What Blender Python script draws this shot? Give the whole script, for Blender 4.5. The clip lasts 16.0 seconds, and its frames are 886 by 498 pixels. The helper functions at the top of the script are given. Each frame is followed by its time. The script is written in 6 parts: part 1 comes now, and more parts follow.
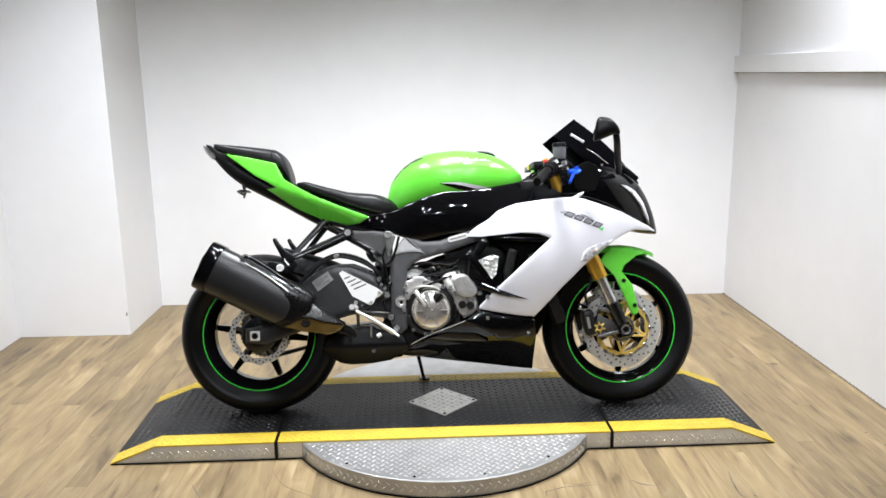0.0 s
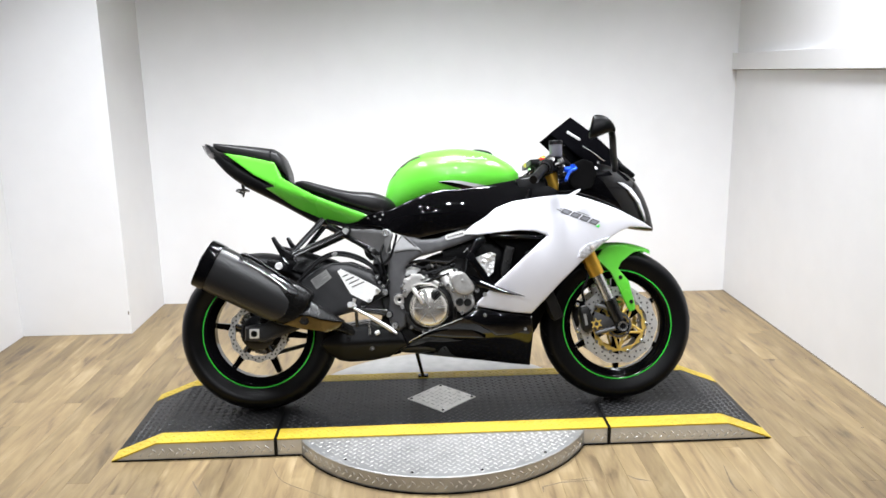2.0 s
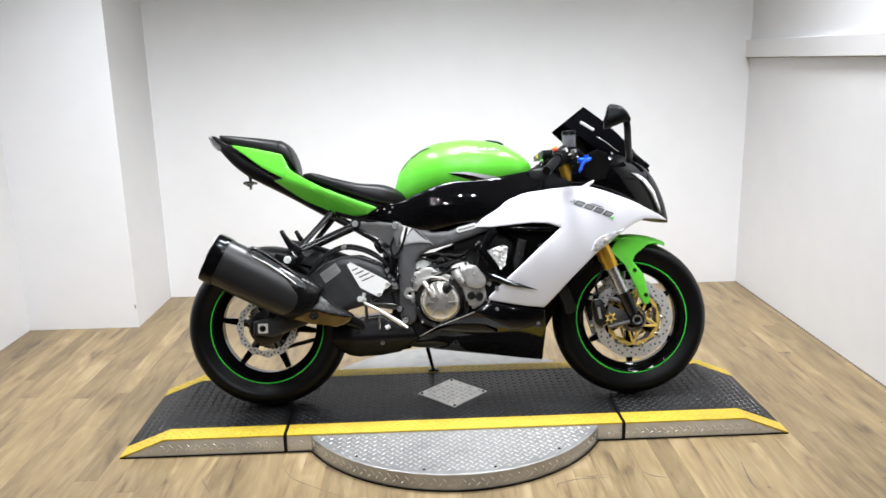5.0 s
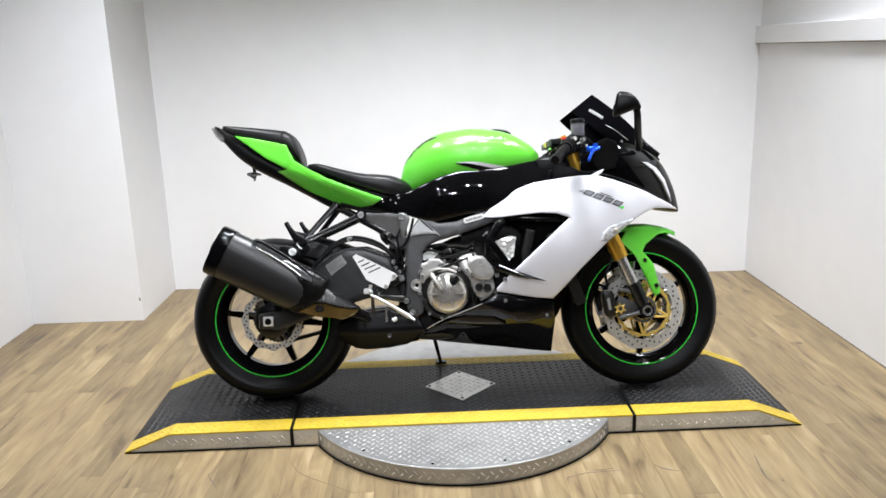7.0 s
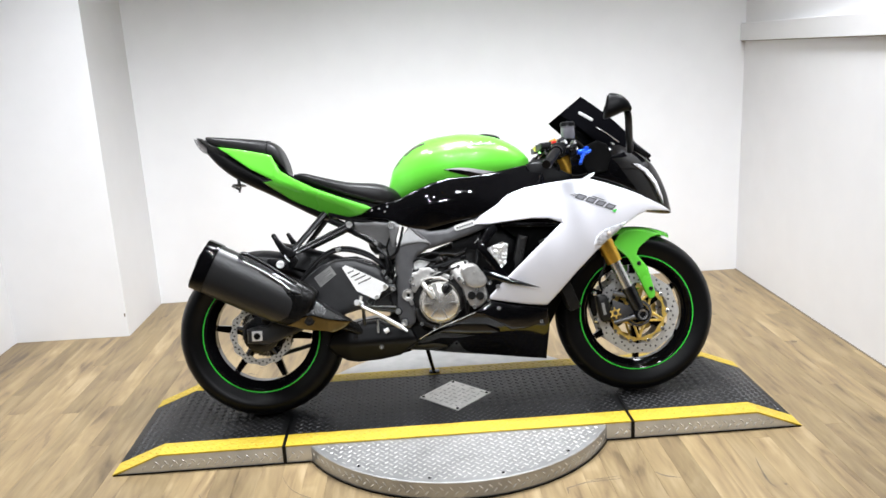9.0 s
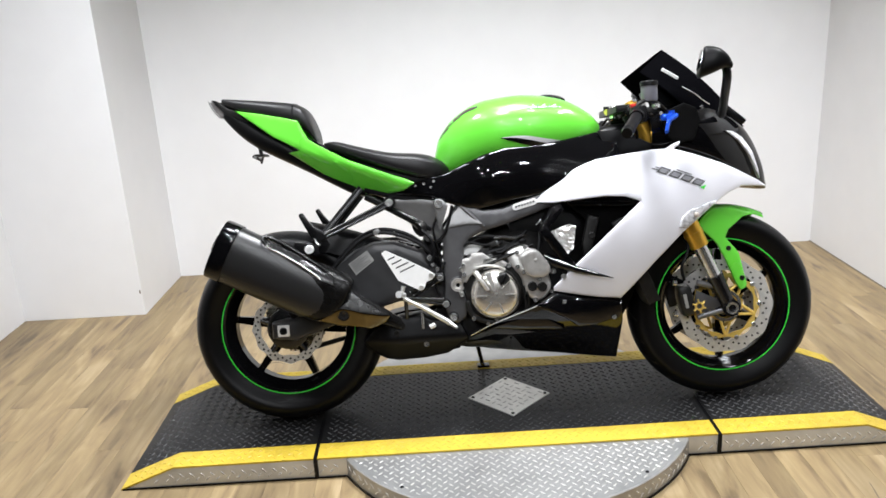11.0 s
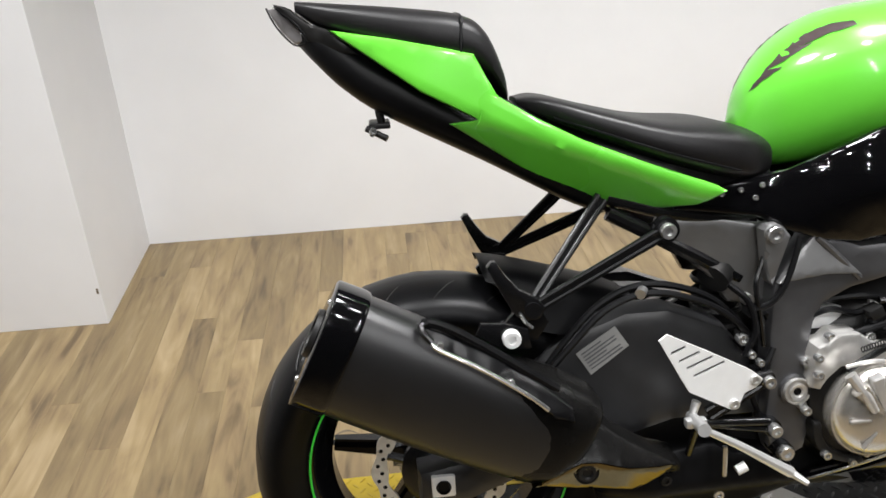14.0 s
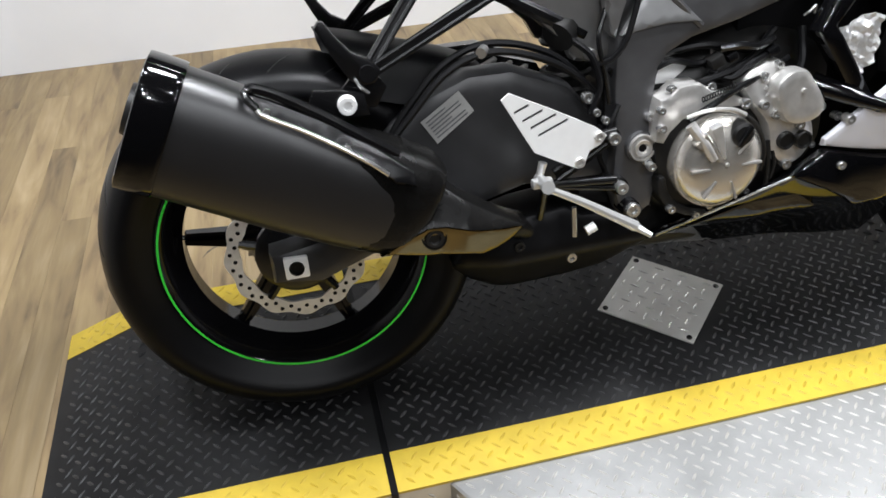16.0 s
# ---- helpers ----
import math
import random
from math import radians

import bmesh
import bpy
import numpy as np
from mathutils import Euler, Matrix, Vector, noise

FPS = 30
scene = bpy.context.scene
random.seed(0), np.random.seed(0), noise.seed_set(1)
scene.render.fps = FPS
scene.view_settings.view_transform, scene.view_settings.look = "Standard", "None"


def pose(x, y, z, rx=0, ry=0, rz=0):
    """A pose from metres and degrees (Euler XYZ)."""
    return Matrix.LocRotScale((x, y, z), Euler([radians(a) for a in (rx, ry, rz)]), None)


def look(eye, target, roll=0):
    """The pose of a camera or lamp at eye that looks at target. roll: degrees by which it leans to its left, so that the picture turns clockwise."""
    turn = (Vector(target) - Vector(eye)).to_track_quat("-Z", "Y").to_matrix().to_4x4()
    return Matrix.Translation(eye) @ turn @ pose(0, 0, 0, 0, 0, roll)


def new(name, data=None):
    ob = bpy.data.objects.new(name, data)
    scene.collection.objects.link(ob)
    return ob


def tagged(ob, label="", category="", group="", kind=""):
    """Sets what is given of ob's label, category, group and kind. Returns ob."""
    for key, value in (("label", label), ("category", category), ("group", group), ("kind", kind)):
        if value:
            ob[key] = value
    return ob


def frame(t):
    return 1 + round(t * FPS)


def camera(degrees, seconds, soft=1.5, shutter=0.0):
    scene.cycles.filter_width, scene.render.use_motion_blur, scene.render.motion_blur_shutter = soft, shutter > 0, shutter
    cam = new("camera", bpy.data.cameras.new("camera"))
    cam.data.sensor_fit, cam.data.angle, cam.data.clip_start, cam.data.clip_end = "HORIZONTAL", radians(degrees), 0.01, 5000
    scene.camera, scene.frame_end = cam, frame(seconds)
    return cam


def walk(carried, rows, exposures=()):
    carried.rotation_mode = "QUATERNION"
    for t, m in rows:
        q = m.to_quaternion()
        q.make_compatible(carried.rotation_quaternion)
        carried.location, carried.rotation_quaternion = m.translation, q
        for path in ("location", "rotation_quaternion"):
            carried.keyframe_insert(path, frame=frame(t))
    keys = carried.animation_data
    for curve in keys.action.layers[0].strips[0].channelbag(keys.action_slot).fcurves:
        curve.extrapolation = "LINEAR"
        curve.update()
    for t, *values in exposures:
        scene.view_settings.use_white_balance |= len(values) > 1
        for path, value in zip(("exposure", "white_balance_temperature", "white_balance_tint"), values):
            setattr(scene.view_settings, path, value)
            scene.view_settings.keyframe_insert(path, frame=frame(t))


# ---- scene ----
cam = camera(58.5, 16.0, soft=1.6)
PATH = [
    (0, (-0.084, -2.96, 1.354), (-0.02, -1.009, 0.918), -0.7),
    (0.5, (-0.083, -2.966, 1.354), (-0.018, -1.015, 0.92), -0.5),
    (1, (-0.07, -2.974, 1.355), (-0.008, -1.024, 0.914), -0.7),
    (1.5, (-0.068, -2.98, 1.358), (-0.013, -1.029, 0.922), -0.9),
    (2, (-0.062, -2.981, 1.356), (-0.007, -1.031, 0.916), -1.0),
    (2.5, (-0.067, -2.974, 1.355), (-0.011, -1.024, 0.915), -1.1),
    (3, (-0.069, -2.963, 1.358), (-0.016, -1.014, 0.911), -1.2),
    (3.5, (-0.074, -2.952, 1.357), (-0.021, -1.005, 0.904), -0.9),
    (4, (-0.079, -2.944, 1.357), (-0.029, -0.997, 0.901), -0.9),
    (6.5, (-0.085, -2.896, 1.353), (-0.054, -0.956, 0.87), -1.8),
    (7, (-0.089, -2.885, 1.35), (-0.061, -0.946, 0.861), -1.7),
    (7.5, (-0.092, -2.876, 1.342), (-0.06, -0.938, 0.845), -1.2),
    (8, (-0.097, -2.861, 1.345), (-0.068, -0.926, 0.84), -1.2),
    (8.5, (-0.089, -2.831, 1.369), (-0.033, -0.888, 0.897), -1.9),
    (8.7, (-0.095, -2.829, 1.364), (-0.043, -0.887, 0.888), -2.6),
    (10.8, (-0.143, -2.539, 1.346), (-0.059, -0.628, 0.762), -3.3),
    (11, (-0.178, -2.403, 1.353), (-0.186, -0.494, 0.755), -3.3),
    (11.5, (-0.331, -2.095, 1.352), (-0.283, -0.176, 0.793), -4.4),
    (12, (-0.479, -1.79, 1.332), (-0.345, 0.094, 0.675), -6.3),
    (12.5, (-0.538, -1.426, 1.339), (-0.528, 0.46, 0.673), -5.9),
    (13, (-0.667, -1.194, 1.355), (-0.576, 0.688, 0.686), -4.8),
    (13.5, (-0.748, -1.072, 1.358), (-0.526, 0.782, 0.643), -3.6),
    (14, (-0.758, -1.049, 1.287), (-0.613, 0.726, 0.377), -2.4),
    (14.5, (-0.747, -1.057, 1.224), (-0.606, 0.615, 0.137), -1.2),
    (15, (-0.732, -1.073, 1.188), (-0.604, 0.516, -0.019), -1.2),
    (15.5, (-0.704, -1.079, 1.168), (-0.527, 0.449, -0.11), -1.8),
    (16, (-0.659, -1.089, 1.167), (-0.354, 0.449, -0.074), -2.6),
]
walk(cam, [(t, look(eye, target, roll)) for t, eye, target, roll in PATH],
     [(0, -0.22, 6330, 10), (1, -0.14, 6330, 10), (3.5, -0.13, 6330, 10), (4.5, -0.2, 6340, 10), (6.5, -0.38, 6350, 10), (7, -0.33, 6340, 10), (8, -0.23, 6320, 10), (8.5, -0.14, 6330, 10), (11, -0.31, 6400, 10), (12, -0.46, 6420, 10), (13.5, -0.44, 6620, 10), (14, -0.62, 6640, 10), (14.5, -0.56, 6680, 10), (15, -0.62, 6600, 10), (15.5, -0.62, 6400, 10), (16, -0.58, 6350, 10)])

# ---- world and lights ----
world = bpy.data.worlds.new("World")
scene.world = world
world.use_nodes = True
world.node_tree.nodes["Background"].inputs[0].default_value = (0.9, 0.93, 1.0, 1)
world.node_tree.nodes["Background"].inputs[1].default_value = 0.03


def ceiling_spot(x, y, z, tx, ty, tz, watts, degrees, radius=0.035):
    """A small ceiling spotlight aimed at a place."""
    d = bpy.data.lights.new("ceiling_spot", "SPOT")
    d.energy, d.spot_size, d.spot_blend, d.shadow_soft_size, d.color = watts, radians(degrees), 1.0, radius, (0.955, 0.97, 0.995)
    ob = new("lamp_light", d)
    ob.matrix_world = look((x, y, z), (tx, ty, tz))
    return ob


for lx in (-1.35, 0.0, 1.35):
    ceiling_spot(lx, 0.05, 2.65, lx, 0.55, 0.0, 360 if lx == 0 else 230, 113, 0.22)
for lx in (-1.2, -0.4, 0.4, 1.2):
    ceiling_spot(lx, -0.55, 2.65, lx, -0.25, 0.0, 51, 118, 0.10)
for lx in (-0.75, 0.75):
    for ly in (-1.9, -2.6, -3.3, -4.0):
        ceiling_spot(lx, ly, 2.65, lx * 0.7, 0.0, 0.42, 27, 92, 0.028)
ceiling_spot(0.0, -2.2, 2.65, 0.0, -0.1, 0.4, 42, 96, 0.05)

# ---- materials ----


def mat(name, color, rough=0.5, metal=0.0, coat=0.0, grain=0.0, scale=40.0, bump=0.0, second=None, spec=0.5, blotch=0.0, trans=0.0):
    """Principled material; grain: colour variation at two scales, bump: fine relief in mm."""
    m = bpy.data.materials.new(name)
    m.use_nodes = True
    t = m.node_tree
    p = t.nodes["Principled BSDF"]
    p.inputs["Base Color"].default_value = (*color, 1)
    p.inputs["Roughness"].default_value = rough
    p.inputs["Metallic"].default_value = metal
    p.inputs["Coat Weight"].default_value = coat
    p.inputs["Coat Roughness"].default_value = 0.04
    p.inputs["Specular IOR Level"].default_value = spec
    p.inputs["Transmission Weight"].default_value = trans
    co = t.nodes.new("ShaderNodeTexCoord")
    if grain or blotch:
        n1 = t.nodes.new("ShaderNodeTexNoise")
        n1.inputs["Scale"].default_value, n1.inputs["Detail"].default_value = scale, 6
        n2 = t.nodes.new("ShaderNodeTexNoise")
        n2.inputs["Scale"].default_value, n2.inputs["Detail"].default_value = scale * 0.08, 3
        t.links.new(co.outputs["Object"], n1.inputs["Vector"])
        t.links.new(co.outputs["Object"], n2.inputs["Vector"])
        mx = t.nodes.new("ShaderNodeMix")
        mx.data_type = "FLOAT"
        mx.inputs[0].default_value = 0.5
        t.links.new(n1.outputs[0], mx.inputs[2])
        t.links.new(n2.outputs[0], mx.inputs[3])
        ramp = t.nodes.new("ShaderNodeValToRGB")
        c2 = second or tuple(c * (1 - grain) for c in color)
        c1 = color if second else tuple(min(1, c * (1 + grain)) for c in color)
        ramp.color_ramp.elements[0].color, ramp.color_ramp.elements[0].position = (*c2, 1), 0.35
        ramp.color_ramp.elements[1].color, ramp.color_ramp.elements[1].position = (*c1, 1), 0.65
        t.links.new(mx.outputs[0], ramp.inputs[0])
        t.links.new(ramp.outputs[0], p.inputs["Base Color"])
        rr = t.nodes.new("ShaderNodeMapRange")
        rr.inputs["To Min"].default_value, rr.inputs["To Max"].default_value = max(0, rough - 0.08 - blotch), min(1, rough + 0.08 + blotch)
        t.links.new(n2.outputs[0], rr.inputs["Value"])
        t.links.new(rr.outputs[0], p.inputs["Roughness"])
    if bump:
        nb = t.nodes.new("ShaderNodeTexNoise")
        nb.inputs["Scale"].default_value, nb.inputs["Detail"].default_value = scale * 3, 4
        t.links.new(co.outputs["Object"], nb.inputs["Vector"])
        b = t.nodes.new("ShaderNodeBump")
        b.inputs["Strength"].default_value, b.inputs["Distance"].default_value = 0.6, bump * 0.001
        t.links.new(nb.outputs[0], b.inputs["Height"])
        t.links.new(b.outputs[0], p.inputs["Normal"])
    return m


M_WALL = mat("white_wall_paint", (0.80, 0.80, 0.81), 0.55, grain=0.02, scale=7, bump=0.3)
M_CEIL = mat("ceiling_paint", (0.10, 0.088, 0.075), 0.8, grain=0.03, scale=6)
M_GREEN = mat("lime_green_paint", (0.14, 0.65, 0.05), 0.28, coat=0.8, grain=0.03, scale=30)
M_WHITE = mat("pearl_white_paint", (0.74, 0.74, 0.79), 0.38, coat=0.35, grain=0.012, scale=30)
M_GLOSS = mat("gloss_black_paint", (0.003, 0.003, 0.0035), 0.05, spec=0.42, coat=0.15, grain=0.1, scale=20)
M_BLACK = mat("black_plastic", (0.004, 0.004, 0.0045), 0.38, spec=0.18, grain=0.25, scale=60, bump=0.15)
M_SATIN = mat("satin_black_metal", (0.005, 0.005, 0.0055), 0.24, spec=0.5, grain=0.2, scale=25)
M_SEAT = mat("black_vinyl", (0.009, 0.0085, 0.009), 0.42, spec=0.35, grain=0.2, scale=120, bump=0.3)
M_TYRE = mat("tyre_rubber", (0.003, 0.003, 0.0035), 0.38, spec=0.18, grain=0.25, scale=40, bump=0.2)
M_PLATE2 = mat("mid_grey_aluminium", (0.28, 0.28, 0.28), 0.38, metal=0.75, grain=0.1, scale=35)
M_FRAME = mat("dark_grey_aluminium", (0.16, 0.16, 0.165), 0.38, metal=0.75, spec=0.35, grain=0.12, scale=35, bump=0.1)
M_ALU = mat("cast_aluminium", (0.68, 0.665, 0.64), 0.31, metal=0.66, grain=0.22, scale=45, bump=0.25)
M_CLUTCH = mat("champagne_engine_cover", (0.70, 0.67, 0.62), 0.26, metal=0.75, grain=0.12, scale=30)
M_STEEL = mat("brushed_steel", (0.70, 0.70, 0.69), 0.26, metal=0.9, grain=0.1, scale=60)
M_BRIGHT = mat("bright_aluminium", (0.90, 0.90, 0.89), 0.38, metal=0.12, grain=0.04, scale=50)
M_PEDAL = mat("satin_alloy", (0.74, 0.74, 0.73), 0.3, metal=0.65, grain=0.08, scale=50)
M_GOLD = mat("gold_anodised", (0.80, 0.46, 0.06), 0.3, metal=0.75, grain=0.08, scale=40)
M_BLUE = mat("blue_anodised", (0.02, 0.11, 0.75), 0.25, metal=0.6, grain=0.08, scale=40)
M_PLATE = mat("aluminium_tread_plate", (0.40, 0.40, 0.395), 0.34, metal=0.6, grain=0.16, scale=18, bump=0.1, blotch=0.1)
M_SIDE = mat("aluminium_side_plate", (0.62, 0.61, 0.58), 0.36, metal=0.4, grain=0.14, scale=18, bump=0.1, blotch=0.1)
M_MAT = mat("black_tread_coating", (0.012, 0.012, 0.0125), 0.40, spec=0.22, grain=0.35, scale=22, bump=0.4, blotch=0.12)
M_TREAD = mat("worn_black_tread", (0.042, 0.042, 0.044), 0.33, spec=0.5, grain=0.5, scale=50)
# Tread bars coloured brighter than their plates to imitate the glints on them.
M_SHINE = mat("glint_tread_tops", (0.84, 0.83, 0.80), 0.26, metal=0.45, grain=0.15, scale=40)
M_YELLOW = mat("yellow_safety_paint", (0.56, 0.40, 0.035), 0.48, grain=0.16, scale=25, bump=0.3)
M_FLOOR = mat("floor_base", (0.3, 0.22, 0.13), 0.6)
M_GLASS = mat("smoked_screen", (0.002, 0.002, 0.0025), 0.4, spec=0.0, grain=0.1, scale=20)

# ---- mesh helpers ----


def link(name, bm, material, parent=None, label="", smooth=35.0, kind="", category=""):
    me = bpy.data.meshes.new(name)
    bmesh.ops.recalc_face_normals(bm, faces=bm.faces)
    bm.to_mesh(me)
    bm.free()
    for m in material if isinstance(material, (list, tuple)) else [material]:
        me.materials.append(m)
    ob = new(name, me)
    if smooth:
        me.shade_smooth()
        me.set_sharp_from_angle(angle=radians(smooth))
    if parent:
        ob.parent = parent
    return tagged(ob, label, category, "", kind)


def part(name, bm, material, parent, label="", smooth=35.0, kind=""):
    return link(name, bm, material, parent, label, smooth, kind)


def join(*bms):
    out = bmesh.new()
    for b in bms:
        tmp = bpy.data.meshes.new("tmp")
        b.to_mesh(tmp)
        b.free()
        out.from_mesh(tmp)
        bpy.data.meshes.remove(tmp)
    return out


def moved(bm, m):
    bmesh.ops.transform(bm, matrix=m, verts=bm.verts)
    return bm


def mirrored(bm):
    """The same on the left side of the machine."""
    out = bm.copy()
    bmesh.ops.scale(out, vec=(1, -1, 1), verts=out.verts)
    bmesh.ops.reverse_faces(out, faces=out.faces)
    return out


def both(bm):
    return join(mirrored(bm), bm)


def box(x0, x1, y0, y1, z0, z1, bevel=0.0, seg=2):
    bm = bmesh.new()
    bmesh.ops.create_cube(bm, size=1)
    bmesh.ops.transform(bm, matrix=Matrix.Translation(((x0 + x1) / 2, (y0 + y1) / 2, (z0 + z1) / 2)) @ Matrix.Diagonal((x1 - x0, y1 - y0, z1 - z0, 1)), verts=bm.verts)
    if bevel:
        bmesh.ops.bevel(bm, geom=bm.edges[:], offset=bevel, segments=seg, affect="EDGES", profile=0.6)
    return bm


def lathe(profile, seg=48, axis="y", closed=False):
    """Turn (radius, along) points round the axis."""
    bm = bmesh.new()
    rings = []
    for i in range(seg):
        a = 2 * math.pi * i / seg
        c, s = math.cos(a), math.sin(a)
        ring = []
        for r, h in profile:
            co = (r * c, h, r * s) if axis == "y" else (r * c, r * s, h) if axis == "z" else (h, r * c, r * s)
            ring.append(bm.verts.new(co))
        rings.append(ring)
    n = len(profile)
    for i in range(seg):
        a, b = rings[i], rings[(i + 1) % seg]
        for k in range(n if closed else n - 1):
            bm.faces.new((a[k], a[(k + 1) % n], b[(k + 1) % n], b[k]))
    bmesh.ops.remove_doubles(bm, verts=bm.verts, dist=1e-5)
    return bm


def rod(a, b, r0, r1=None, seg=14, caps=True):
    a, b = Vector(a), Vector(b)
    bm = bmesh.new()
    bmesh.ops.create_cone(bm, cap_ends=caps, segments=seg, radius1=r0, radius2=r0 if r1 is None else r1, depth=(b - a).length)
    q = (b - a).to_track_quat("Z", "Y").to_matrix().to_4x4()
    return moved(bm, Matrix.Translation((a + b) / 2) @ q)


def spline(pts, n, closed=False):
    """Catmull-Rom through the points: n points."""
    P = [Vector(p) for p in pts]
    k = len(P)
    out = []
    spans = k if closed else k - 1
    for i in range(n):
        u = i / n * spans if closed else i / (n - 1) * spans
        j = min(int(u), spans - 1)
        f = u - j
        if closed:
            a, b, c, d = P[(j - 1) % k], P[j % k], P[(j + 1) % k], P[(j + 2) % k]
        else:
            b, c = P[j], P[j + 1]
            a = P[j - 1] if j else b * 2 - c
            d = P[j + 2] if j + 2 < k else c * 2 - b
        out.append(0.5 * ((2 * b) + (c - a) * f + (2 * a - 5 * b + 4 * c - d) * f * f + (3 * b - a - 3 * c + d) * f ** 3))
    return out


def tube(pts, r, n=24, seg=10):
    """A bent tube through the points; r a number or a pair (start, end)."""
    P = spline(pts, n)
    r0, r1 = r if isinstance(r, tuple) else (r, r)
    bm = bmesh.new()
    rings = []
    up = Vector((0, 1, 0.01))
    for i, p in enumerate(P):
        d = (P[min(i + 1, n - 1)] - P[max(i - 1, 0)]).normalized()
        side = d.cross(up)
        side = side.normalized() if side.length > 1e-4 else Vector((1, 0, 0))
        up2 = side.cross(d).normalized()
        rr = r0 + (r1 - r0) * i / (n - 1)
        rings.append([bm.verts.new(p + rr * (math.cos(2 * math.pi * k / seg) * side + math.sin(2 * math.pi * k / seg) * up2)) for k in range(seg)])
    for a, b in zip(rings, rings[1:]):
        for k in range(seg):
            bm.faces.new((a[k], a[(k + 1) % seg], b[(k + 1) % seg], b[k]))
    bm.faces.new(rings[0][::-1])
    bm.faces.new(rings[-1])
    return bm


def tps(ctrl):
    """A smooth depth y(x, z) through control points (x, z, y)."""
    C = np.array(ctrl, float)
    n = len(C)
    d = np.hypot(C[:, None, 0] - C[None, :, 0], C[:, None, 1] - C[None, :, 1])
    K = np.where(d > 0, d * d * np.log(d + 1e-12), 0) + np.eye(n) * 4e-4
    Pm = np.c_[np.ones(n), C[:, :2]]
    A = np.block([[K, Pm], [Pm.T, np.zeros((3, 3))]])
    w = np.linalg.solve(A, np.r_[C[:, 2], 0, 0, 0])

    def f(x, z):
        r = np.hypot(C[:, 0] - x, C[:, 1] - z)
        return float((np.where(r > 0, r * r * np.log(r + 1e-12), 0) * w[:n]).sum() + w[n] + w[n + 1] * x + w[n + 2] * z)

    return f


def poly(ctrl, deg=3):
    """A smooth low-order depth y(x, z) fitted to control points (x, z, y)."""
    C = np.array(ctrl, float)
    mx, mz = C[:, 0].mean(), C[:, 1].mean()
    terms = [(i, j) for i in range(deg + 1) for j in range(deg + 1 - i)]
    A = np.array([[(x - mx) ** i * (z - mz) ** j for i, j in terms] for x, z in C[:, :2]])
    w = np.linalg.lstsq(np.r_[A, np.eye(len(terms)) * 1e-4], np.r_[C[:, 2], np.zeros(len(terms))], rcond=None)[0]
    return lambda x, z: float(sum(w[k] * (x - mx) ** i * (z - mz) ** j for k, (i, j) in enumerate(terms)))


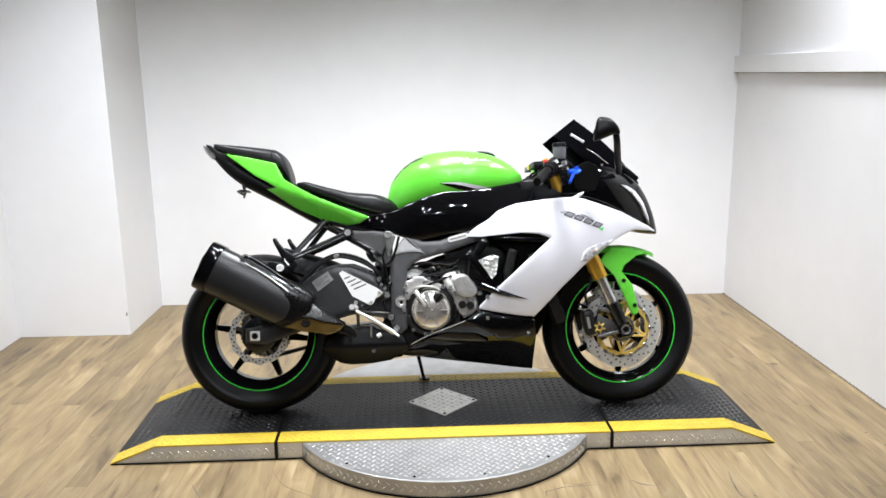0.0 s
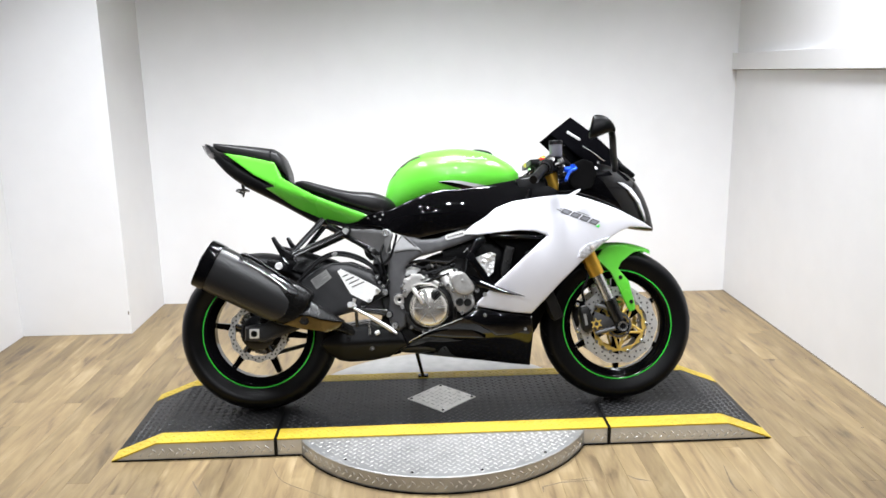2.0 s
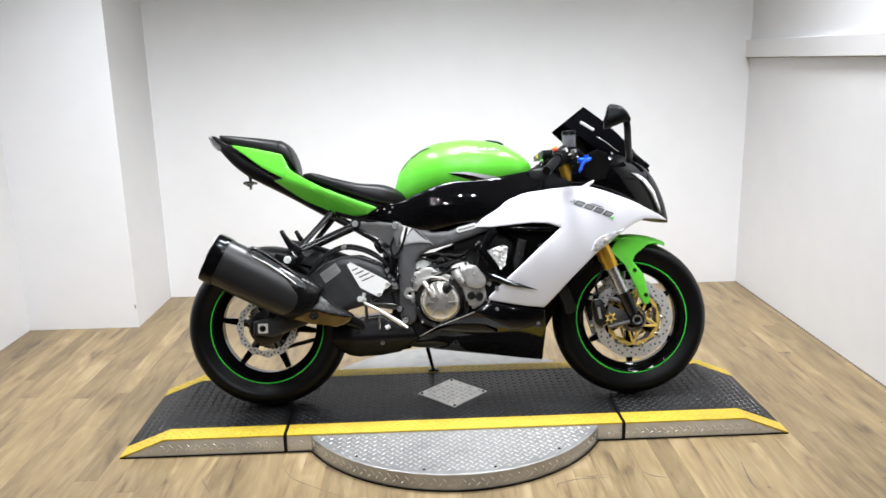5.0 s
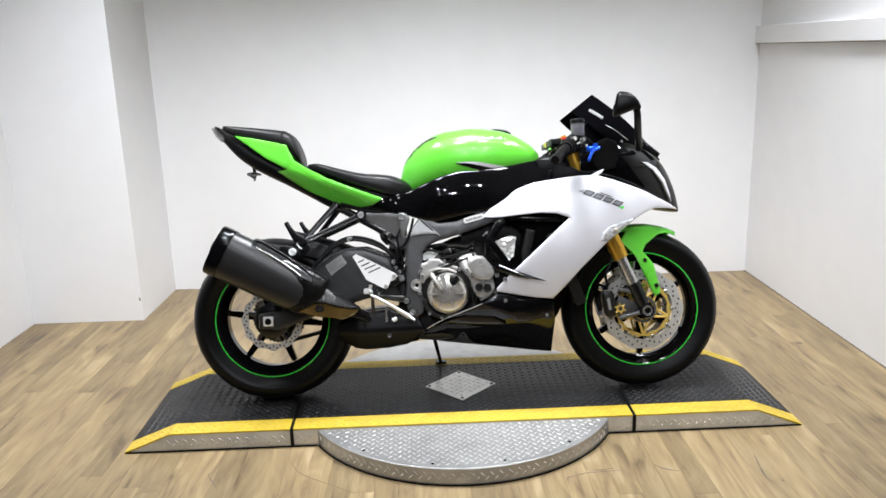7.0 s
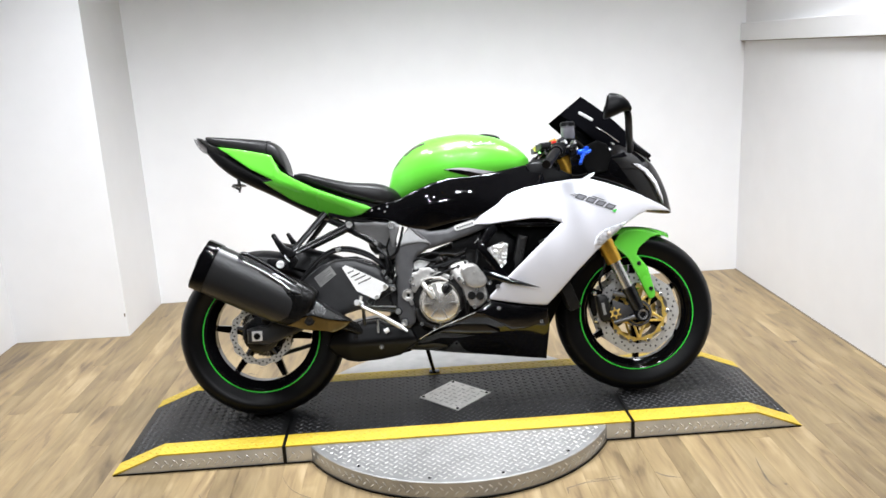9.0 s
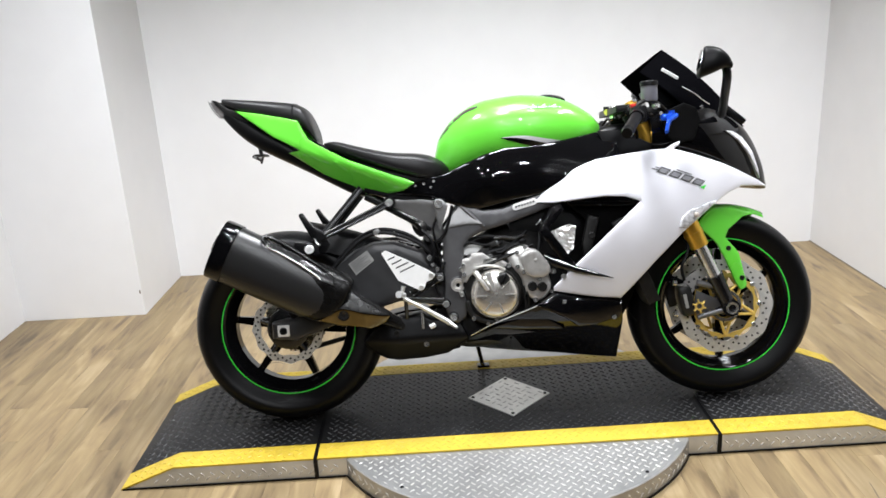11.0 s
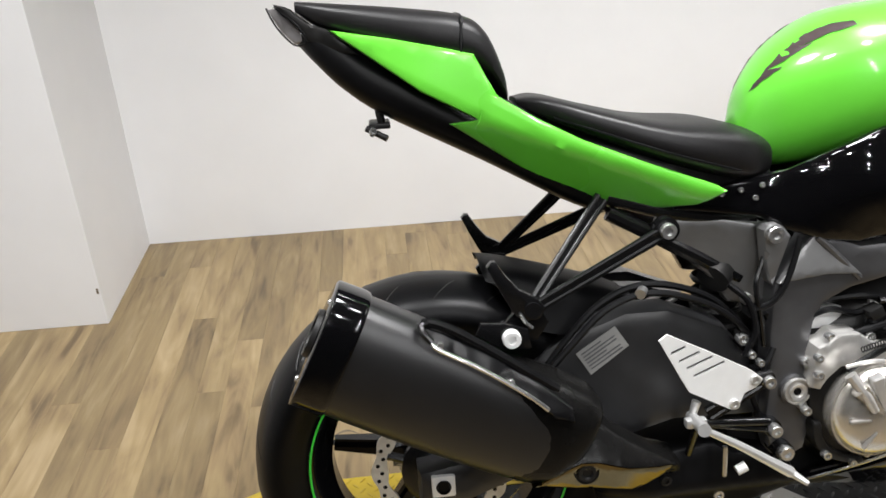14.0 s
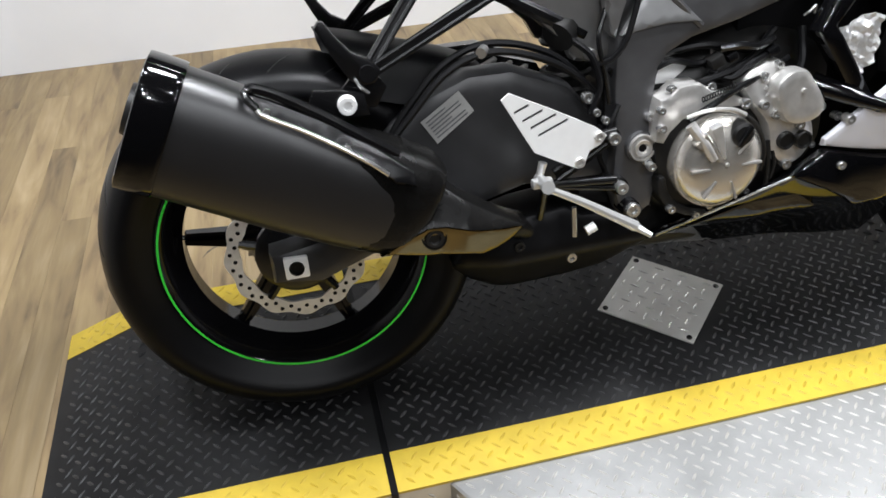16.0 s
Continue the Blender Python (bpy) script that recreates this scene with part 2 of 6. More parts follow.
def sheet(outline, depth, thick=0.004, step=0.014, smooth=True, holes=(), n=None, edge=0.0):
    """A curved panel: an outline in (x, z), its depth y(x, z) towards the right side, and a thickness. edge: how far the rim curls inwards."""
    from mathutils import geometry
    rings = []
    for i, ol in enumerate([outline, *holes]):
        per = sum((Vector(ol[k]) - Vector(ol[k - 1])).length for k in range(len(ol)))
        cnt = max(len(ol) * 2, int(per / step))
        if smooth:
            rings.append([Vector(p[:2]) for p in spline([(*p, 0) for p in ol], cnt, True)])
        else:
            pts = []
            for k in range(len(ol)):
                a, b = Vector(ol[k]), Vector(ol[(k + 1) % len(ol)])
                m = max(1, int((b - a).length / step))
                pts += [a.lerp(b, j / m) for j in range(m)]
            rings.append(pts)
    verts, edges = [], []
    for ring in rings:
        s = len(verts)
        verts += ring
        edges += [(s + k, s + (k + 1) % len(ring)) for k in range(len(ring))]

    def inside(p, ring):
        c = False
        for k in range(len(ring)):
            a, b = ring[k - 1], ring[k]
            if (a.y > p.y) != (b.y > p.y) and p.x < (b.x - a.x) * (p.y - a.y) / (b.y - a.y) + a.x:
                c = not c
        return c

    def rim(p):
        return min((p - q).length for ring in rings for q in ring)

    if edge:
        base = [list(r) for r in rings]
        for ri, ring in enumerate(base):
            area = sum(ring[k - 1].x * ring[k].y - ring[k].x * ring[k - 1].y for k in range(len(ring)))
            turn = (1 if area > 0 else -1) * (1 if ri == 0 else -1)
            for k in range(len(ring)):
                d = (ring[(k + 1) % len(ring)] - ring[k - 1]).normalized()
                nrm = Vector((-d.y, d.x)) * turn
                for q in (0.35, 1.02):
                    p = ring[k] + nrm * edge * q
                    if rim(p) > edge * q * 0.9 and inside(p, base[0]) and not any(inside(p, r) for r in base[1:]):
                        verts.append(p)
    xs, zs = [v.x for v in rings[0]], [v.y for v in rings[0]]
    gx = min(xs)
    row = 0
    nb = len(verts)
    while gx < max(xs):
        gz = min(zs) + (row % 2) * step / 2
        while gz < max(zs):
            p = Vector((gx, gz))
            if inside(p, rings[0]) and not any(inside(p, r) for r in rings[1:]) and rim(p) > max(step * 0.55, edge * 1.02 + step * 0.4 if edge else 0):
                verts.append(p)
            gz += step
        gx += step * 0.87
        row += 1
    vo, eo, fo, ov, oe, of = geometry.delaunay_2d_cdt(verts, edges, [], 0, 1e-6)
    bm = bmesh.new()
    front, back = [], []
    for p in vo:
        y = depth(p.x, p.y)
        if edge:
            d = rim(p)
            if d < edge:
                y += (1 - math.sqrt(max(0, 1 - (1 - d / edge) ** 2))) * edge
        front.append(bm.verts.new((p.x, y, p.y)))
        back.append(bm.verts.new((p.x, y + thick + (0 if not edge else 0.0), p.y)))
    count = {}
    for f in fo:
        c = sum((vo[i] for i in f), Vector((0, 0))) / len(f)
        if not inside(c, rings[0]) or any(inside(c, r) for r in rings[1:]):
            continue
        bm.faces.new([front[i] for i in f])
        bm.faces.new([back[i] for i in reversed(f)])
        for k in range(len(f)):
            e = (f[k], f[(k + 1) % len(f)])
            if (e[1], e[0]) in count:
                del count[(e[1], e[0])]
            else:
                count[e] = 1
    for a, b in count:
        bm.faces.new((front[b], front[a], back[a], back[b]))
    loose = [v for v in bm.verts if not v.link_faces]
    bmesh.ops.delete(bm, geom=loose, context="VERTS")
    return bm


def flat(outline, y0, y1, smooth=False, bevel=0.0, n=40, holes=()):
    """A plate cut to an outline in (x, z) between two depths."""
    if not bevel:
        return sheet(outline, lambda x, z: y0, y1 - y0, 0.02, smooth, holes)
    pts = spline([(*p, 0) for p in outline], n, True) if smooth else [Vector((*p, 0)) for p in outline]
    bm = bmesh.new()
    f = bm.faces.new([bm.verts.new((p[0], y0, p[1])) for p in pts])
    ex = bmesh.ops.extrude_face_region(bm, geom=[f])
    bmesh.ops.translate(bm, vec=(0, y1 - y0, 0), verts=[v for v in ex["geom"] if isinstance(v, bmesh.types.BMVert)])
    es = [e for e in bm.edges if abs(e.verts[0].co.y - e.verts[1].co.y) < 1e-6]
    bmesh.ops.bevel(bm, geom=es, offset=bevel, segments=2, affect="EDGES", profile=0.6)
    return bm


def loft(stations, ring=24, n=40, power=2.4):
    """A closed body along x; stations (x, z_low, z_high, half_width[, y]) are joined by splines; the section is a rounded box."""
    S = spline([s[:3] for s in stations], n)
    W = spline([(s[3], s[4] if len(s) > 4 else 0, s[5] if len(s) > 5 else power) for s in stations], n)
    bm = bmesh.new()
    rings = []
    for (x, lo, hi), (w, yc, pw) in zip(S, W):
        cz, hz = (lo + hi) / 2, max((hi - lo) / 2, 0.001)
        vs = []
        for k in range(ring):
            a = 2 * math.pi * k / ring
            c, s = math.cos(a), math.sin(a)
            vs.append(bm.verts.new((x, yc + max(w, 0.001) * math.copysign(abs(c) ** (2 / pw), c), cz + hz * math.copysign(abs(s) ** (2 / pw), s))))
        rings.append(vs)
    for a, b in zip(rings, rings[1:]):
        for k in range(ring):
            bm.faces.new((a[k], a[(k + 1) % ring], b[(k + 1) % ring], b[k]))
    bm.faces.new(rings[0][::-1])
    bm.faces.new(rings[-1])
    return bm


def surface_y(x, z, obs, miss=-0.165):
    """How far out towards the right side the given parts reach at a place in side view."""
    from mathutils import bvhtree
    best = miss
    for ob in obs:
        tree = bvhtree.BVHTree.FromPolygons([v.co for v in ob.data.vertices], [p.vertices for p in ob.data.polygons])
        hit = tree.ray_cast(Vector((x, -0.5, z)), Vector((0, 1, 0)))[0]
        if hit and hit.y < best:
            best = hit.y
    return best


def bolt(x, y, z, r=0.008, h=0.006):
    """A socket-head bolt that faces the right side."""
    return moved(lathe([(0, -h * 0.35), (r * 0.45, -h * 0.35), (r * 0.5, -h), (r * 0.9, -h), (r, -h * 0.75), (r, h)], 14), pose(x, y, z))


# ---- the room ----
PILLAR_X, BACK_Y, RIGHT_X, PILLAR_Y, LEFT_X, TOP = -1.63, 1.69, 1.80, 1.135, -2.19, 2.75
link("wall_back", box(PILLAR_X - 0.1, RIGHT_X + 0.15, BACK_Y, BACK_Y + 0.12, 0, TOP), M_WALL, None, "plain white painted back wall", 0, "structure", "wall")
link("wall_pillar", box(LEFT_X - 0.02, PILLAR_X, PILLAR_Y, BACK_Y, 0, TOP, 0.001, 1), M_WALL, None, "white boxed-out wall corner beside the lift", 0, "structure", "wall")
# Unseen walls outside the bay, added dark so that gloss parts reflect little.
M_UNSEEN = mat("unseen_wall_dark", (0.05, 0.045, 0.04), 0.7, grain=0.08, scale=4)
BAY_Y, HALL = -1.25, 3.6
link("wall_left", box(LEFT_X - 0.14, LEFT_X - 0.02, BAY_Y, BACK_Y, 0, TOP), M_WALL, None, "plain white painted side wall", 0, "structure", "wall")
link("wall_right", box(RIGHT_X, RIGHT_X + 0.15, BAY_Y, BACK_Y, 0, TOP), M_WALL, None, "plain white painted side wall", 0, "structure", "wall")
link("wall_hall_left", box(-HALL - 0.12, -HALL, -6.0, BAY_Y, 0, TOP), M_UNSEEN, None, "unseen dark wall added to keep reflections dark", 0, "structure", "wall")
link("wall_hall_right", box(HALL, HALL + 0.12, -6.0, BAY_Y, 0, TOP), M_UNSEEN, None, "unseen dark wall added to keep reflections dark", 0, "structure", "wall")
link("wall_hall_front", box(-HALL - 0.12, HALL + 0.12, -6.12, -6.0, 0, TOP), M_UNSEEN, None, "unseen dark wall added to keep reflections dark", 0, "structure", "wall")
link("wall_return_left", box(-HALL - 0.12, LEFT_X - 0.14, BAY_Y, BAY_Y + 0.12, 0, TOP), M_UNSEEN, None, "unseen dark return wall added beside the bay", 0, "structure", "wall")
link("wall_return_right", box(RIGHT_X + 0.15, HALL + 0.12, BAY_Y, BAY_Y + 0.12, 0, TOP), M_UNSEEN, None, "unseen dark return wall added beside the bay", 0, "structure", "wall")
link("ceiling", box(-HALL - 0.12, HALL + 0.12, -6.12, BACK_Y + 0.12, TOP, TOP + 0.1), M_CEIL, None, "dull brown ceiling", 0, "structure", "ceiling")
link("floor", box(-HALL - 0.12, HALL + 0.12, -6.12, BACK_Y + 0.12, -0.1, -0.003), M_FLOOR, None, "wood-look vinyl plank floor", 0, "structure", "floor")

# ---- the right-hand rail and the floor planks ----
link("trim_right", box(RIGHT_X - 0.028, RIGHT_X, BAY_Y, BACK_Y, 1.334, 1.428, 0.003, 1), M_WALL, None, "white painted flat wooden rail along the side wall", 0, "structure", "trim")

# Two thin strips colour in the shade lines below the rail and at the floor.
M_SHADE_LINE = mat("grey_shade_line", (0.20, 0.17, 0.13), 0.8, grain=0.3, scale=40)
link("trim_shadow_gap", box(RIGHT_X - 0.020, RIGHT_X - 0.0005, BAY_Y, BACK_Y, 1.3305, 1.3338), M_SHADE_LINE, None, "thin grey strip imitating shade under the wall rail", 0, "structure", "trim")
link("trim_joint", box(RIGHT_X - 0.006, RIGHT_X - 0.0005, BAY_Y, BACK_Y, 0.0, 0.004), M_SHADE_LINE, None, "thin dark strip imitating shade at the foot of the side wall", 0, "structure", "trim")


def plank_material():
    m = bpy.data.materials.new("vinyl_plank")
    m.use_nodes = True
    t = m.node_tree
    p = t.nodes["Principled BSDF"]
    co = t.nodes.new("ShaderNodeTexCoord")
    info = t.nodes.new("ShaderNodeObjectInfo")
    shift = t.nodes.new("ShaderNodeVectorMath")
    shift.operation = "MULTIPLY_ADD"
    comb = t.nodes.new("ShaderNodeCombineXYZ")
    for i, k in enumerate((17.0, 31.0, 7.0)):
        mu = t.nodes.new("ShaderNodeMath")
        mu.operation = "MULTIPLY"
        mu.inputs[1].default_value = k
        t.links.new(info.outputs["Random"], mu.inputs[0])
        t.links.new(mu.outputs[0], comb.inputs[i])
    shift.inputs[1].default_value = (1, 1, 1)
    t.links.new(co.outputs["Object"], shift.inputs[0])
    t.links.new(comb.outputs[0], shift.inputs[2])

    def noise_at(sx, sy, scale, detail, dist=0.0):
        mp = t.nodes.new("ShaderNodeMapping")
        mp.inputs["Scale"].default_value = (sx, sy, 1)
        t.links.new(shift.outputs[0], mp.inputs["Vector"])
        n = t.nodes.new("ShaderNodeTexNoise")
        n.inputs["Scale"].default_value, n.inputs["Detail"].default_value, n.inputs["Distortion"].default_value = scale, detail, dist
        t.links.new(mp.outputs[0], n.inputs["Vector"])
        return n

    streak = noise_at(1.0, 0.10, 26, 7, 1.4)
    cloud = noise_at(1.0, 0.22, 11, 4, 1.5)
    fine = noise_at(1.0, 0.05, 190, 4)
    # growth rings: contour lines of a slow, drawn-out noise
    slow = noise_at(1.0, 0.13, 7, 2, 0.9)
    rings = t.nodes.new("ShaderNodeMath")
    rings.operation = "MULTIPLY"
    rings.inputs[1].default_value = 46.0
    t.links.new(slow.outputs[0], rings.inputs[0])
    wave = t.nodes.new("ShaderNodeMath")
    wave.operation = "SINE"
    t.links.new(rings.outputs[0], wave.inputs[0])
    soft = t.nodes.new("ShaderNodeMapRange")
    soft.inputs["From Min"].default_value, soft.inputs["From Max"].default_value = -1.0, 1.0
    soft.inputs["To Min"].default_value, soft.inputs["To Max"].default_value = 0.40, 0.60
    t.links.new(wave.outputs[0], soft.inputs["Value"])
    mix0 = t.nodes.new("ShaderNodeMix")
    mix0.data_type = "FLOAT"
    mix0.inputs[0].default_value = 0.34
    t.links.new(streak.outputs[0], mix0.inputs[2])
    t.links.new(soft.outputs[0], mix0.inputs[3])
    mix1 = t.nodes.new("ShaderNodeMix")
    mix1.data_type = "FLOAT"
    mix1.inputs[0].default_value = 0.52
    t.links.new(mix0.outputs[0], mix1.inputs[2])
    t.links.new(cloud.outputs[0], mix1.inputs[3])
    ramp = t.nodes.new("ShaderNodeValToRGB")
    cr = ramp.color_ramp
    cr.elements[0].position, cr.elements[0].color = 0.35, (0.188, 0.130, 0.070, 1)
    cr.elements[1].position, cr.elements[1].color = 0.64, (0.555, 0.418, 0.238, 1)
    e = cr.elements.new(0.44)
    e.color = (0.355, 0.252, 0.132, 1)
    e = cr.elements.new(0.53)
    e.color = (0.44, 0.322, 0.163, 1)
    t.links.new(mix1.outputs[0], ramp.inputs[0])
    # plank to plank tone
    tone = t.nodes.new("ShaderNodeMapRange")
    tone.inputs["To Min"].default_value, tone.inputs["To Max"].default_value = 0.52, 0.78
    t.links.new(info.outputs["Random"], tone.inputs["Value"])
    gr = t.nodes.new("ShaderNodeMapRange")
    gr.inputs["To Min"].default_value, gr.inputs["To Max"].default_value = 0.91, 1.07
    t.links.new(fine.outputs[0], gr.inputs["Value"])
    mm = t.nodes.new("ShaderNodeMath")
    mm.operation = "MULTIPLY"
    t.links.new(tone.outputs[0], mm.inputs[0])
    t.links.new(gr.outputs[0], mm.inputs[1])
    vm = t.nodes.new("ShaderNodeVectorMath")
    vm.operation = "SCALE"
    t.links.new(ramp.outputs[0], vm.inputs[0])
    t.links.new(mm.outputs[0], vm.inputs["Scale"])
    # knots
    kn = t.nodes.new("ShaderNodeTexVoronoi")
    kn.inputs["Scale"].default_value = 1.0
    mp = t.nodes.new("ShaderNodeMapping")
    mp.inputs["Scale"].default_value = (2.6, 0.9, 1)
    t.links.new(shift.outputs[0], mp.inputs["Vector"])
    t.links.new(mp.outputs[0], kn.inputs["Vector"])
    kr = t.nodes.new("ShaderNodeMapRange")
    kr.inputs["From Min"].default_value, kr.inputs["From Max"].default_value = 0.008, 0.06
    kr.inputs["To Min"].default_value, kr.inputs["To Max"].default_value = 0.35, 1.0
    t.links.new(kn.outputs["Distance"], kr.inputs["Value"])
    vk = t.nodes.new("ShaderNodeVectorMath")
    vk.operation = "SCALE"
    t.links.new(vm.outputs[0], vk.inputs[0])
    t.links.new(kr.outputs[0], vk.inputs["Scale"])
    t.links.new(vk.outputs[0], p.inputs["Base Color"])
    rr = t.nodes.new("ShaderNodeMapRange")
    rr.inputs["To Min"].default_value, rr.inputs["To Max"].default_value = 0.36, 0.56
    t.links.new(cloud.outputs[0], rr.inputs["Value"])
    t.links.new(rr.outputs[0], p.inputs["Roughness"])
    b = t.nodes.new("ShaderNodeBump")
    b.inputs["Strength"].default_value, b.inputs["Distance"].default_value = 0.4, 0.0008
    t.links.new(streak.outputs[0], b.inputs["Height"])
    t.links.new(b.outputs[0], p.inputs["Normal"])
    return m


M_PLANK = plank_material()

# ---- the lift platform ----
platform = new("lift_platform")
platform.matrix_world = pose(0, 0, 0, 0, 0, 0.7)
tagged(platform, "low lift platform with black tread top, yellow edges and metal sides", "platform")
YF, YB, TZ = -0.315, 0.285, 0.068


def slab(prof, y0, y1, bevel=0.0015):
    return flat(prof, y0, y1, bevel=bevel)


GAP = 0.006
SEAMS = (-0.609, 0.609)
part("ramp", slab([(-1.2, 0.001), (-1.2, 0.004), (-1.035, TZ), (SEAMS[0] - GAP, TZ), (SEAMS[0] - GAP, 0.001)], YF, YB), M_MAT, platform, "black ramped end section")
part("ramp", slab([(1.22, 0.001), (1.22, 0.004), (1.055, TZ), (SEAMS[1] + GAP, TZ), (SEAMS[1] + GAP, 0.001)], YF, YB), M_MAT, platform, "black ramped end section")
part("deck", slab([(SEAMS[0] + GAP, 0.001), (SEAMS[0] + GAP, TZ), (SEAMS[1] - GAP, TZ), (SEAMS[1] - GAP, 0.001)], YF, YB), M_MAT, platform, "black tread middle section")


def strip(x0, x1, y0, y1, zf, lift=0.0012, drop=0.0):
    """A painted band that follows the height zf(x)."""
    xs = sorted({x0, x1, *[x for x in (-1.035, 1.055) if x0 < x < x1]})
    bm = bmesh.new()
    rows = []
    for x in xs:
        rows.append([bm.verts.new((x, y, zf(x) + dz)) for y, dz in ((y0, -drop), (y0, lift), (y1, lift), (y1, 0.0))])
    for a, b in zip(rows, rows[1:]):
        for k in range(3):
            bm.faces.new((a[k], a[k + 1], b[k + 1], b[k]))
    bm.faces.new(rows[0])
    bm.faces.new(rows[-1][::-1])
    return bm


def top_z(x):
    if x < -1.035:
        return 0.004 + (TZ - 0.004) * (x + 1.2) / 0.165
    if x > 1.055:
        return 0.004 + (TZ - 0.004) * (1.22 - x) / 0.165
    return TZ


for x0, x1 in ((-1.199, SEAMS[0] - GAP), (SEAMS[0] + GAP, SEAMS[1] - GAP), (SEAMS[1] + GAP, 1.219)):
    part("edge_band", strip(x0, x1, YF - 0.004, YF + 0.078, top_z, drop=0.0045), M_YELLOW, platform, "yellow painted edge", 0)
    part("edge_band", strip(x0, x1, YB - 0.072, YB - 0.001, top_z), M_YELLOW, platform, "yellow painted edge", 0)


def side_plate(prof, y):
    return flat(prof, y - 0.003, y - 0.0005, bevel=0.0004)


part("side_plate", side_plate([(-1.19, 0.001), (-1.035, TZ - 0.004), (SEAMS[0] - GAP, TZ - 0.004), (SEAMS[0] - GAP, 0.001)], YF), M_SIDE, platform, "tread-pattern aluminium side")
part("side_plate", side_plate([(1.21, 0.001), (1.055, TZ - 0.004), (SEAMS[1] + GAP, TZ - 0.004), (SEAMS[1] + GAP, 0.001)], YF), M_SIDE, platform, "tread-pattern aluminium side")
part("side_plate", side_plate([(SEAMS[0] + GAP, 0.001), (SEAMS[0] + GAP, TZ - 0.004), (SEAMS[1] - GAP, TZ - 0.004), (SEAMS[1] - GAP, 0.001)], YF), M_SIDE, platform, "tread-pattern aluminium side")
for x0, x1 in ((-1.195, SEAMS[0] - GAP), (SEAMS[0] + GAP, -0.522), (0.516, SEAMS[1] - GAP), (SEAMS[1] + GAP, 1.215)):
    part("base_seal", box(x0, x1, YF - 0.0062, YF - 0.0032, 0.001, 0.0055), M_BLACK, platform, "thin black seal at the floor")
for sx in SEAMS:
    part("rubber_seam", box(sx - GAP, sx + GAP, YF - 0.006, YB, 0.001, TZ - 0.001), M_BLACK, platform, "black rubber joint strip")
DISC_R, DISC_Y = 0.586, -0.041
DISC_M = pose(0, DISC_Y, 0)
part("turntable_disc", moved(lathe([(0, TZ - 0.006), (DISC_R - 0.004, TZ - 0.006), (DISC_R, TZ - 0.009), (DISC_R, 0.006), (DISC_R - 0.004, 0.001)], 128, "z"), DISC_M), M_PLATE, platform, "round aluminium tread plate disc")
part("disc_rim_seal", moved(lathe([(DISC_R + 0.001, 0.001), (DISC_R + 0.004, 0.001), (DISC_R + 0.004, 0.005), (DISC_R + 0.001, 0.005)], 128, "z", True), DISC_M), M_BLACK, platform, "thin black seal at the floor")
dia = [(0.0, 0.138), (0.138, 0.0), (0.0, -0.138), (-0.138, 0.0)]
bm = bmesh.new()
f = bm.faces.new([bm.verts.new((x + 0.006, y - 0.003, TZ)) for x, y in dia[::-1]])
r = bmesh.ops.extrude_face_region(bm, geom=[f])
bmesh.ops.translate(bm, vec=(0, 0, 0.003), verts=[v for v in r["geom"] if isinstance(v, bmesh.types.BMVert)])
inlay = part("diamond_inlay", bm, M_SIDE, platform, "diamond-shaped bright tread plate inlay", 0)
for x, y in dia:
    part("rivet", lathe([(0, 0.0032), (0.004, 0.003), (0.006, 0.001), (0.006, 0)], 10, "z"), M_SATIN, inlay).matrix_local = pose(x * 0.88 + 0.006, y * 0.88 - 0.003, TZ + 0.003)


def treads(inside, zf, pitch=0.031, length=0.021, width=0.0055, height=0.0016, x0=-1.3, x1=1.3, y0=-0.65, y1=0.4, wall=None):
    """Raised tread bars on two interleaved grids, turned crosswise, wherever inside(x, y) holds."""
    vs, fs = [], []
    nx, ny = int((x1 - x0) / pitch) * 2, int((y1 - y0) / pitch) * 2
    for i in range(nx):
        for j in range(i % 2, ny, 2):
            x, y = x0 + (i + 0.5) * pitch / 2, y0 + (j + 0.5) * pitch / 2
            a = radians(45 if i % 2 else -45)
            u, v = Vector((math.cos(a), math.sin(a))), Vector((-math.sin(a), math.cos(a)))
            c = Vector((x, y))
            ends = [c + u * length * 0.5, c - u * length * 0.5]
            if not all(inside(q.x, q.y) for q in ends):
                continue
            s = len(vs)
            base = [c + u * length * 0.5, c + u * length * 0.2 + v * width * 0.5, c - u * length * 0.2 + v * width * 0.5, c - u * length * 0.5, c - u * length * 0.2 - v * width * 0.5, c + u * length * 0.2 - v * width * 0.5]
            for q in base:
                vs.append((q.x, q.y, zf(q.x)))
            for q in (c + u * length * 0.28, c - u * length * 0.28):
                vs.append((q.x, q.y, zf(q.x) + height))
            fs += [(s, s + 1, s + 6), (s + 1, s + 2, s + 7, s + 6), (s + 2, s + 3, s + 7), (s + 3, s + 4, s + 7), (s + 4, s + 5, s + 6, s + 7), (s + 5, s, s + 6)]
    if wall:
        vs = [wall(v) for v in vs]
    me = bpy.data.meshes.new("tread")
    me.from_pydata(vs, [], fs)
    bm = bmesh.new()
    bm.from_mesh(me)
    bpy.data.meshes.remove(me)
    return bm


M_WORN = mat("worn_yellow_tread", (0.56, 0.40, 0.035), 0.48, second=(0.47, 0.325, 0.025), grain=0.2, scale=60)


def on_deck(x, y):
    return -1.187 < x < 1.207 and YF + 0.08 < y < YB - 0.075 and abs(x - 0.006) + abs(y + 0.003) > 0.15 and min(abs(x - s) for s in SEAMS) > 0.012


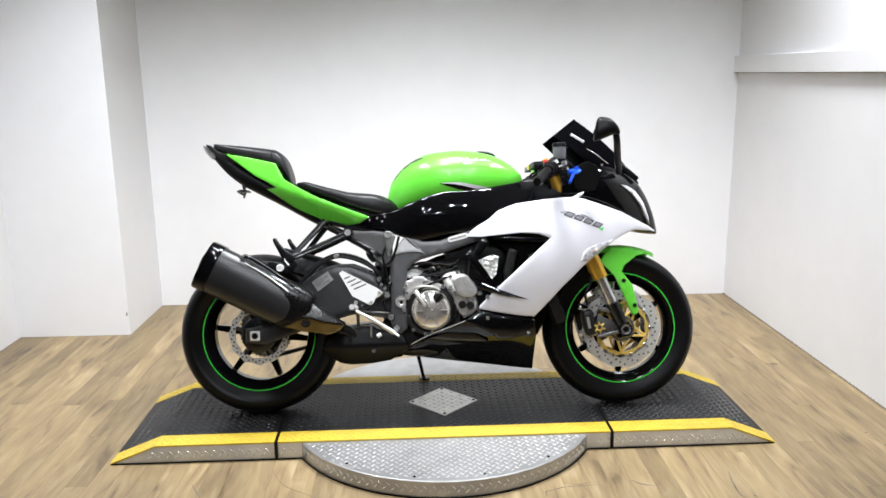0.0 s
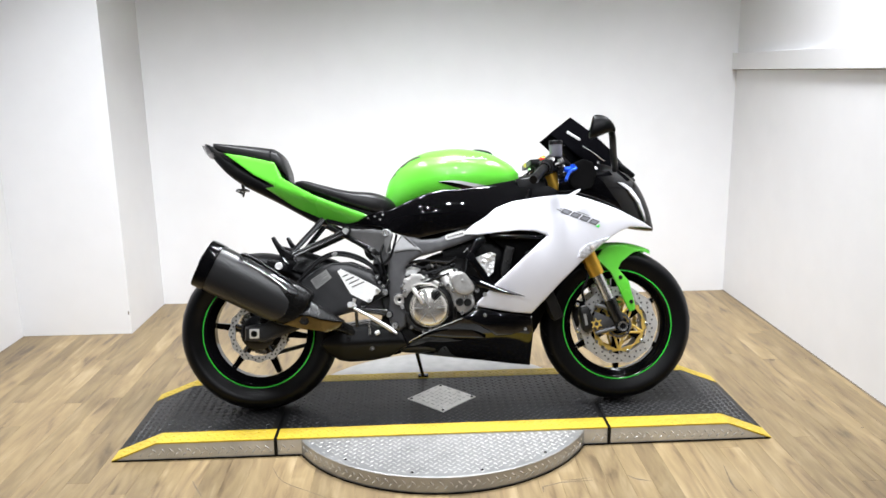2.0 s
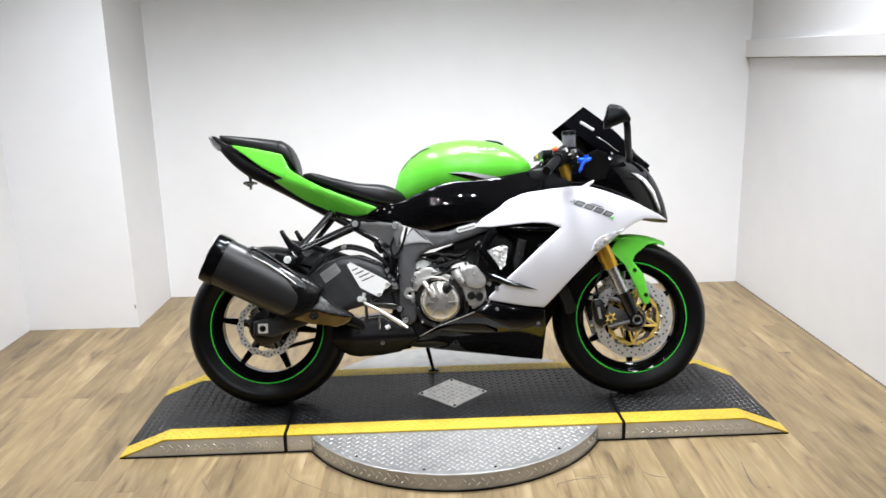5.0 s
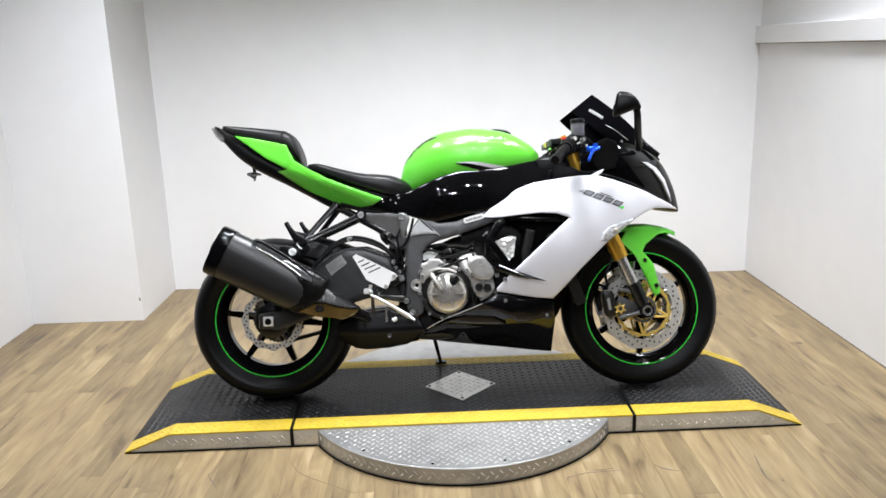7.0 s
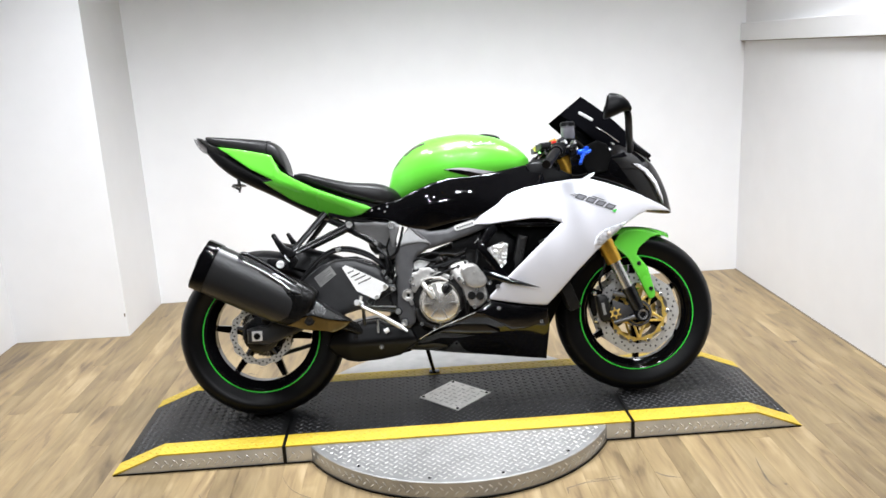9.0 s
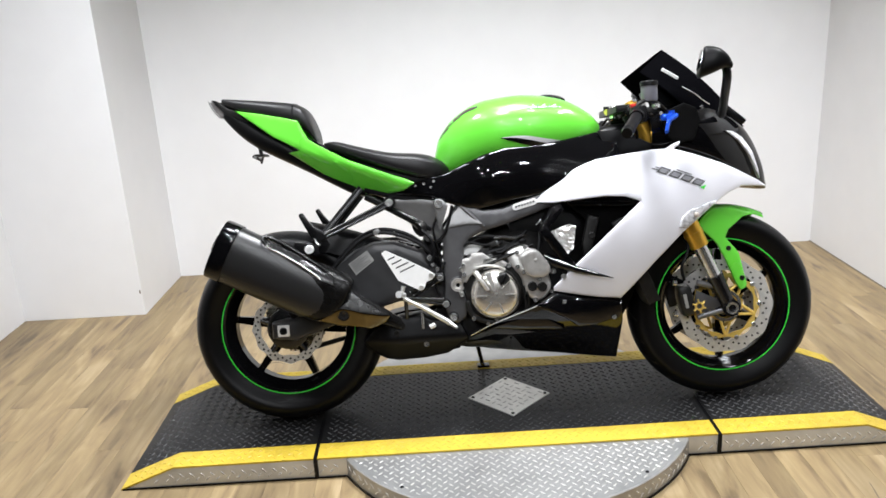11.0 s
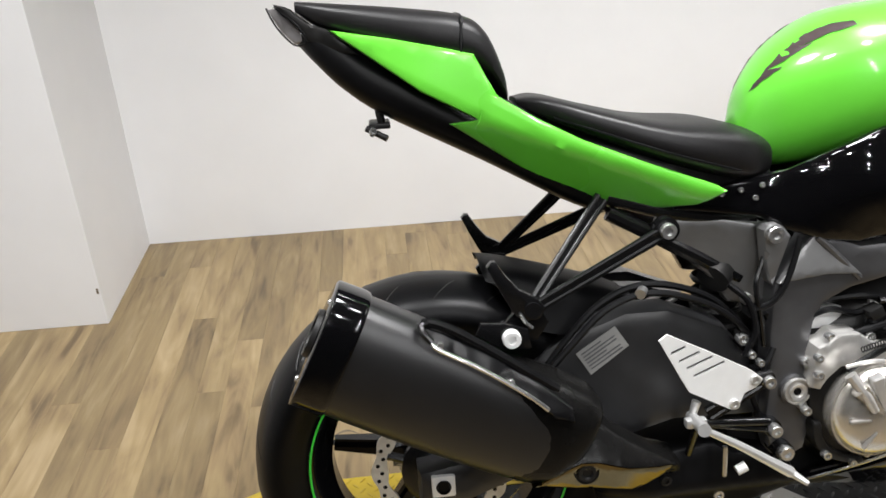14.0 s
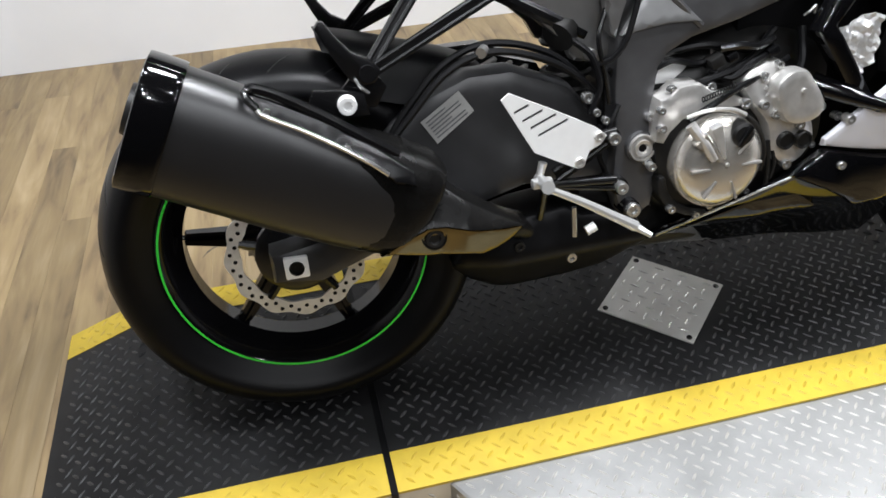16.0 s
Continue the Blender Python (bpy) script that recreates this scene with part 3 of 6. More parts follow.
part("deck_tread", treads(on_deck, top_z, 0.031, 0.0215, 0.0052, 0.0024), M_TREAD, platform, "raised tread pattern", 40, "stuff")
for a, b in ((YF + 0.003, YF + 0.076), (YB - 0.07, YB - 0.003)):
    part("band_tread", treads(lambda x, y: -1.18 < x < 1.2 and a < y < b and min(abs(x - s) for s in SEAMS) > 0.01, lambda x: top_z(x) + 0.0012), M_WORN, platform, "raised tread pattern", 40, "stuff")
part("disc_tread", treads(lambda x, y: math.hypot(x, y - DISC_Y) < DISC_R - 0.01 and y < YF - 0.008, lambda x: TZ - 0.006, 0.031, 0.020, 0.0048, 0.0018), M_SIDE, platform, "raised tread pattern", 40, "stuff")
part("inlay_tread", treads(lambda x, y: abs(x - 0.006) + abs(y + 0.003) < 0.13, lambda x: TZ + 0.003, 0.036, 0.024), M_SHINE, inlay, "raised tread pattern", 40, "stuff")
part("side_tread", treads(lambda x, y: -1.19 < x < 1.2 and 0.006 < y < min(top_z(x) - 0.008, TZ - 0.008) and (abs(x) > 0.54), lambda x: 0.0, 0.031, 0.021, y0=0.0, y1=0.07, wall=lambda v: (v[0], YF - 0.003 - v[2], v[1])), M_SHINE, platform, "raised tread pattern", 40, "stuff")
part("disc_edge_tread", treads(lambda x, y: 0.008 < y < TZ - 0.014 and -0.62 < x < 0.62, lambda x: 0.0, 0.031, 0.021, y0=0.0, y1=0.07, wall=lambda v: ((DISC_R + v[2]) * math.sin(v[0] / DISC_R), DISC_Y - (DISC_R + v[2]) * math.cos(v[0] / DISC_R), v[1])), M_SHINE, platform, "raised tread pattern", 40, "stuff")
for a in (-38, -12, 12, 38):
    part("screw", lathe([(0, 0.002), (0.004, 0.002), (0.006, 0.0)], 10, "z"), M_SATIN, platform).matrix_local = pose(0.56 * math.sin(radians(a)), DISC_Y - 0.56 * math.cos(radians(a)), TZ - 0.006)

# ---- the motorcycle ----


def strut_bar(a, b, r):
    """A short bar with rounded ends."""
    a, b = Vector(a), Vector(b)
    d = (b - a).normalized() * r
    return join(rod(a, b, r, seg=10), rod(a, a - d * 0.6, r, r * 0.5, 10), rod(b, b + d * 0.6, r, r * 0.5, 10))


LEAN_DEG, CONTACT_Y, DECK_Z = 12.2, -0.062, 0.07
bike = new("motorcycle")
bike.matrix_world = pose(0, CONTACT_Y, DECK_Z, -LEAN_DEG)
tagged(bike, "lime green, white and black sport motorcycle leaning on its side stand", "motorcycle")
M_DISC = mat("brake_disc_steel", (0.72, 0.71, 0.69), 0.38, metal=0.55, grain=0.16, scale=60)
M_CARRIER = mat("pale_gold_anodised", (0.86, 0.62, 0.16), 0.34, metal=0.5, grain=0.08, scale=40)
M_SWING = mat("satin_swingarm_paint", (0.024, 0.024, 0.025), 0.30, spec=0.6, grain=0.25, scale=30)
M_STRIPE = mat("green_rim_tape", (0.05, 0.72, 0.06), 0.35, grain=0.04, scale=40)
M_LENS = mat("clear_lens", (0.58, 0.58, 0.60), 0.12, coat=1.0, grain=0.6, scale=90, bump=0.8)
M_TAIL = mat("smoked_lens", (0.22, 0.21, 0.21), 0.2, coat=0.6, grain=0.3, scale=50)
M_RIM = mat("black_wheel_enamel", (0.003, 0.003, 0.0035), 0.09, spec=0.26, grain=0.1, scale=20)
M_LABEL = mat("silver_sticker", (0.30, 0.30, 0.29), 0.45, grain=0.15, scale=70)
M_FOIL = mat("crinkled_heat_foil", (0.78, 0.78, 0.77), 0.32, metal=0.55, grain=0.25, scale=30, bump=8.0)
M_MUFF = mat("matt_black_silencer", (0.010, 0.0098, 0.0105), 0.36, grain=0.12, scale=40, bump=0.05, spec=0.8)
M_CASE = mat("dark_casting", (0.022, 0.0215, 0.021), 0.42, metal=0.5, grain=0.3, scale=40, bump=0.3)
M_SHROUD = mat("dark_shroud_metal", (0.006, 0.0058, 0.0056), 0.27, spec=0.2, grain=0.3, scale=50)
M_INNER = mat("matt_black_lining", (0.003, 0.003, 0.003), 0.8, spec=0.05, grain=0.3, scale=40)
# The gold tint holds tarnish and the reflection of the yellow edge band.
M_PIPE = mat("tarnish_and_reflection_steel", (0.145, 0.115, 0.056), 0.15, metal=1.0, grain=0.2, scale=20)
M_BELLY = mat("black_belly_paint", (0.003, 0.003, 0.0035), 0.06, spec=0.32, coat=0.15, grain=0.1, scale=20)
M_RED = mat("red_switch", (0.6, 0.01, 0.01), 0.35, grain=0.05)
M_TANKPAD = mat("tank_pad_vinyl", (0.05, 0.035, 0.035), 0.45, grain=0.2, scale=80)
M_INK = mat("dark_grey_decal", (0.10, 0.10, 0.105), 0.35, grain=0.1)
M_RES = mat("milky_plastic", (0.16, 0.16, 0.18), 0.35, grain=0.1, scale=40, coat=0.2)


def tag_child(h, parent, m):
    h.parent = parent
    h.matrix_local = m
    return h


def bar(length, w0, w1, t0, t1):
    """A tapered spoke along +x with softened edges."""
    bm = bmesh.new()
    bmesh.ops.create_cube(bm, size=1)
    for v in bm.verts:
        far = v.co.x > 0
        v.co = Vector((length if far else 0, math.copysign(t1 if far else t0, v.co.y) / 2, math.copysign(w1 if far else w0, v.co.z) / 2))
    bmesh.ops.bevel(bm, geom=bm.edges[:], offset=min(t0, w0) * 0.28, segments=2, affect="EDGES")
    return bm


def ring_disc(r_in, r_out, y, thick, lobes=0, amp=0.0, holes=0, seg=None):
    """A flat brake disc with a waved rim and drilled holes."""
    n = seg or 180
    bm = bmesh.new()
    vo = [(r_out + amp * math.cos(lobes * 2 * math.pi * i / n)) for i in range(n)]
    rows = []
    for i in range(n):
        a = 2 * math.pi * i / n
        c, s = math.cos(a), math.sin(a)
        ri = r_in - amp * 0.6 * math.cos(lobes * a)
        rows.append([bm.verts.new((r * c, yy, r * s)) for r, yy in ((ri, y), (vo[i], y), (vo[i], y + thick), (ri, y + thick))])
    for i in range(n):
        a, b = rows[i], rows[(i + 1) % n]
        for k in range(4):
            bm.faces.new((a[k], a[(k + 1) % 4], b[(k + 1) % 4], b[k]))
    return bm


def drilled(r_in, r_out, y, count, rings=2, r=0.0035):
    """Dark drill holes: short recessed cups through the disc face."""
    out = []
    for i in range(count):
        a = 2 * math.pi * i / count
        q = (i % rings + 0.5) / rings
        rad = r_in + (r_out - r_in) * (0.15 + 0.7 * q)
        out.append(moved(lathe([(0, -0.0003), (r, -0.0003), (r, 0.002)], 8), pose(rad * math.cos(a), y, rad * math.sin(a))))
    return join(*out)


def wheel(name, x, z, r, half, hw, phase, label):
    """Tyre, rim, tape stripe, six spokes and hub."""
    h = tag_child(new(name), bike, pose(x, 0, z))
    tagged(h, label)
    rim_r = 0.213
    t = [(rim_r - 0.002, -hw * 0.93), (rim_r + 0.012, -hw - 0.004), (rim_r + 0.035, -half * 0.97), (rim_r + 0.052, -half), (r - 0.022, -half * 0.88), (r - 0.009, -half * 0.6), (r - 0.002, -half * 0.28), (r, 0)]
    pts = [(p[0], p[1]) for p in spline([(*p, 0) for p in t], 22)]
    tyre = part("tyre", lathe(pts + [(a, -b) for a, b in pts[-2::-1]], 120), M_TYRE, h, "black road tyre")
    cuts = []
    for i in range(22):
        for side in (-1, 1):
            a0 = 2 * math.pi * (i + (0.5 if side > 0 else 0)) / 22
            line = []
            for k in range(5):
                q = k / 4
                rr = r - 0.0038 - 0.0033 * q - 0.0114 * q * q
                yy = side * half * (0.25 + 0.55 * q)
                a = a0 + 0.13 * q
                line.append((rr * math.cos(a), yy, rr * math.sin(a)))
            cuts.append(tube(line, 0.0022, 6, 5))
    part("tread_groove", join(*cuts), M_CASE, tyre, "", 35, "stuff")
    prof = [(rim_r + 0.004, -hw), (rim_r - 0.003, -hw - 0.003), (rim_r - 0.012, -hw + 0.004), (rim_r - 0.022, -hw * 0.55), (rim_r - 0.034, -hw * 0.3), (rim_r - 0.034, hw * 0.3), (rim_r - 0.022, hw * 0.55), (rim_r - 0.012, hw - 0.004), (rim_r - 0.003, hw + 0.003), (rim_r + 0.004, hw)]
    rim = part("rim", lathe(prof, 120), M_RIM, h, "gloss black cast rim")
    for y in (-hw - 0.0035, hw + 0.0015):
        part("rim_tape", lathe([(rim_r - 0.0025, y), (rim_r + 0.001, y), (rim_r + 0.001, y + 0.002), (rim_r - 0.0025, y + 0.002)], 120, "y", True), M_STRIPE, rim, "thin lime green rim tape")
    for i in range(6):
        a = radians(phase) + i * math.pi / 3
        part("spoke", moved(bar(rim_r - 0.062, 0.034, 0.020, 0.05, 0.034), Matrix.Rotation(-a, 4, "Y") @ Matrix.Translation((0.035, 0, 0))), M_RIM, h)
    part("hub", lathe([(0, -0.05), (0.03, -0.05), (0.045, -0.035), (0.05, 0.0), (0.045, 0.035), (0.03, 0.05), (0, 0.05)], 32), M_GLOSS, h)
    return h


front_wheel = wheel("front_wheel", 0.6985, 0.302, 0.2985, 0.060, 0.046, 30, "front wheel with twin discs")
rear_wheel = wheel("rear_wheel", -0.694, 0.308, 0.306, 0.090, 0.066, -8, "wide rear wheel with single disc")

# front discs with gold carriers
for sgn, nm in ((-1, "front_disc"), (1, "front_disc")):
    y = sgn * 0.066 - 0.002
    d = part("brake_disc", ring_disc(0.112, 0.150, y, 0.004, 10, 0.003), M_DISC, front_wheel, "drilled wave brake disc")
    part("drill_hole", drilled(0.114, 0.149, y - 0.0002, 50, 3), M_BLACK, d, "", 35, "stuff")
    part("carrier", ring_disc(0.092, 0.105, y - 0.002, 0.005, 10, 0.004), M_CARRIER, d, "gold anodised disc carrier")
    part("carrier", ring_disc(0.036, 0.053, y - 0.002, 0.005, 5, 0.003), M_CARRIER, d, "gold anodised disc carrier")
    for i in range(10):
        a = i * math.pi / 5
        a2 = a + (0.30 if i % 2 else -0.30)
        part("carrier_arm", rod((0.05 * math.cos(a), y, 0.05 * math.sin(a)), (0.095 * math.cos(a2), y, 0.096 * math.sin(a2)), 0.0048, 0.0052, 8), M_CARRIER, d, "gold anodised arm")
        part("button", moved(lathe([(0, -0.004), (0.006, -0.004), (0.008, -0.002), (0.008, 0.004)], 12), pose(0.109 * math.cos(a), y, 0.109 * math.sin(a))), M_STEEL, d)
# rear disc
d = part("brake_disc", ring_disc(0.089, 0.112, -0.073, 0.005, 12, 0.003), M_DISC, rear_wheel, "drilled wave brake disc")
part("drill_hole", drilled(0.091, 0.111, -0.0733, 48, 2), M_BLACK, d, "", 35, "stuff")
for i in range(5):
    a = 2 * math.pi * i / 5 + 0.3
    part("carrier_arm", rod((0.045 * math.cos(a), -0.07, 0.045 * math.sin(a)), (0.092 * math.cos(a), -0.07, 0.092 * math.sin(a)), 0.008, 0.007, 8), M_SATIN, d)
part("disc_carrier", lathe([(0.030, -0.074), (0.034, -0.084), (0.056, -0.082), (0.066, -0.077), (0.067, -0.068), (0.030, -0.064)], 40, "y", True), M_SATIN, rear_wheel, "black disc carrier")
part("caliper", moved(loft([(-0.045, -0.020, 0.018, 0.016), (-0.034, -0.028, 0.026, 0.024), (0.0, -0.030, 0.028, 0.026), (0.034, -0.028, 0.026, 0.024), (0.045, -0.020, 0.018, 0.016)], 24, 20, 4), pose(-0.638, -0.092, 0.372, 0, -40, 0)), M_BLACK, bike, "black rear brake caliper")
# sprocket and chain on the far side
sp = bmesh.new()
n = 86
rows = []
for i in range(n):
    a = 2 * math.pi * i / n
    ro = 0.104 + (0.004 if i % 2 else -0.003)
    rows.append([sp.verts.new((q * math.cos(a), yy, q * math.sin(a))) for q, yy in ((0.07, 0.072), (ro, 0.072), (ro, 0.078), (0.07, 0.078))])
for i in range(n):
    a, b = rows[i], rows[(i + 1) % n]
    for k in range(4):
        sp.faces.new((a[k], a[(k + 1) % 4], b[(k + 1) % 4], b[k]))
part("sprocket", sp, M_STEEL, rear_wheel, "steel rear sprocket", 20)
part("sprocket_carrier", lathe([(0.0, 0.05), (0.075, 0.06), (0.075, 0.072), (0.0, 0.08)], 32), M_SATIN, rear_wheel)
for zz in (0.20, 0.405):
    part("chain", tube([(-0.69, 0.075, zz), (-0.45, 0.075, zz + (0.06 if zz < 0.3 else -0.01)), (-0.18, 0.075, 0.34 if zz < 0.3 else 0.40)], 0.008, 16, 6), M_CASE, bike, "roller chain")

# axle ends
ax = part("axle_block", (box(-0.7155, -0.6785, -0.136, -0.110, 0.293, 0.329, 0.003)), M_BRIGHT, bike, "bright chain adjuster block")
part("axle_nut", join(moved(lathe([(0, 0.0), (0.0085, 0.0), (0.0095, -0.003), (0.011, -0.003), (0.012, 0.0)], 20), pose(-0.697, -0.137, 0.311))), M_BLACK, ax)
part("front_axle", join(moved(lathe([(0, 0.012), (0.011, 0.012), (0.012, -0.006), (0.019, -0.007), (0.019, -0.004), (0.019, 0.03)], 24), pose(0.700, -0.124, 0.303))), M_STEEL, bike, "hollow steel axle end")

# swingarm
SW = [(-0.735, 0.335), (-0.66, 0.348), (-0.60, 0.40), (-0.525, 0.504), (-0.463, 0.547), (-0.406, 0.568), (-0.34, 0.568), (-0.25, 0.532), (-0.20, 0.47), (-0.13, 0.455), (-0.13, 0.40), (-0.20, 0.375), (-0.33, 0.382), (-0.45, 0.35), (-0.66, 0.275), (-0.735, 0.285)]
f_arm = tps([(-0.73, 0.31, -0.112), (-0.5, 0.45, -0.124), (-0.4, 0.49, -0.134), (-0.3, 0.47, -0.132), (-0.13, 0.43, -0.116), (-0.4, 0.38, -0.124)])


def f_sw(x, z):
    """The swingarm's face, leaning back a little towards its top."""
    return f_arm(x, z) + 0.14 * (z - 0.45)


swing = part("swingarm", both(sheet(SW, f_sw, 0.032, 0.016, False, edge=0.016)), M_SWING, bike, "satin black swingarm")
part("swingarm_bridge", box(-0.40, -0.26, -0.10, 0.10, 0.40, 0.50, 0.015), M_SATIN, swing)
lab = [(-0.483, 0.507), (-0.423, 0.547), (-0.402, 0.515), (-0.461, 0.472)]
sticker = part("sticker", sheet(lab, lambda x, z: f_sw(x, z) - 0.0012, 0.001, 0.02, False), M_LABEL, swing, "silver information sticker")
e1, e2 = Vector((0.060, 0.040)), Vector((0.022, -0.035))
for k in range(6):
    p0 = Vector(lab[0]) + e2 * (0.12 + 0.135 * k) + e1 * 0.08
    q = p0 + e1 * (0.8 if k % 3 else 0.5)
    w = e2 * 0.05
    part("print_line", sheet([tuple(p0), tuple(q), tuple(q + w), tuple(p0 + w)], lambda x, z: f_sw(x, z) - 0.0018, 0.0006, 0.02, False), M_INK, sticker)

for k in range(3):
    part("brace_rung", strut_bar((-0.355 + 0.026 * k, 0.0, 0.547 - 0.009 * k), (-0.333 + 0.026 * k, 0.0, 0.556 - 0.009 * k), 0.0045), M_ALU, swing)
part("brace_plate", sheet([(-0.40, 0.566), (-0.33, 0.560), (-0.26, 0.538), (-0.25, 0.515), (-0.33, 0.535), (-0.40, 0.548)], lambda x, z: 0.01, 0.03, 0.02, False), M_SATIN, swing)

# rear hugger and swingarm hose
HUG = [(-0.614, 0.637, 0.052), (-0.590, 0.632, 0.058), (-0.55, 0.622, 0.062), (-0.47, 0.599, 0.062), (-0.39, 0.572, 0.058), (-0.355, 0.545, 0.052), (-0.345, 0.50, 0.05)]
hg_bm, rows = bmesh.new(), []
for x, z, w in spline(HUG, 26):
    drop = 0.022 + 0.055 * min(1.0, max(0.0, (x + 0.614) / 0.06))
    rows.append([hg_bm.verts.new((x + dx * (1 if x < -0.58 else 0), y, z - dz)) for y, dz, dx in ((-w - 0.040, drop, 0.02), (-w - 0.016, 0.022, 0.006), (-w, 0.006, 0), (-w * 0.5, 0.0, 0), (0, -0.002, 0), (w * 0.5, 0.0, 0), (w, 0.006, 0), (w + 0.016, 0.022, 0.006), (w + 0.040, drop, 0.02))])
for a, b in zip(rows, rows[1:]):
    for k in range(8):
        hg_bm.faces.new((a[k], a[k + 1], b[k + 1], b[k]))
bmesh.ops.solidify(hg_bm, geom=hg_bm.faces[:], thickness=0.004)
part("hugger", hg_bm, M_BLACK, bike, "black plastic rear hugger")
for dz, dy in ((0, 0), (0.010, 0.012)):
    part("brake_hose", tube([(-0.54, -0.15 + dy, 0.485), (-0.50, -0.145 + dy, 0.525 + dz), (-0.44, -0.14 + dy, 0.580 + dz), (-0.37, -0.14 + dy, 0.600 + dz), (-0.28, -0.14 + dy, 0.572 + dz), (-0.215, -0.135 + dy, 0.515), (-0.20, -0.12 + dy, 0.46)], 0.0055, 36, 8), M_BLACK, bike, "black brake hose")
part("hose_clip", rod((-0.392, -0.148, 0.602), (-0.384, -0.136, 0.604), 0.008), M_STEEL, bike)

# ---- tail, seat and tank ----
f_tail = tps([(-0.81, 1.0, -0.048), (-0.65, 0.96, -0.078), (-0.6, 0.9, -0.088), (-0.45, 0.8, -0.112), (-0.28, 0.745, -0.128), (-0.4, 0.72, -0.112), (-0.62, 0.86, -0.088), (-0.7, 0.91, -0.078)])


def d_tail(x, z):
    crease = 0.885 + (x + 0.66) * -0.40
    return f_tail(x, z) + 0.8 * max(0.0, crease - z) - 0.016


GT = [(-0.815, 1.001), (-0.73, 0.985), (-0.648, 0.966), (-0.614, 0.957), (-0.598, 0.925), (-0.583, 0.897), (-0.53, 0.864), (-0.466, 0.830), (-0.382, 0.795), (-0.277, 0.755), (-0.262, 0.746), (-0.300, 0.724), (-0.341, 0.718), (-0.390, 0.714), (-0.447, 0.724), (-0.51, 0.761), (-0.593, 0.820), (-0.652, 0.861), (-0.612, 0.866), (-0.692, 0.910), (-0.752, 0.955)]
part("tail_fairing", sheet(GT, d_tail, 0.004, 0.012, False, edge=0.005), M_GREEN, bike, "lime green tail panel")
part("tail_fairing", mirrored(sheet(GT, d_tail, 0.004, 0.012, False, edge=0.005)), M_GREEN, bike, "lime green tail panel")
part("undertail", loft([(-0.868, 0.990, 1.015, 0.030, 0, 2.2), (-0.84, 0.957, 1.008, 0.048), (-0.80, 0.915, 0.99, 0.058), (-0.74, 0.872, 0.95, 0.064), (-0.6, 0.797, 0.87, 0.072), (-0.47, 0.724, 0.79, 0.08), (-0.42, 0.708, 0.74, 0.075)], 28, 40, 3.2), M_BLACK, bike, "black undertail")
TW = [(-0.890, 1.041), (-0.872, 1.036), (-0.842, 1.012), (-0.815, 1.002), (-0.775, 0.965), (-0.800, 0.968), (-0.846, 0.987), (-0.856, 1.004)]
for mk in (lambda b: b, mirrored):
    part("tail_wing", mk(sheet(TW, lambda x, z: -0.040 - 0.22 * (x + 0.88), 0.012, 0.010, False, edge=0.004)), M_CASE, bike, "dark grey tail side wing")
LN = [(-0.898, 1.034), (-0.888, 1.035), (-0.868, 1.018), (-0.853, 1.002), (-0.849, 0.988), (-0.863, 0.984), (-0.881, 1.002), (-0.892, 1.020)]
tl = part("tail_light", join(sheet(LN, lambda x, z: -0.034 - 0.25 * (x + 0.88), 0.01, 0.006, False, edge=0.003), mirrored(sheet(LN, lambda x, z: -0.034 - 0.25 * (x + 0.88), 0.01, 0.006, False, edge=0.003)), flat([(-0.897, 1.033), (-0.886, 1.033), (-0.852, 0.989), (-0.863, 0.985)], -0.034, 0.034)), M_TAIL, bike, "smoked clear tail light lens")
part("lens_rim", tube([(-0.899, -0.036, 1.036), (-0.893, -0.037, 1.020), (-0.881, -0.040, 1.001), (-0.863, -0.044, 0.983), (-0.848, -0.048, 0.986), (-0.852, -0.048, 1.003), (-0.868, -0.044, 1.020), (-0.888, -0.039, 1.037)], 0.0013, 30, 6), M_BLACK, tl)
part("seat_cowl", loft([(-0.860, 1.028, 1.044, 0.030), (-0.82, 1.002, 1.040, 0.05), (-0.7, 0.958, 1.026, 0.082), (-0.625, 0.94, 1.013, 0.09), (-0.592, 0.92, 0.99, 0.088), (-0.570, 0.893, 0.94, 0.078), (-0.562, 0.885, 0.905, 0.06)], 32, 48, 3.2), M_SEAT, bike, "black single-seat cowl")
part("cowl_seam", join(*[tube([(-0.632, -0.0925 * s, 0.945), (-0.630, -0.089 * s, 0.985), (-0.628, -0.075 * s, 1.0085), (-0.628, 0, 1.0155)], 0.0022, 14, 6) for s in (1, -1)]), M_BLACK, bike)
part("rider_seat", loft([(-0.545, 0.874, 0.888, 0.035), (-0.505, 0.853, 0.889, 0.080), (-0.43, 0.821, 0.868, 0.112), (-0.34, 0.784, 0.846, 0.137), (-0.24, 0.751, 0.836, 0.136), (-0.185, 0.750, 0.815, 0.108), (-0.150, 0.765, 0.785, 0.05)], 36, 48, 3.8), M_SEAT, bike, "black vinyl rider seat")
part("seat_base", loft([(-0.61, 0.84, 0.915, 0.05), (-0.5, 0.785, 0.858, 0.075), (-0.4, 0.745, 0.825, 0.098), (-0.3, 0.73, 0.793, 0.112), (-0.18, 0.72, 0.775, 0.105)], 24, 24, 4), M_BLACK, bike, "black seat base")
for s in (1, -1):
    part("seat_piping", tube([(-0.50, -0.082 * s, 0.860), (-0.43, -0.1125 * s, 0.835), (-0.34, -0.1375 * s, 0.803), (-0.24, -0.1365 * s, 0.772)], 0.0018, 20, 6), M_BLACK, bike)
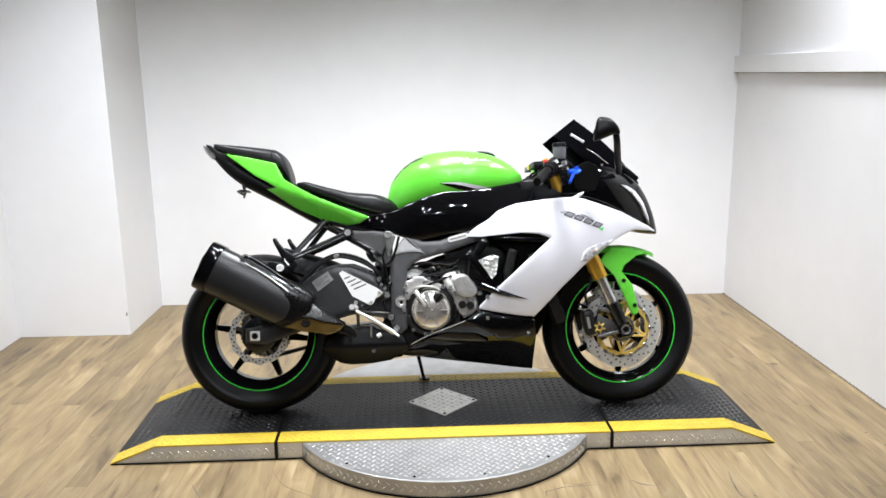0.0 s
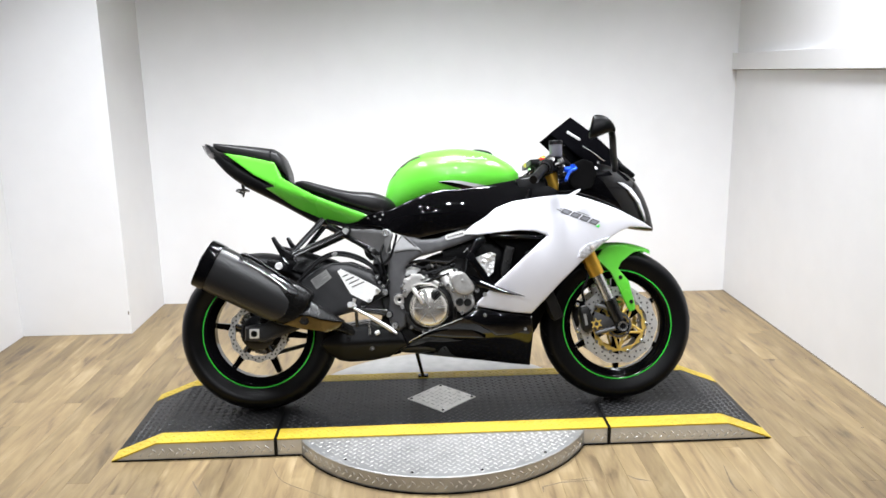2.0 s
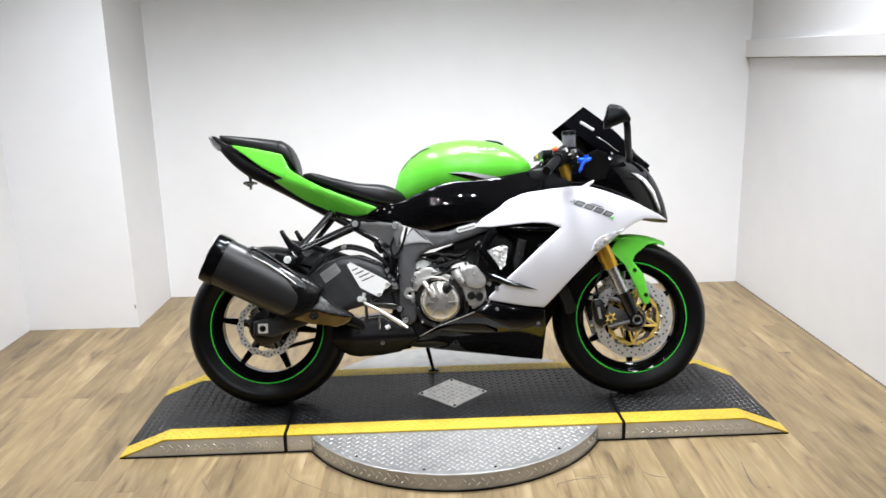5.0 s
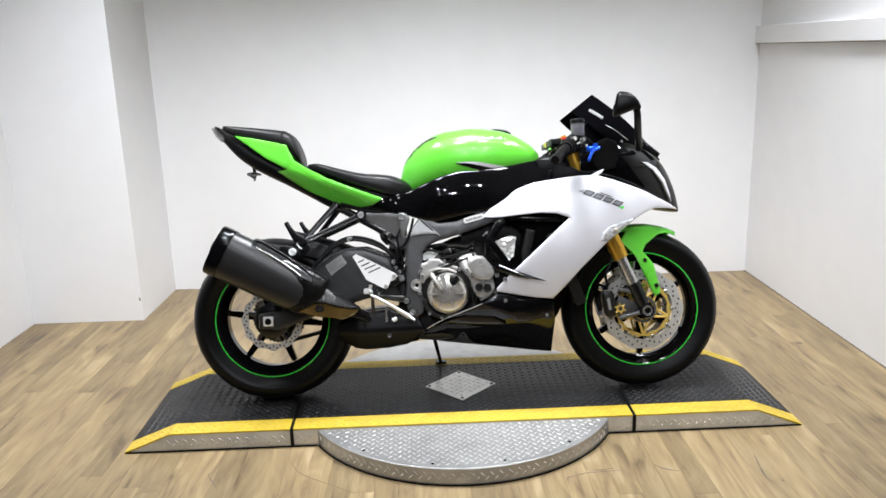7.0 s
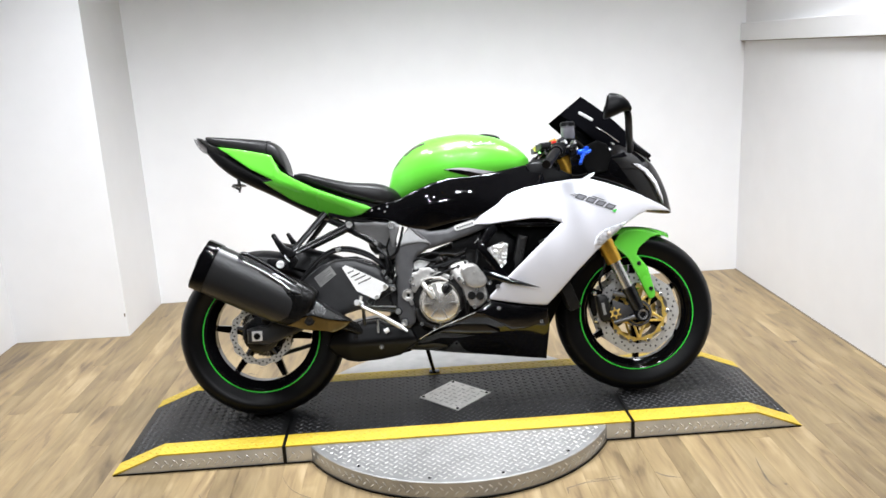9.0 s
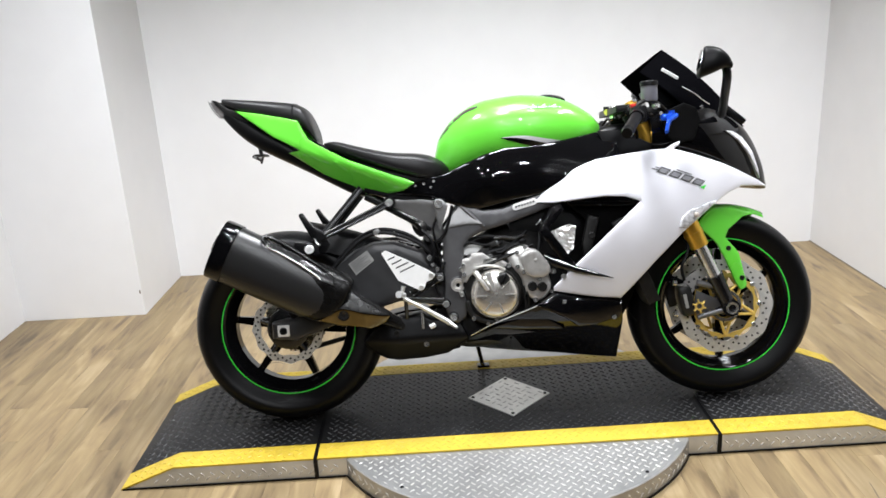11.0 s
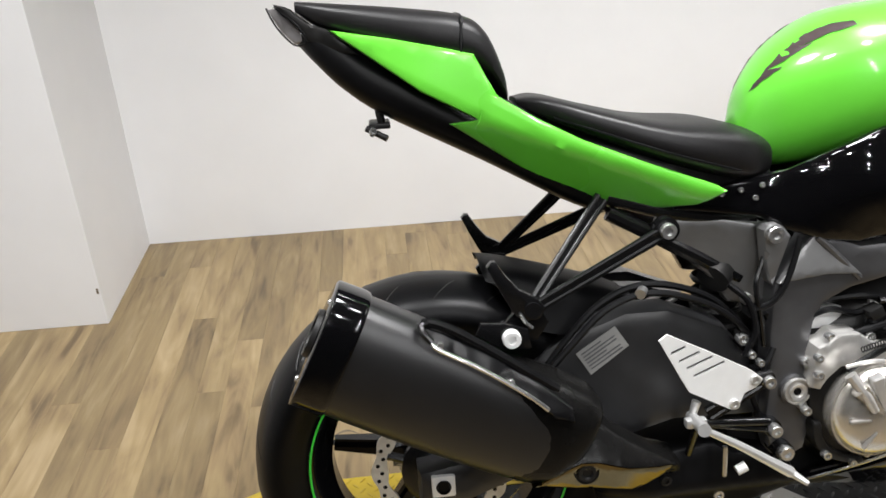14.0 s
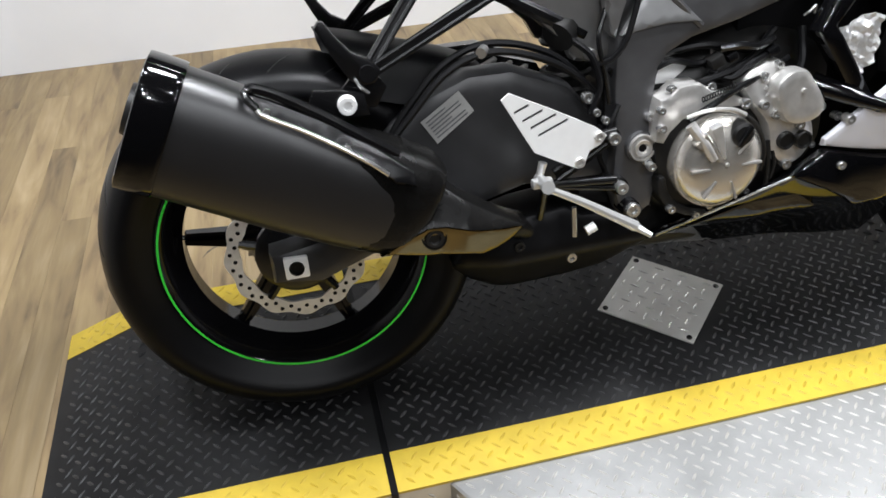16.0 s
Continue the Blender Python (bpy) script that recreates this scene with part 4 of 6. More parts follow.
pb = part("plate_bracket", join(rod((-0.752, -0.02, 0.885), (-0.748, -0.02, 0.858), 0.006), box(-0.768, -0.736, -0.040, 0.040, 0.856, 0.864, 0.002), rod((-0.772, -0.035, 0.858), (-0.742, -0.045, 0.842), 0.005), rod((-0.755, 0.03, 0.86), (-0.765, 0.045, 0.838), 0.004)), M_CASE, bike, "number plate bracket with no plate")
part("bolt", bolt(-0.762, -0.044, 0.854, 0.006), M_STEEL, pb)

TANK = [(-0.196, 0.775, 0.835, 0.025), (-0.178, 0.765, 0.888, 0.05), (-0.132, 0.755, 0.943, 0.092), (-0.062, 0.765, 0.984, 0.132), (0.008, 0.775, 0.998, 0.152), (0.096, 0.78, 1.002, 0.160), (0.206, 0.80, 0.983, 0.146), (0.285, 0.83, 0.940, 0.115), (0.322, 0.86, 0.905, 0.06)]
part("fuel_tank", loft(TANK, 48, 64, 2.5), M_GREEN, bike, "lime green fuel tank")


def tank_at(u, a, off):
    """A point on the tank: u along (0 to 1), a round the section in degrees (90 is the top, 180 the right side)."""
    n = 200
    k = min(int(u * (n - 1)), n - 2)
    S = spline([s[:3] for s in TANK], n)[k]
    W = spline([(s[3], 0, 0) for s in TANK], n)[k]
    c, s = math.cos(radians(a)), math.sin(radians(a))
    cz, hz = (S[1] + S[2]) / 2, (S[2] - S[1]) / 2
    y, z = -W[0] * math.copysign(abs(c) ** 0.8, -c), hz * math.copysign(abs(s) ** 0.8, s)
    nrm = Vector((0, y / max(W[0], 0.01) ** 2, z / max(hz, 0.01) ** 2)).normalized()
    return Vector((S[0], y, cz + z)) + nrm * off


def tank_patch(lower, upper, off=0.0015, n=14, m=6):
    lo, hi = spline([(*p, 0) for p in lower], n), spline([(*p, 0) for p in upper], n)
    bm = bmesh.new()
    g = [[bm.verts.new(tank_at(a.x + (b.x - a.x) * k / m, a.y + (b.y - a.y) * k / m, off)) for k in range(m + 1)] for a, b in zip(lo, hi)]
    for r0, r1 in zip(g, g[1:]):
        for k in range(m):
            bm.faces.new((r0[k], r0[k + 1], r1[k + 1], r1[k]))
    return bm


TANK_S = spline([s[:3] for s in TANK], 200)
TANK_W = spline([(s[3], 0, 0) for s in TANK], 200)


def tank_side(x, z):
    """The tank's right-hand surface over a place in side view."""
    k = min(range(200), key=lambda i: abs(TANK_S[i][0] - x))
    cz, hz = (TANK_S[k][1] + TANK_S[k][2]) / 2, (TANK_S[k][2] - TANK_S[k][1]) / 2
    return -TANK_W[k][0] * max(0.0, 1 - min(1.0, abs(z - cz) / hz) ** 2.5) ** 0.4 - 0.0025


PAD = [(-0.182, 0.874), (-0.166, 0.893), (-0.146, 0.911), (-0.160, 0.906), (-0.138, 0.923), (-0.108, 0.944), (-0.126, 0.937), (-0.090, 0.955), (-0.056, 0.966), (-0.056, 0.972), (-0.076, 0.970), (-0.094, 0.963), (-0.107, 0.956), (-0.123, 0.945), (-0.142, 0.929), (-0.160, 0.908), (-0.176, 0.885)]
tp = part("tank_pad", sheet(PAD, tank_side, 0.001, 0.006, False), M_TANKPAD, bike, "dark jagged vinyl tank pad")
part("pad_wing", mirrored(sheet(PAD, tank_side, 0.001, 0.006, False)), M_TANKPAD, tp)
dec = part("tank_decal", tank_patch([(0.52, 187.5), (0.60, 192), (0.72, 208)], [(0.50, 186), (0.62, 188), (0.75, 203)], 0.0016), M_WHITE, bike, "white and black pointed tank decal")
part("decal_shadow", tank_patch([(0.50, 187), (0.56, 194), (0.63, 203)], [(0.495, 186), (0.60, 191), (0.70, 204)], 0.0020), M_GLOSS, dec)
logo = part("tank_lettering", tank_patch([(0.62, 153), (0.66, 152), (0.74, 148)], [(0.625, 151), (0.66, 150), (0.735, 146.5)], 0.0015), M_WHITE, bike, "white and dark logo shapes on the tank")
for i in range(7):
    u = 0.615 + i * 0.018
    a = 155 - i * 0.9
    part("logo_stroke", tank_patch([(u, a), (u + 0.005, a)], [(u + 0.010, a - 8), (u + 0.015, a - 8)], 0.0022, 4, 3), M_INK if i % 2 == 0 else M_WHITE, logo)
part("tank_cap", moved(lathe([(0, 0.012), (0.03, 0.012), (0.042, 0.006), (0.045, -0.01)], 32, "z"), pose(0.185, 0, 0.985, 0, 10, 0)), M_SATIN, bike, "black filler cap")

# side covers
CV = [(-0.30, 0.742), (-0.168, 0.769), (-0.116, 0.793), (-0.05, 0.820), (0.021, 0.838), (0.1, 0.840), (0.2, 0.852), (0.30, 0.870), (0.36, 0.84), (0.36, 0.78), (0.285, 0.76), (0.2, 0.735), (0.135, 0.700), (0.085, 0.685), (0.04, 0.680), (-0.02, 0.667), (-0.066, 0.657), (-0.12, 0.664), (-0.17, 0.680), (-0.212, 0.702), (-0.336, 0.715)]
f_cv = tps([(-0.275, 0.752, -0.118), (-0.33, 0.717, -0.105), (-0.15, 0.73, -0.152), (-0.05, 0.745, -0.178), (0.1, 0.76, -0.176), (0.02, 0.836, -0.150), (0.2, 0.85, -0.146), (0.3, 0.87, -0.125), (0.3, 0.80, -0.165), (-0.05, 0.66, -0.158), (0.08, 0.685, -0.165), (0.2, 0.78, -0.172), (-0.2, 0.765, -0.128)])
for mk in (lambda b: b, mirrored):
    part("side_cover", mk(sheet(CV, f_cv, 0.004, 0.013, False, edge=0.006)), M_GLOSS, bike, "gloss black side cover")
for x, z in ((-0.262, 0.737), (-0.235, 0.742), (-0.215, 0.730), (-0.205, 0.748)):
    part("cover_bolt", bolt(x, f_cv(x, z), z, 0.0042, 0.003), M_STEEL, bike)

# ---- frame ----
FS = [(-0.345, 0.700), (-0.26, 0.698), (-0.190, 0.686), (-0.186, 0.640), (-0.184, 0.600), (-0.180, 0.566), (-0.200, 0.556), (-0.238, 0.562), (-0.256, 0.594), (-0.30, 0.634), (-0.352, 0.670)]
for mk in (lambda b: b, mirrored):
    part("subframe_plate", mk(sheet(FS, tps([(-0.345, 0.69, -0.098), (-0.2, 0.68, -0.118), (-0.21, 0.61, -0.112), (-0.27, 0.665, -0.106)]), 0.02, 0.016, False, edge=0.006)), M_PLATE2, bike, "grey subframe plate")
TB = [(-0.209, 0.684), (-0.203, 0.692), (-0.190, 0.694), (-0.178, 0.687), (-0.166, 0.672), (-0.190, 0.598), (-0.198, 0.606)]
# Lighter grey than the frame, to paint in the light from above.
part("frame_gusset", sheet(TB, lambda x, z: -0.149, 0.02, 0.014, False, edge=0.004), M_PLATE2, bike, "frame gusset coloured lighter as if lit from above")
part("gusset_strut", tube([(-0.153, -0.150, 0.672), (-0.164, -0.153, 0.630), (-0.178, -0.154, 0.592), (-0.196, -0.150, 0.570), (-0.216, -0.142, 0.562)], 0.0048, 14, 8), M_BLACK, bike)
SP = [(-0.186, 0.600), (-0.132, 0.674), (-0.105, 0.668), (-0.06, 0.652), (0.0, 0.655), (0.08, 0.682), (0.19, 0.712), (0.30, 0.76), (0.30, 0.70), (0.19, 0.668), (0.09, 0.632), (0.0, 0.603), (-0.07, 0.585), (-0.108, 0.565), (-0.122, 0.535), (-0.132, 0.47), (-0.124, 0.42), (-0.118, 0.37), (-0.128, 0.325), (-0.150, 0.308), (-0.178, 0.318), (-0.194, 0.37), (-0.188, 0.43), (-0.190, 0.52)]
f_sp = tps([(-0.13, 0.66, -0.146), (-0.18, 0.6, -0.145), (-0.15, 0.45, -0.150), (-0.15, 0.32, -0.152), (0.0, 0.63, -0.158), (0.2, 0.69, -0.160), (0.3, 0.73, -0.150)])
for mk in (lambda b: b, mirrored):
    fr = part("main_frame", mk(sheet(SP, f_sp, 0.03, 0.014, False, edge=0.008)), M_FRAME, bike, "dark grey cast aluminium frame")
FACET = [(-0.184, 0.602), (-0.150, 0.648), (-0.132, 0.668), (-0.118, 0.664), (-0.062, 0.610), (-0.11, 0.612)]
# The frame's top light, put into a lighter aluminium on this facet.
part("spar_facet", sheet(FACET, lambda x, z: f_sp(x, z) - 0.010 + 0.12 * (z - 0.60), 0.008, 0.012, False, edge=0.002), M_PLATE2, bike, "upper facet of the frame, coloured lighter for top light")
part("frame_rib", tube([(-0.126, -0.148, 0.668), (-0.098, -0.153, 0.640), (-0.060, -0.154, 0.602)], 0.0055, 14, 8), M_FRAME, bike)
bd = part("frame_badge", moved(flat([(0.029 * s + 0.010 * math.cos(a), 0.010 * math.sin(a)) for s, a0 in ((1, -90), (-1, 90)) for a in [radians(a0 + 30 * k) for k in range(7)]], -0.0015, 0.0015), pose(0.066, f_sp(0.07, 0.665) - 0.012, 0.6640, 0, -14, 0)), M_BRIGHT, bike, "small silver pill-shaped badge plate")
for i in range(7):
    part("badge_mark", moved(box(-0.003, 0.003, -0.0022, 0, -0.003, 0.003), pose(0.066, f_sp(0.07, 0.665) - 0.0125, 0.6640, 0, -14, 0) @ pose(-0.027 + i * 0.009, 0, 0)), M_INK, bd)
for x, z, y, r in ((-0.194, 0.678, -0.153, 0.013), (-0.345, 0.690, -0.1305, 0.012), (-0.201, 0.455, -0.172, 0.010), (-0.187, 0.373, -0.172, 0.010), (-0.166, 0.331, -0.168, 0.012), (-0.230, 0.514, -0.14, 0.009), (-0.224, 0.577, -0.136, 0.009), (-0.137, 0.475, -0.155, 0.007), (-0.139, 0.404, -0.155, 0.007), (-0.176, 0.312, -0.16, 0.007)):
    part("frame_bolt", bolt(x, y, z, r, 0.007), M_STEEL, bike, "steel bolt")
for x, z, r in ((-0.201, 0.455, 0.015), (-0.187, 0.373, 0.015), (-0.166, 0.331, 0.016), (-0.148, 0.428, 0.027)):
    part("bolt_boss", rod((x, -0.130, z), (x, -0.1655 if r < 0.02 else -0.156, z), r, r * 0.92, 24), M_SATIN if r < 0.02 else M_FRAME, bike)
part("pivot_nut", moved(lathe([(0, -0.001), (0.007, -0.001), (0.0085, -0.004), (0.013, -0.005), (0.014, -0.001), (0.018, -0.001), (0.019, -0.004), (0.021, -0.004), (0.022, 0.006)], 28), pose(-0.148, -0.158, 0.428)), M_ALU, bike, "machined swingarm pivot nut")
part("pivot_socket", moved(lathe([(0, -0.0015), (0.0062, -0.0015), (0.0062, 0.003)], 16), pose(-0.148, -0.158, 0.428)), M_BLACK, bike)

# subframe tubes that carry the passenger pegs
def strut(a, b, w0, w1, t=0.012):
    """A forged strut: two rounded flanges with a sunken web between them."""
    a, b = Vector(a), Vector(b)
    d = (b - a).normalized()
    side = d.cross(Vector((0, 1, 0))).normalized()
    bm = bmesh.new()
    low = [a - side * w0 / 2, a + side * w0 / 2, b + side * w1 / 2, b - side * w1 / 2]
    vs = [[bm.verts.new(p + Vector((0, y, 0))) for p in low] for y in (-t * 0.22, t * 0.22)]
    bm.faces.new(vs[0])
    bm.faces.new(vs[1][::-1])
    for k in range(4):
        bm.faces.new((vs[0][k], vs[1][k], vs[1][(k + 1) % 4], vs[0][(k + 1) % 4]))
    return join(bm, *[rod(a + side * w0 / 2 * q, b + side * w1 / 2 * q, t * 0.42, t * 0.36, 10) for q in (-1, 1)])


CLAW = [(-0.619, 0.667), (-0.613, 0.674), (-0.606, 0.674), (-0.592, 0.652), (-0.574, 0.630), (-0.548, 0.616), (-0.536, 0.600), (-0.546, 0.586), (-0.566, 0.584), (-0.580, 0.592), (-0.592, 0.612), (-0.605, 0.637)]
for s in (-1, 1):
    part("peg_stay", strut((-0.345, 0.122 * s, 0.688), (-0.552, 0.158 * s, 0.598), 0.014, 0.011), M_SATIN, bike, "black passenger peg stay")
    part("peg_stay", strut((-0.432, 0.088 * s, 0.738), (-0.556, 0.156 * s, 0.600), 0.014, 0.010), M_SATIN, bike, "black passenger peg stay")
    part("stay_eye", rod((-0.345, 0.110 * s, 0.690), (-0.345, 0.128 * s, 0.690), 0.019, seg=24), M_SATIN, bike)
    part("peg_hanger", join(flat(CLAW, 0.162 * s - 0.008, 0.162 * s + 0.008, bevel=0.003), rod((-0.556, 0.150 * s, 0.600), (-0.556, 0.174 * s, 0.600), 0.014, 0.012, 18), flat([(-0.572, 0.600), (-0.545, 0.600), (-0.530, 0.575), (-0.548, 0.548), (-0.590, 0.552), (-0.598, 0.575)], 0.150 * s - 0.006, 0.150 * s + 0.006, bevel=0.002)), M_SATIN, bike, "folded black passenger peg")
    part("peg_spring", tube([(-0.575, 0.172 * s, 0.596), (-0.568, 0.174 * s, 0.584), (-0.558, 0.173 * s, 0.574)], 0.0028, 10, 8), M_STEEL, bike)
for s in (-1, 1):
    part("subframe_rail", tube([(-0.22, 0.10 * s, 0.60), (-0.30, 0.095 * s, 0.645), (-0.37, 0.085 * s, 0.685), (-0.42, 0.078 * s, 0.712)], 0.012, 14, 10), M_SATIN, bike, "black subframe rail")
    part("subframe_rail", tube([(-0.20, 0.10 * s, 0.690), (-0.32, 0.095 * s, 0.707), (-0.42, 0.078 * s, 0.735)], 0.011, 14, 10), M_SATIN, bike, "black subframe rail")
part("shock_reservoir", join(rod((-0.262, -0.10, 0.600), (-0.225, -0.07, 0.625), 0.026), rod((-0.235, -0.03, 0.42), (-0.215, -0.03, 0.62), 0.03)), M_CASE, bike, "rear shock body")
part("shock_spring", join(*[moved(lathe([(0.036 + 0.006 * math.cos(a), 0.006 * math.sin(a)) for a in [k * math.pi / 3 for k in range(6)]], 20, "z", True), pose(-0.225, -0.03, 0.43 + i * 0.025)) for i in range(7)]), M_CASE, bike, "coil spring", 35, "stuff")

# ---- silencer ----
MA = math.degrees(math.atan2(0.462, 0.887))
muff_m = pose(-0.865, -0.178, 0.583, 0, MA, 0)
H = [(0.0, -0.088, 0.088, 0.058), (0.10, -0.090, 0.088, 0.060), (0.25, -0.089, 0.085, 0.060), (0.350, -0.086, 0.079, 0.0585), (0.357, -0.083, 0.076, 0.0565), (0.360, -0.077, 0.070, 0.051)]
END = [(-0.095, 0.305), (-0.085, 0.315), (-0.06, 0.344), (-0.039, 0.356), (-0.005, 0.358), (0.028, 0.347), (0.050, 0.326), (0.063, 0.294), (0.075, 0.262), (0.095, 0.25)]


def rounded_end(bm):
    """Draw the sleeve's front end back towards its upper and lower corners."""
    for v in bm.verts:
        k = max(i for i in range(len(END) - 1) if END[i][0] <= max(v.co.z, -0.094) or i == 0)
        (z0, x0), (z1, x1) = END[k], END[k + 1]
        xe = x0 + (x1 - x0) * (min(max(v.co.z, z0), z1) - z0) / (z1 - z0)
        if v.co.x > 0.1:
            v.co.x = 0.1 + (v.co.x - 0.1) * (xe - 0.1) / 0.26
    return bm


muffler = part("silencer", moved(rounded_end(loft(H, 56, 60, 2.7)), muff_m), M_MUFF, bike, "matt black oval silencer")
cap = part("end_cap", moved(loft([(-0.004, -0.086, 0.086, 0.056), (-0.002, -0.090, 0.090, 0.060), (0.002, -0.092, 0.092, 0.062), (0.042, -0.0925, 0.0925, 0.0625), (0.045, -0.089, 0.089, 0.059)], 56, 24, 2.8), muff_m), M_GLOSS, muffler, "gloss black end cap")
part("outlet", moved(lathe([(0.0, 0.012), (0.026, 0.012), (0.028, -0.006), (0.034, -0.007), (0.036, 0.0)], 28, "x"), muff_m @ pose(-0.005, 0, 0.012)), M_CASE, cap, "dark tail pipe outlet")
for z in (-0.06, 0.062):
    part("cap_rivet", moved(lathe([(0, -0.003), (0.004, -0.002), (0.005, 0.0)], 10, "x"), muff_m @ pose(-0.004, 0.0, z)), M_STEEL, cap)
GH = [(0.112, 0.090), (0.122, 0.083), (0.144, 0.075), (0.209, 0.071), (0.253, 0.066), (0.292, 0.059), (0.318, 0.050), (0.34, 0.044), (0.37, 0.050), (0.36, 0.066), (0.30, 0.079), (0.22, 0.088), (0.15, 0.0915)]
gd = part("heat_guard", moved(sheet(GH, lambda x, z: -0.060 * max(0.2, 1 - (min(abs(z), 0.087) / 0.088) ** 2.7) ** 0.37 - 0.010, 0.006, 0.012, False, edge=0.003), muff_m), M_SATIN, muffler, "narrow black heat guard")
for x, z in ((0.150, 0.080), (0.262, 0.068), (0.335, 0.050)):
    part("guard_screw", moved(bolt(0, 0, 0, 0.005, 0.003), muff_m @ pose(x, -0.058, z)), M_STEEL, gd)
part("guard_fin", moved(tube([(0.120, -0.034, 0.092), (0.130, -0.036, 0.098), (0.16, -0.036, 0.099), (0.21, -0.036, 0.094), (0.28, -0.038, 0.084), (0.335, -0.036, 0.075)], (0.007, 0.008), 24, 10), muff_m), M_SATIN, gd, "satin black upper guard rail")
part("guard_edge", moved(tube([(0.138, -0.058, 0.078), (0.150, -0.061, 0.0745), (0.200, -0.063, 0.073), (0.250, -0.065, 0.068), (0.295, -0.067, 0.061), (0.325, -0.066, 0.053)], 0.0034, 26, 8), muff_m), M_STEEL, gd, "bright rolled edge")
part("guard_end", moved(tube([(0.138, -0.058, 0.080), (0.122, -0.052, 0.086), (0.118, -0.044, 0.092), (0.124, -0.038, 0.097)], 0.005, 14, 8), muff_m), M_SATIN, gd)
part("front_shield", moved(loft([(0.25, -0.082, 0.082, 0.054), (0.33, -0.082, 0.088, 0.0575), (0.37, -0.076, 0.088, 0.058), (0.392, -0.062, 0.086, 0.057), (0.410, -0.030, 0.078, 0.053), (0.416, -0.016, 0.066, 0.044)], 32, 36, 3.2), muff_m), M_SHROUD, muffler, "dark exhaust shroud")
part("silencer_bracket", join(flat([(-0.632, 0.588), (-0.60, 0.585), (-0.565, 0.575), (-0.56, 0.545), (-0.60, 0.545), (-0.640, 0.572)], -0.178, -0.168, bevel=0.002), rod((-0.59, -0.17, 0.563), (-0.59, -0.14, 0.563), 0.015)), M_SATIN, bike, "black silencer bracket")
part("silencer_bolt", bolt(-0.59, -0.181, 0.5645, 0.0135, 0.010), M_BRIGHT, bike, "large bright silencer bolt")
CREASE = [(-0.56, 0.362), (-0.504, 0.3845), (-0.479, 0.383), (-0.426, 0.366), (-0.384, 0.357), (-0.3535, 0.354), (-0.30, 0.34)]


def pipe_depth(x, z):
    """The link pipe's side: folded along a crease, both faces running inwards."""
    k = max(i for i in range(len(CREASE) - 1) if CREASE[i][0] <= x or i == 0)
    (x0, z0), (x1, z1) = CREASE[k], CREASE[k + 1]
    zc = z0 + (z1 - z0) * (x - x0) / (x1 - x0)
    return -0.231 + 0.30 * max(0.0, x + 0.44) + 0.42 * max(0.0, zc - z) + 0.75 * max(0.0, z - zc)


# Lower half of the pipe: the yellow reflection is put into its tint.
GOLD = [(-0.575, 0.352), (-0.549, 0.3645), (-0.524, 0.3755), *CREASE[1:6], (-0.370, 0.3334), (-0.399, 0.3202), (-0.4205, 0.3152), (-0.4375, 0.3219), (-0.5085, 0.3311), (-0.5534, 0.3473)]
lp = part("link_pipe", sheet(GOLD, pipe_depth, 0.05, 0.008, False, edge=0.004), M_PIPE, bike, "polished steel link pipe tinted gold for a reflection")
# Upper half of the same pipe, its shade put into a darker material.
CONE = [(-0.53, 0.374), *CREASE[1:6], (-0.372, 0.366), (-0.3973, 0.380), (-0.4394, 0.408), (-0.4762, 0.436), (-0.51, 0.43)]
part("pipe_shield", sheet(CONE, lambda x, z: pipe_depth(x, z) - 0.003, 0.045, 0.008, False, edge=0.004), M_SHROUD, lp, "upper half of the link pipe, coloured dark for shade")
part("pipe_core", loft([(-0.56, 0.35, 0.42, 0.03, -0.17), (-0.48, 0.335, 0.41, 0.032, -0.165), (-0.42, 0.325, 0.375, 0.03, -0.15), (-0.355, 0.30, 0.345, 0.03, -0.125), (-0.27, 0.25, 0.29, 0.03, -0.07)], 24, 30, 2.3), M_SHROUD, lp)
part("clamp_bolt", moved(lathe([(0, -0.002), (0.007, -0.002), (0.009, -0.006), (0.013, -0.006), (0.0145, 0.0), (0.0165, 0.0), (0.018, -0.003), (0.0195, 0.01)], 24), pose(-0.495, pipe_depth(-0.495, 0.366), 0.366)), M_CASE, lp, "dark clamp bolt")
part("engine_sump", loft([(-0.22, 0.24, 0.36, 0.08), (-0.15, 0.215, 0.37, 0.105), (-0.05, 0.21, 0.35, 0.11), (0.10, 0.22, 0.33, 0.10)], 24, 24, 4), M_CASE, bike, "dark engine sump")
CHB = [(-0.452, 0.262), (-0.425, 0.296), (-0.372, 0.318), (-0.330, 0.328), (-0.262, 0.334), (-0.235, 0.318), (-0.150, 0.316), (-0.120, 0.255), (-0.190, 0.205), (-0.262, 0.192), (-0.345, 0.188), (-0.385, 0.196), (-0.42, 0.215), (-0.448, 0.245)]


def chamber_depth(x, z):
    fold = 0.262 + 0.02 * (x + 0.3)
    return -0.142 + 0.22 * max(0.0, z - fold) + 0.7 * max(0.0, fold - z) + 0.35 * max(0.0, -0.37 - x)


ch = part("exhaust_chamber", both(sheet(CHB, chamber_depth, 0.10, 0.014, False, edge=0.006)), M_BLACK, bike, "black exhaust chamber")
part("chamber_floor", loft([(-0.42, 0.22, 0.29, 0.07), (-0.36, 0.192, 0.30, 0.095), (-0.26, 0.19, 0.30, 0.10), (-0.15, 0.21, 0.29, 0.09)], 24, 20, 4), M_INNER, ch)
for x, z in ((-0.345, 0.285), (-0.255, 0.245)):
    part("chamber_bolt", bolt(x, chamber_depth(x, z), z, 0.009), M_STEEL if z < 0.26 else M_CASE, bike)

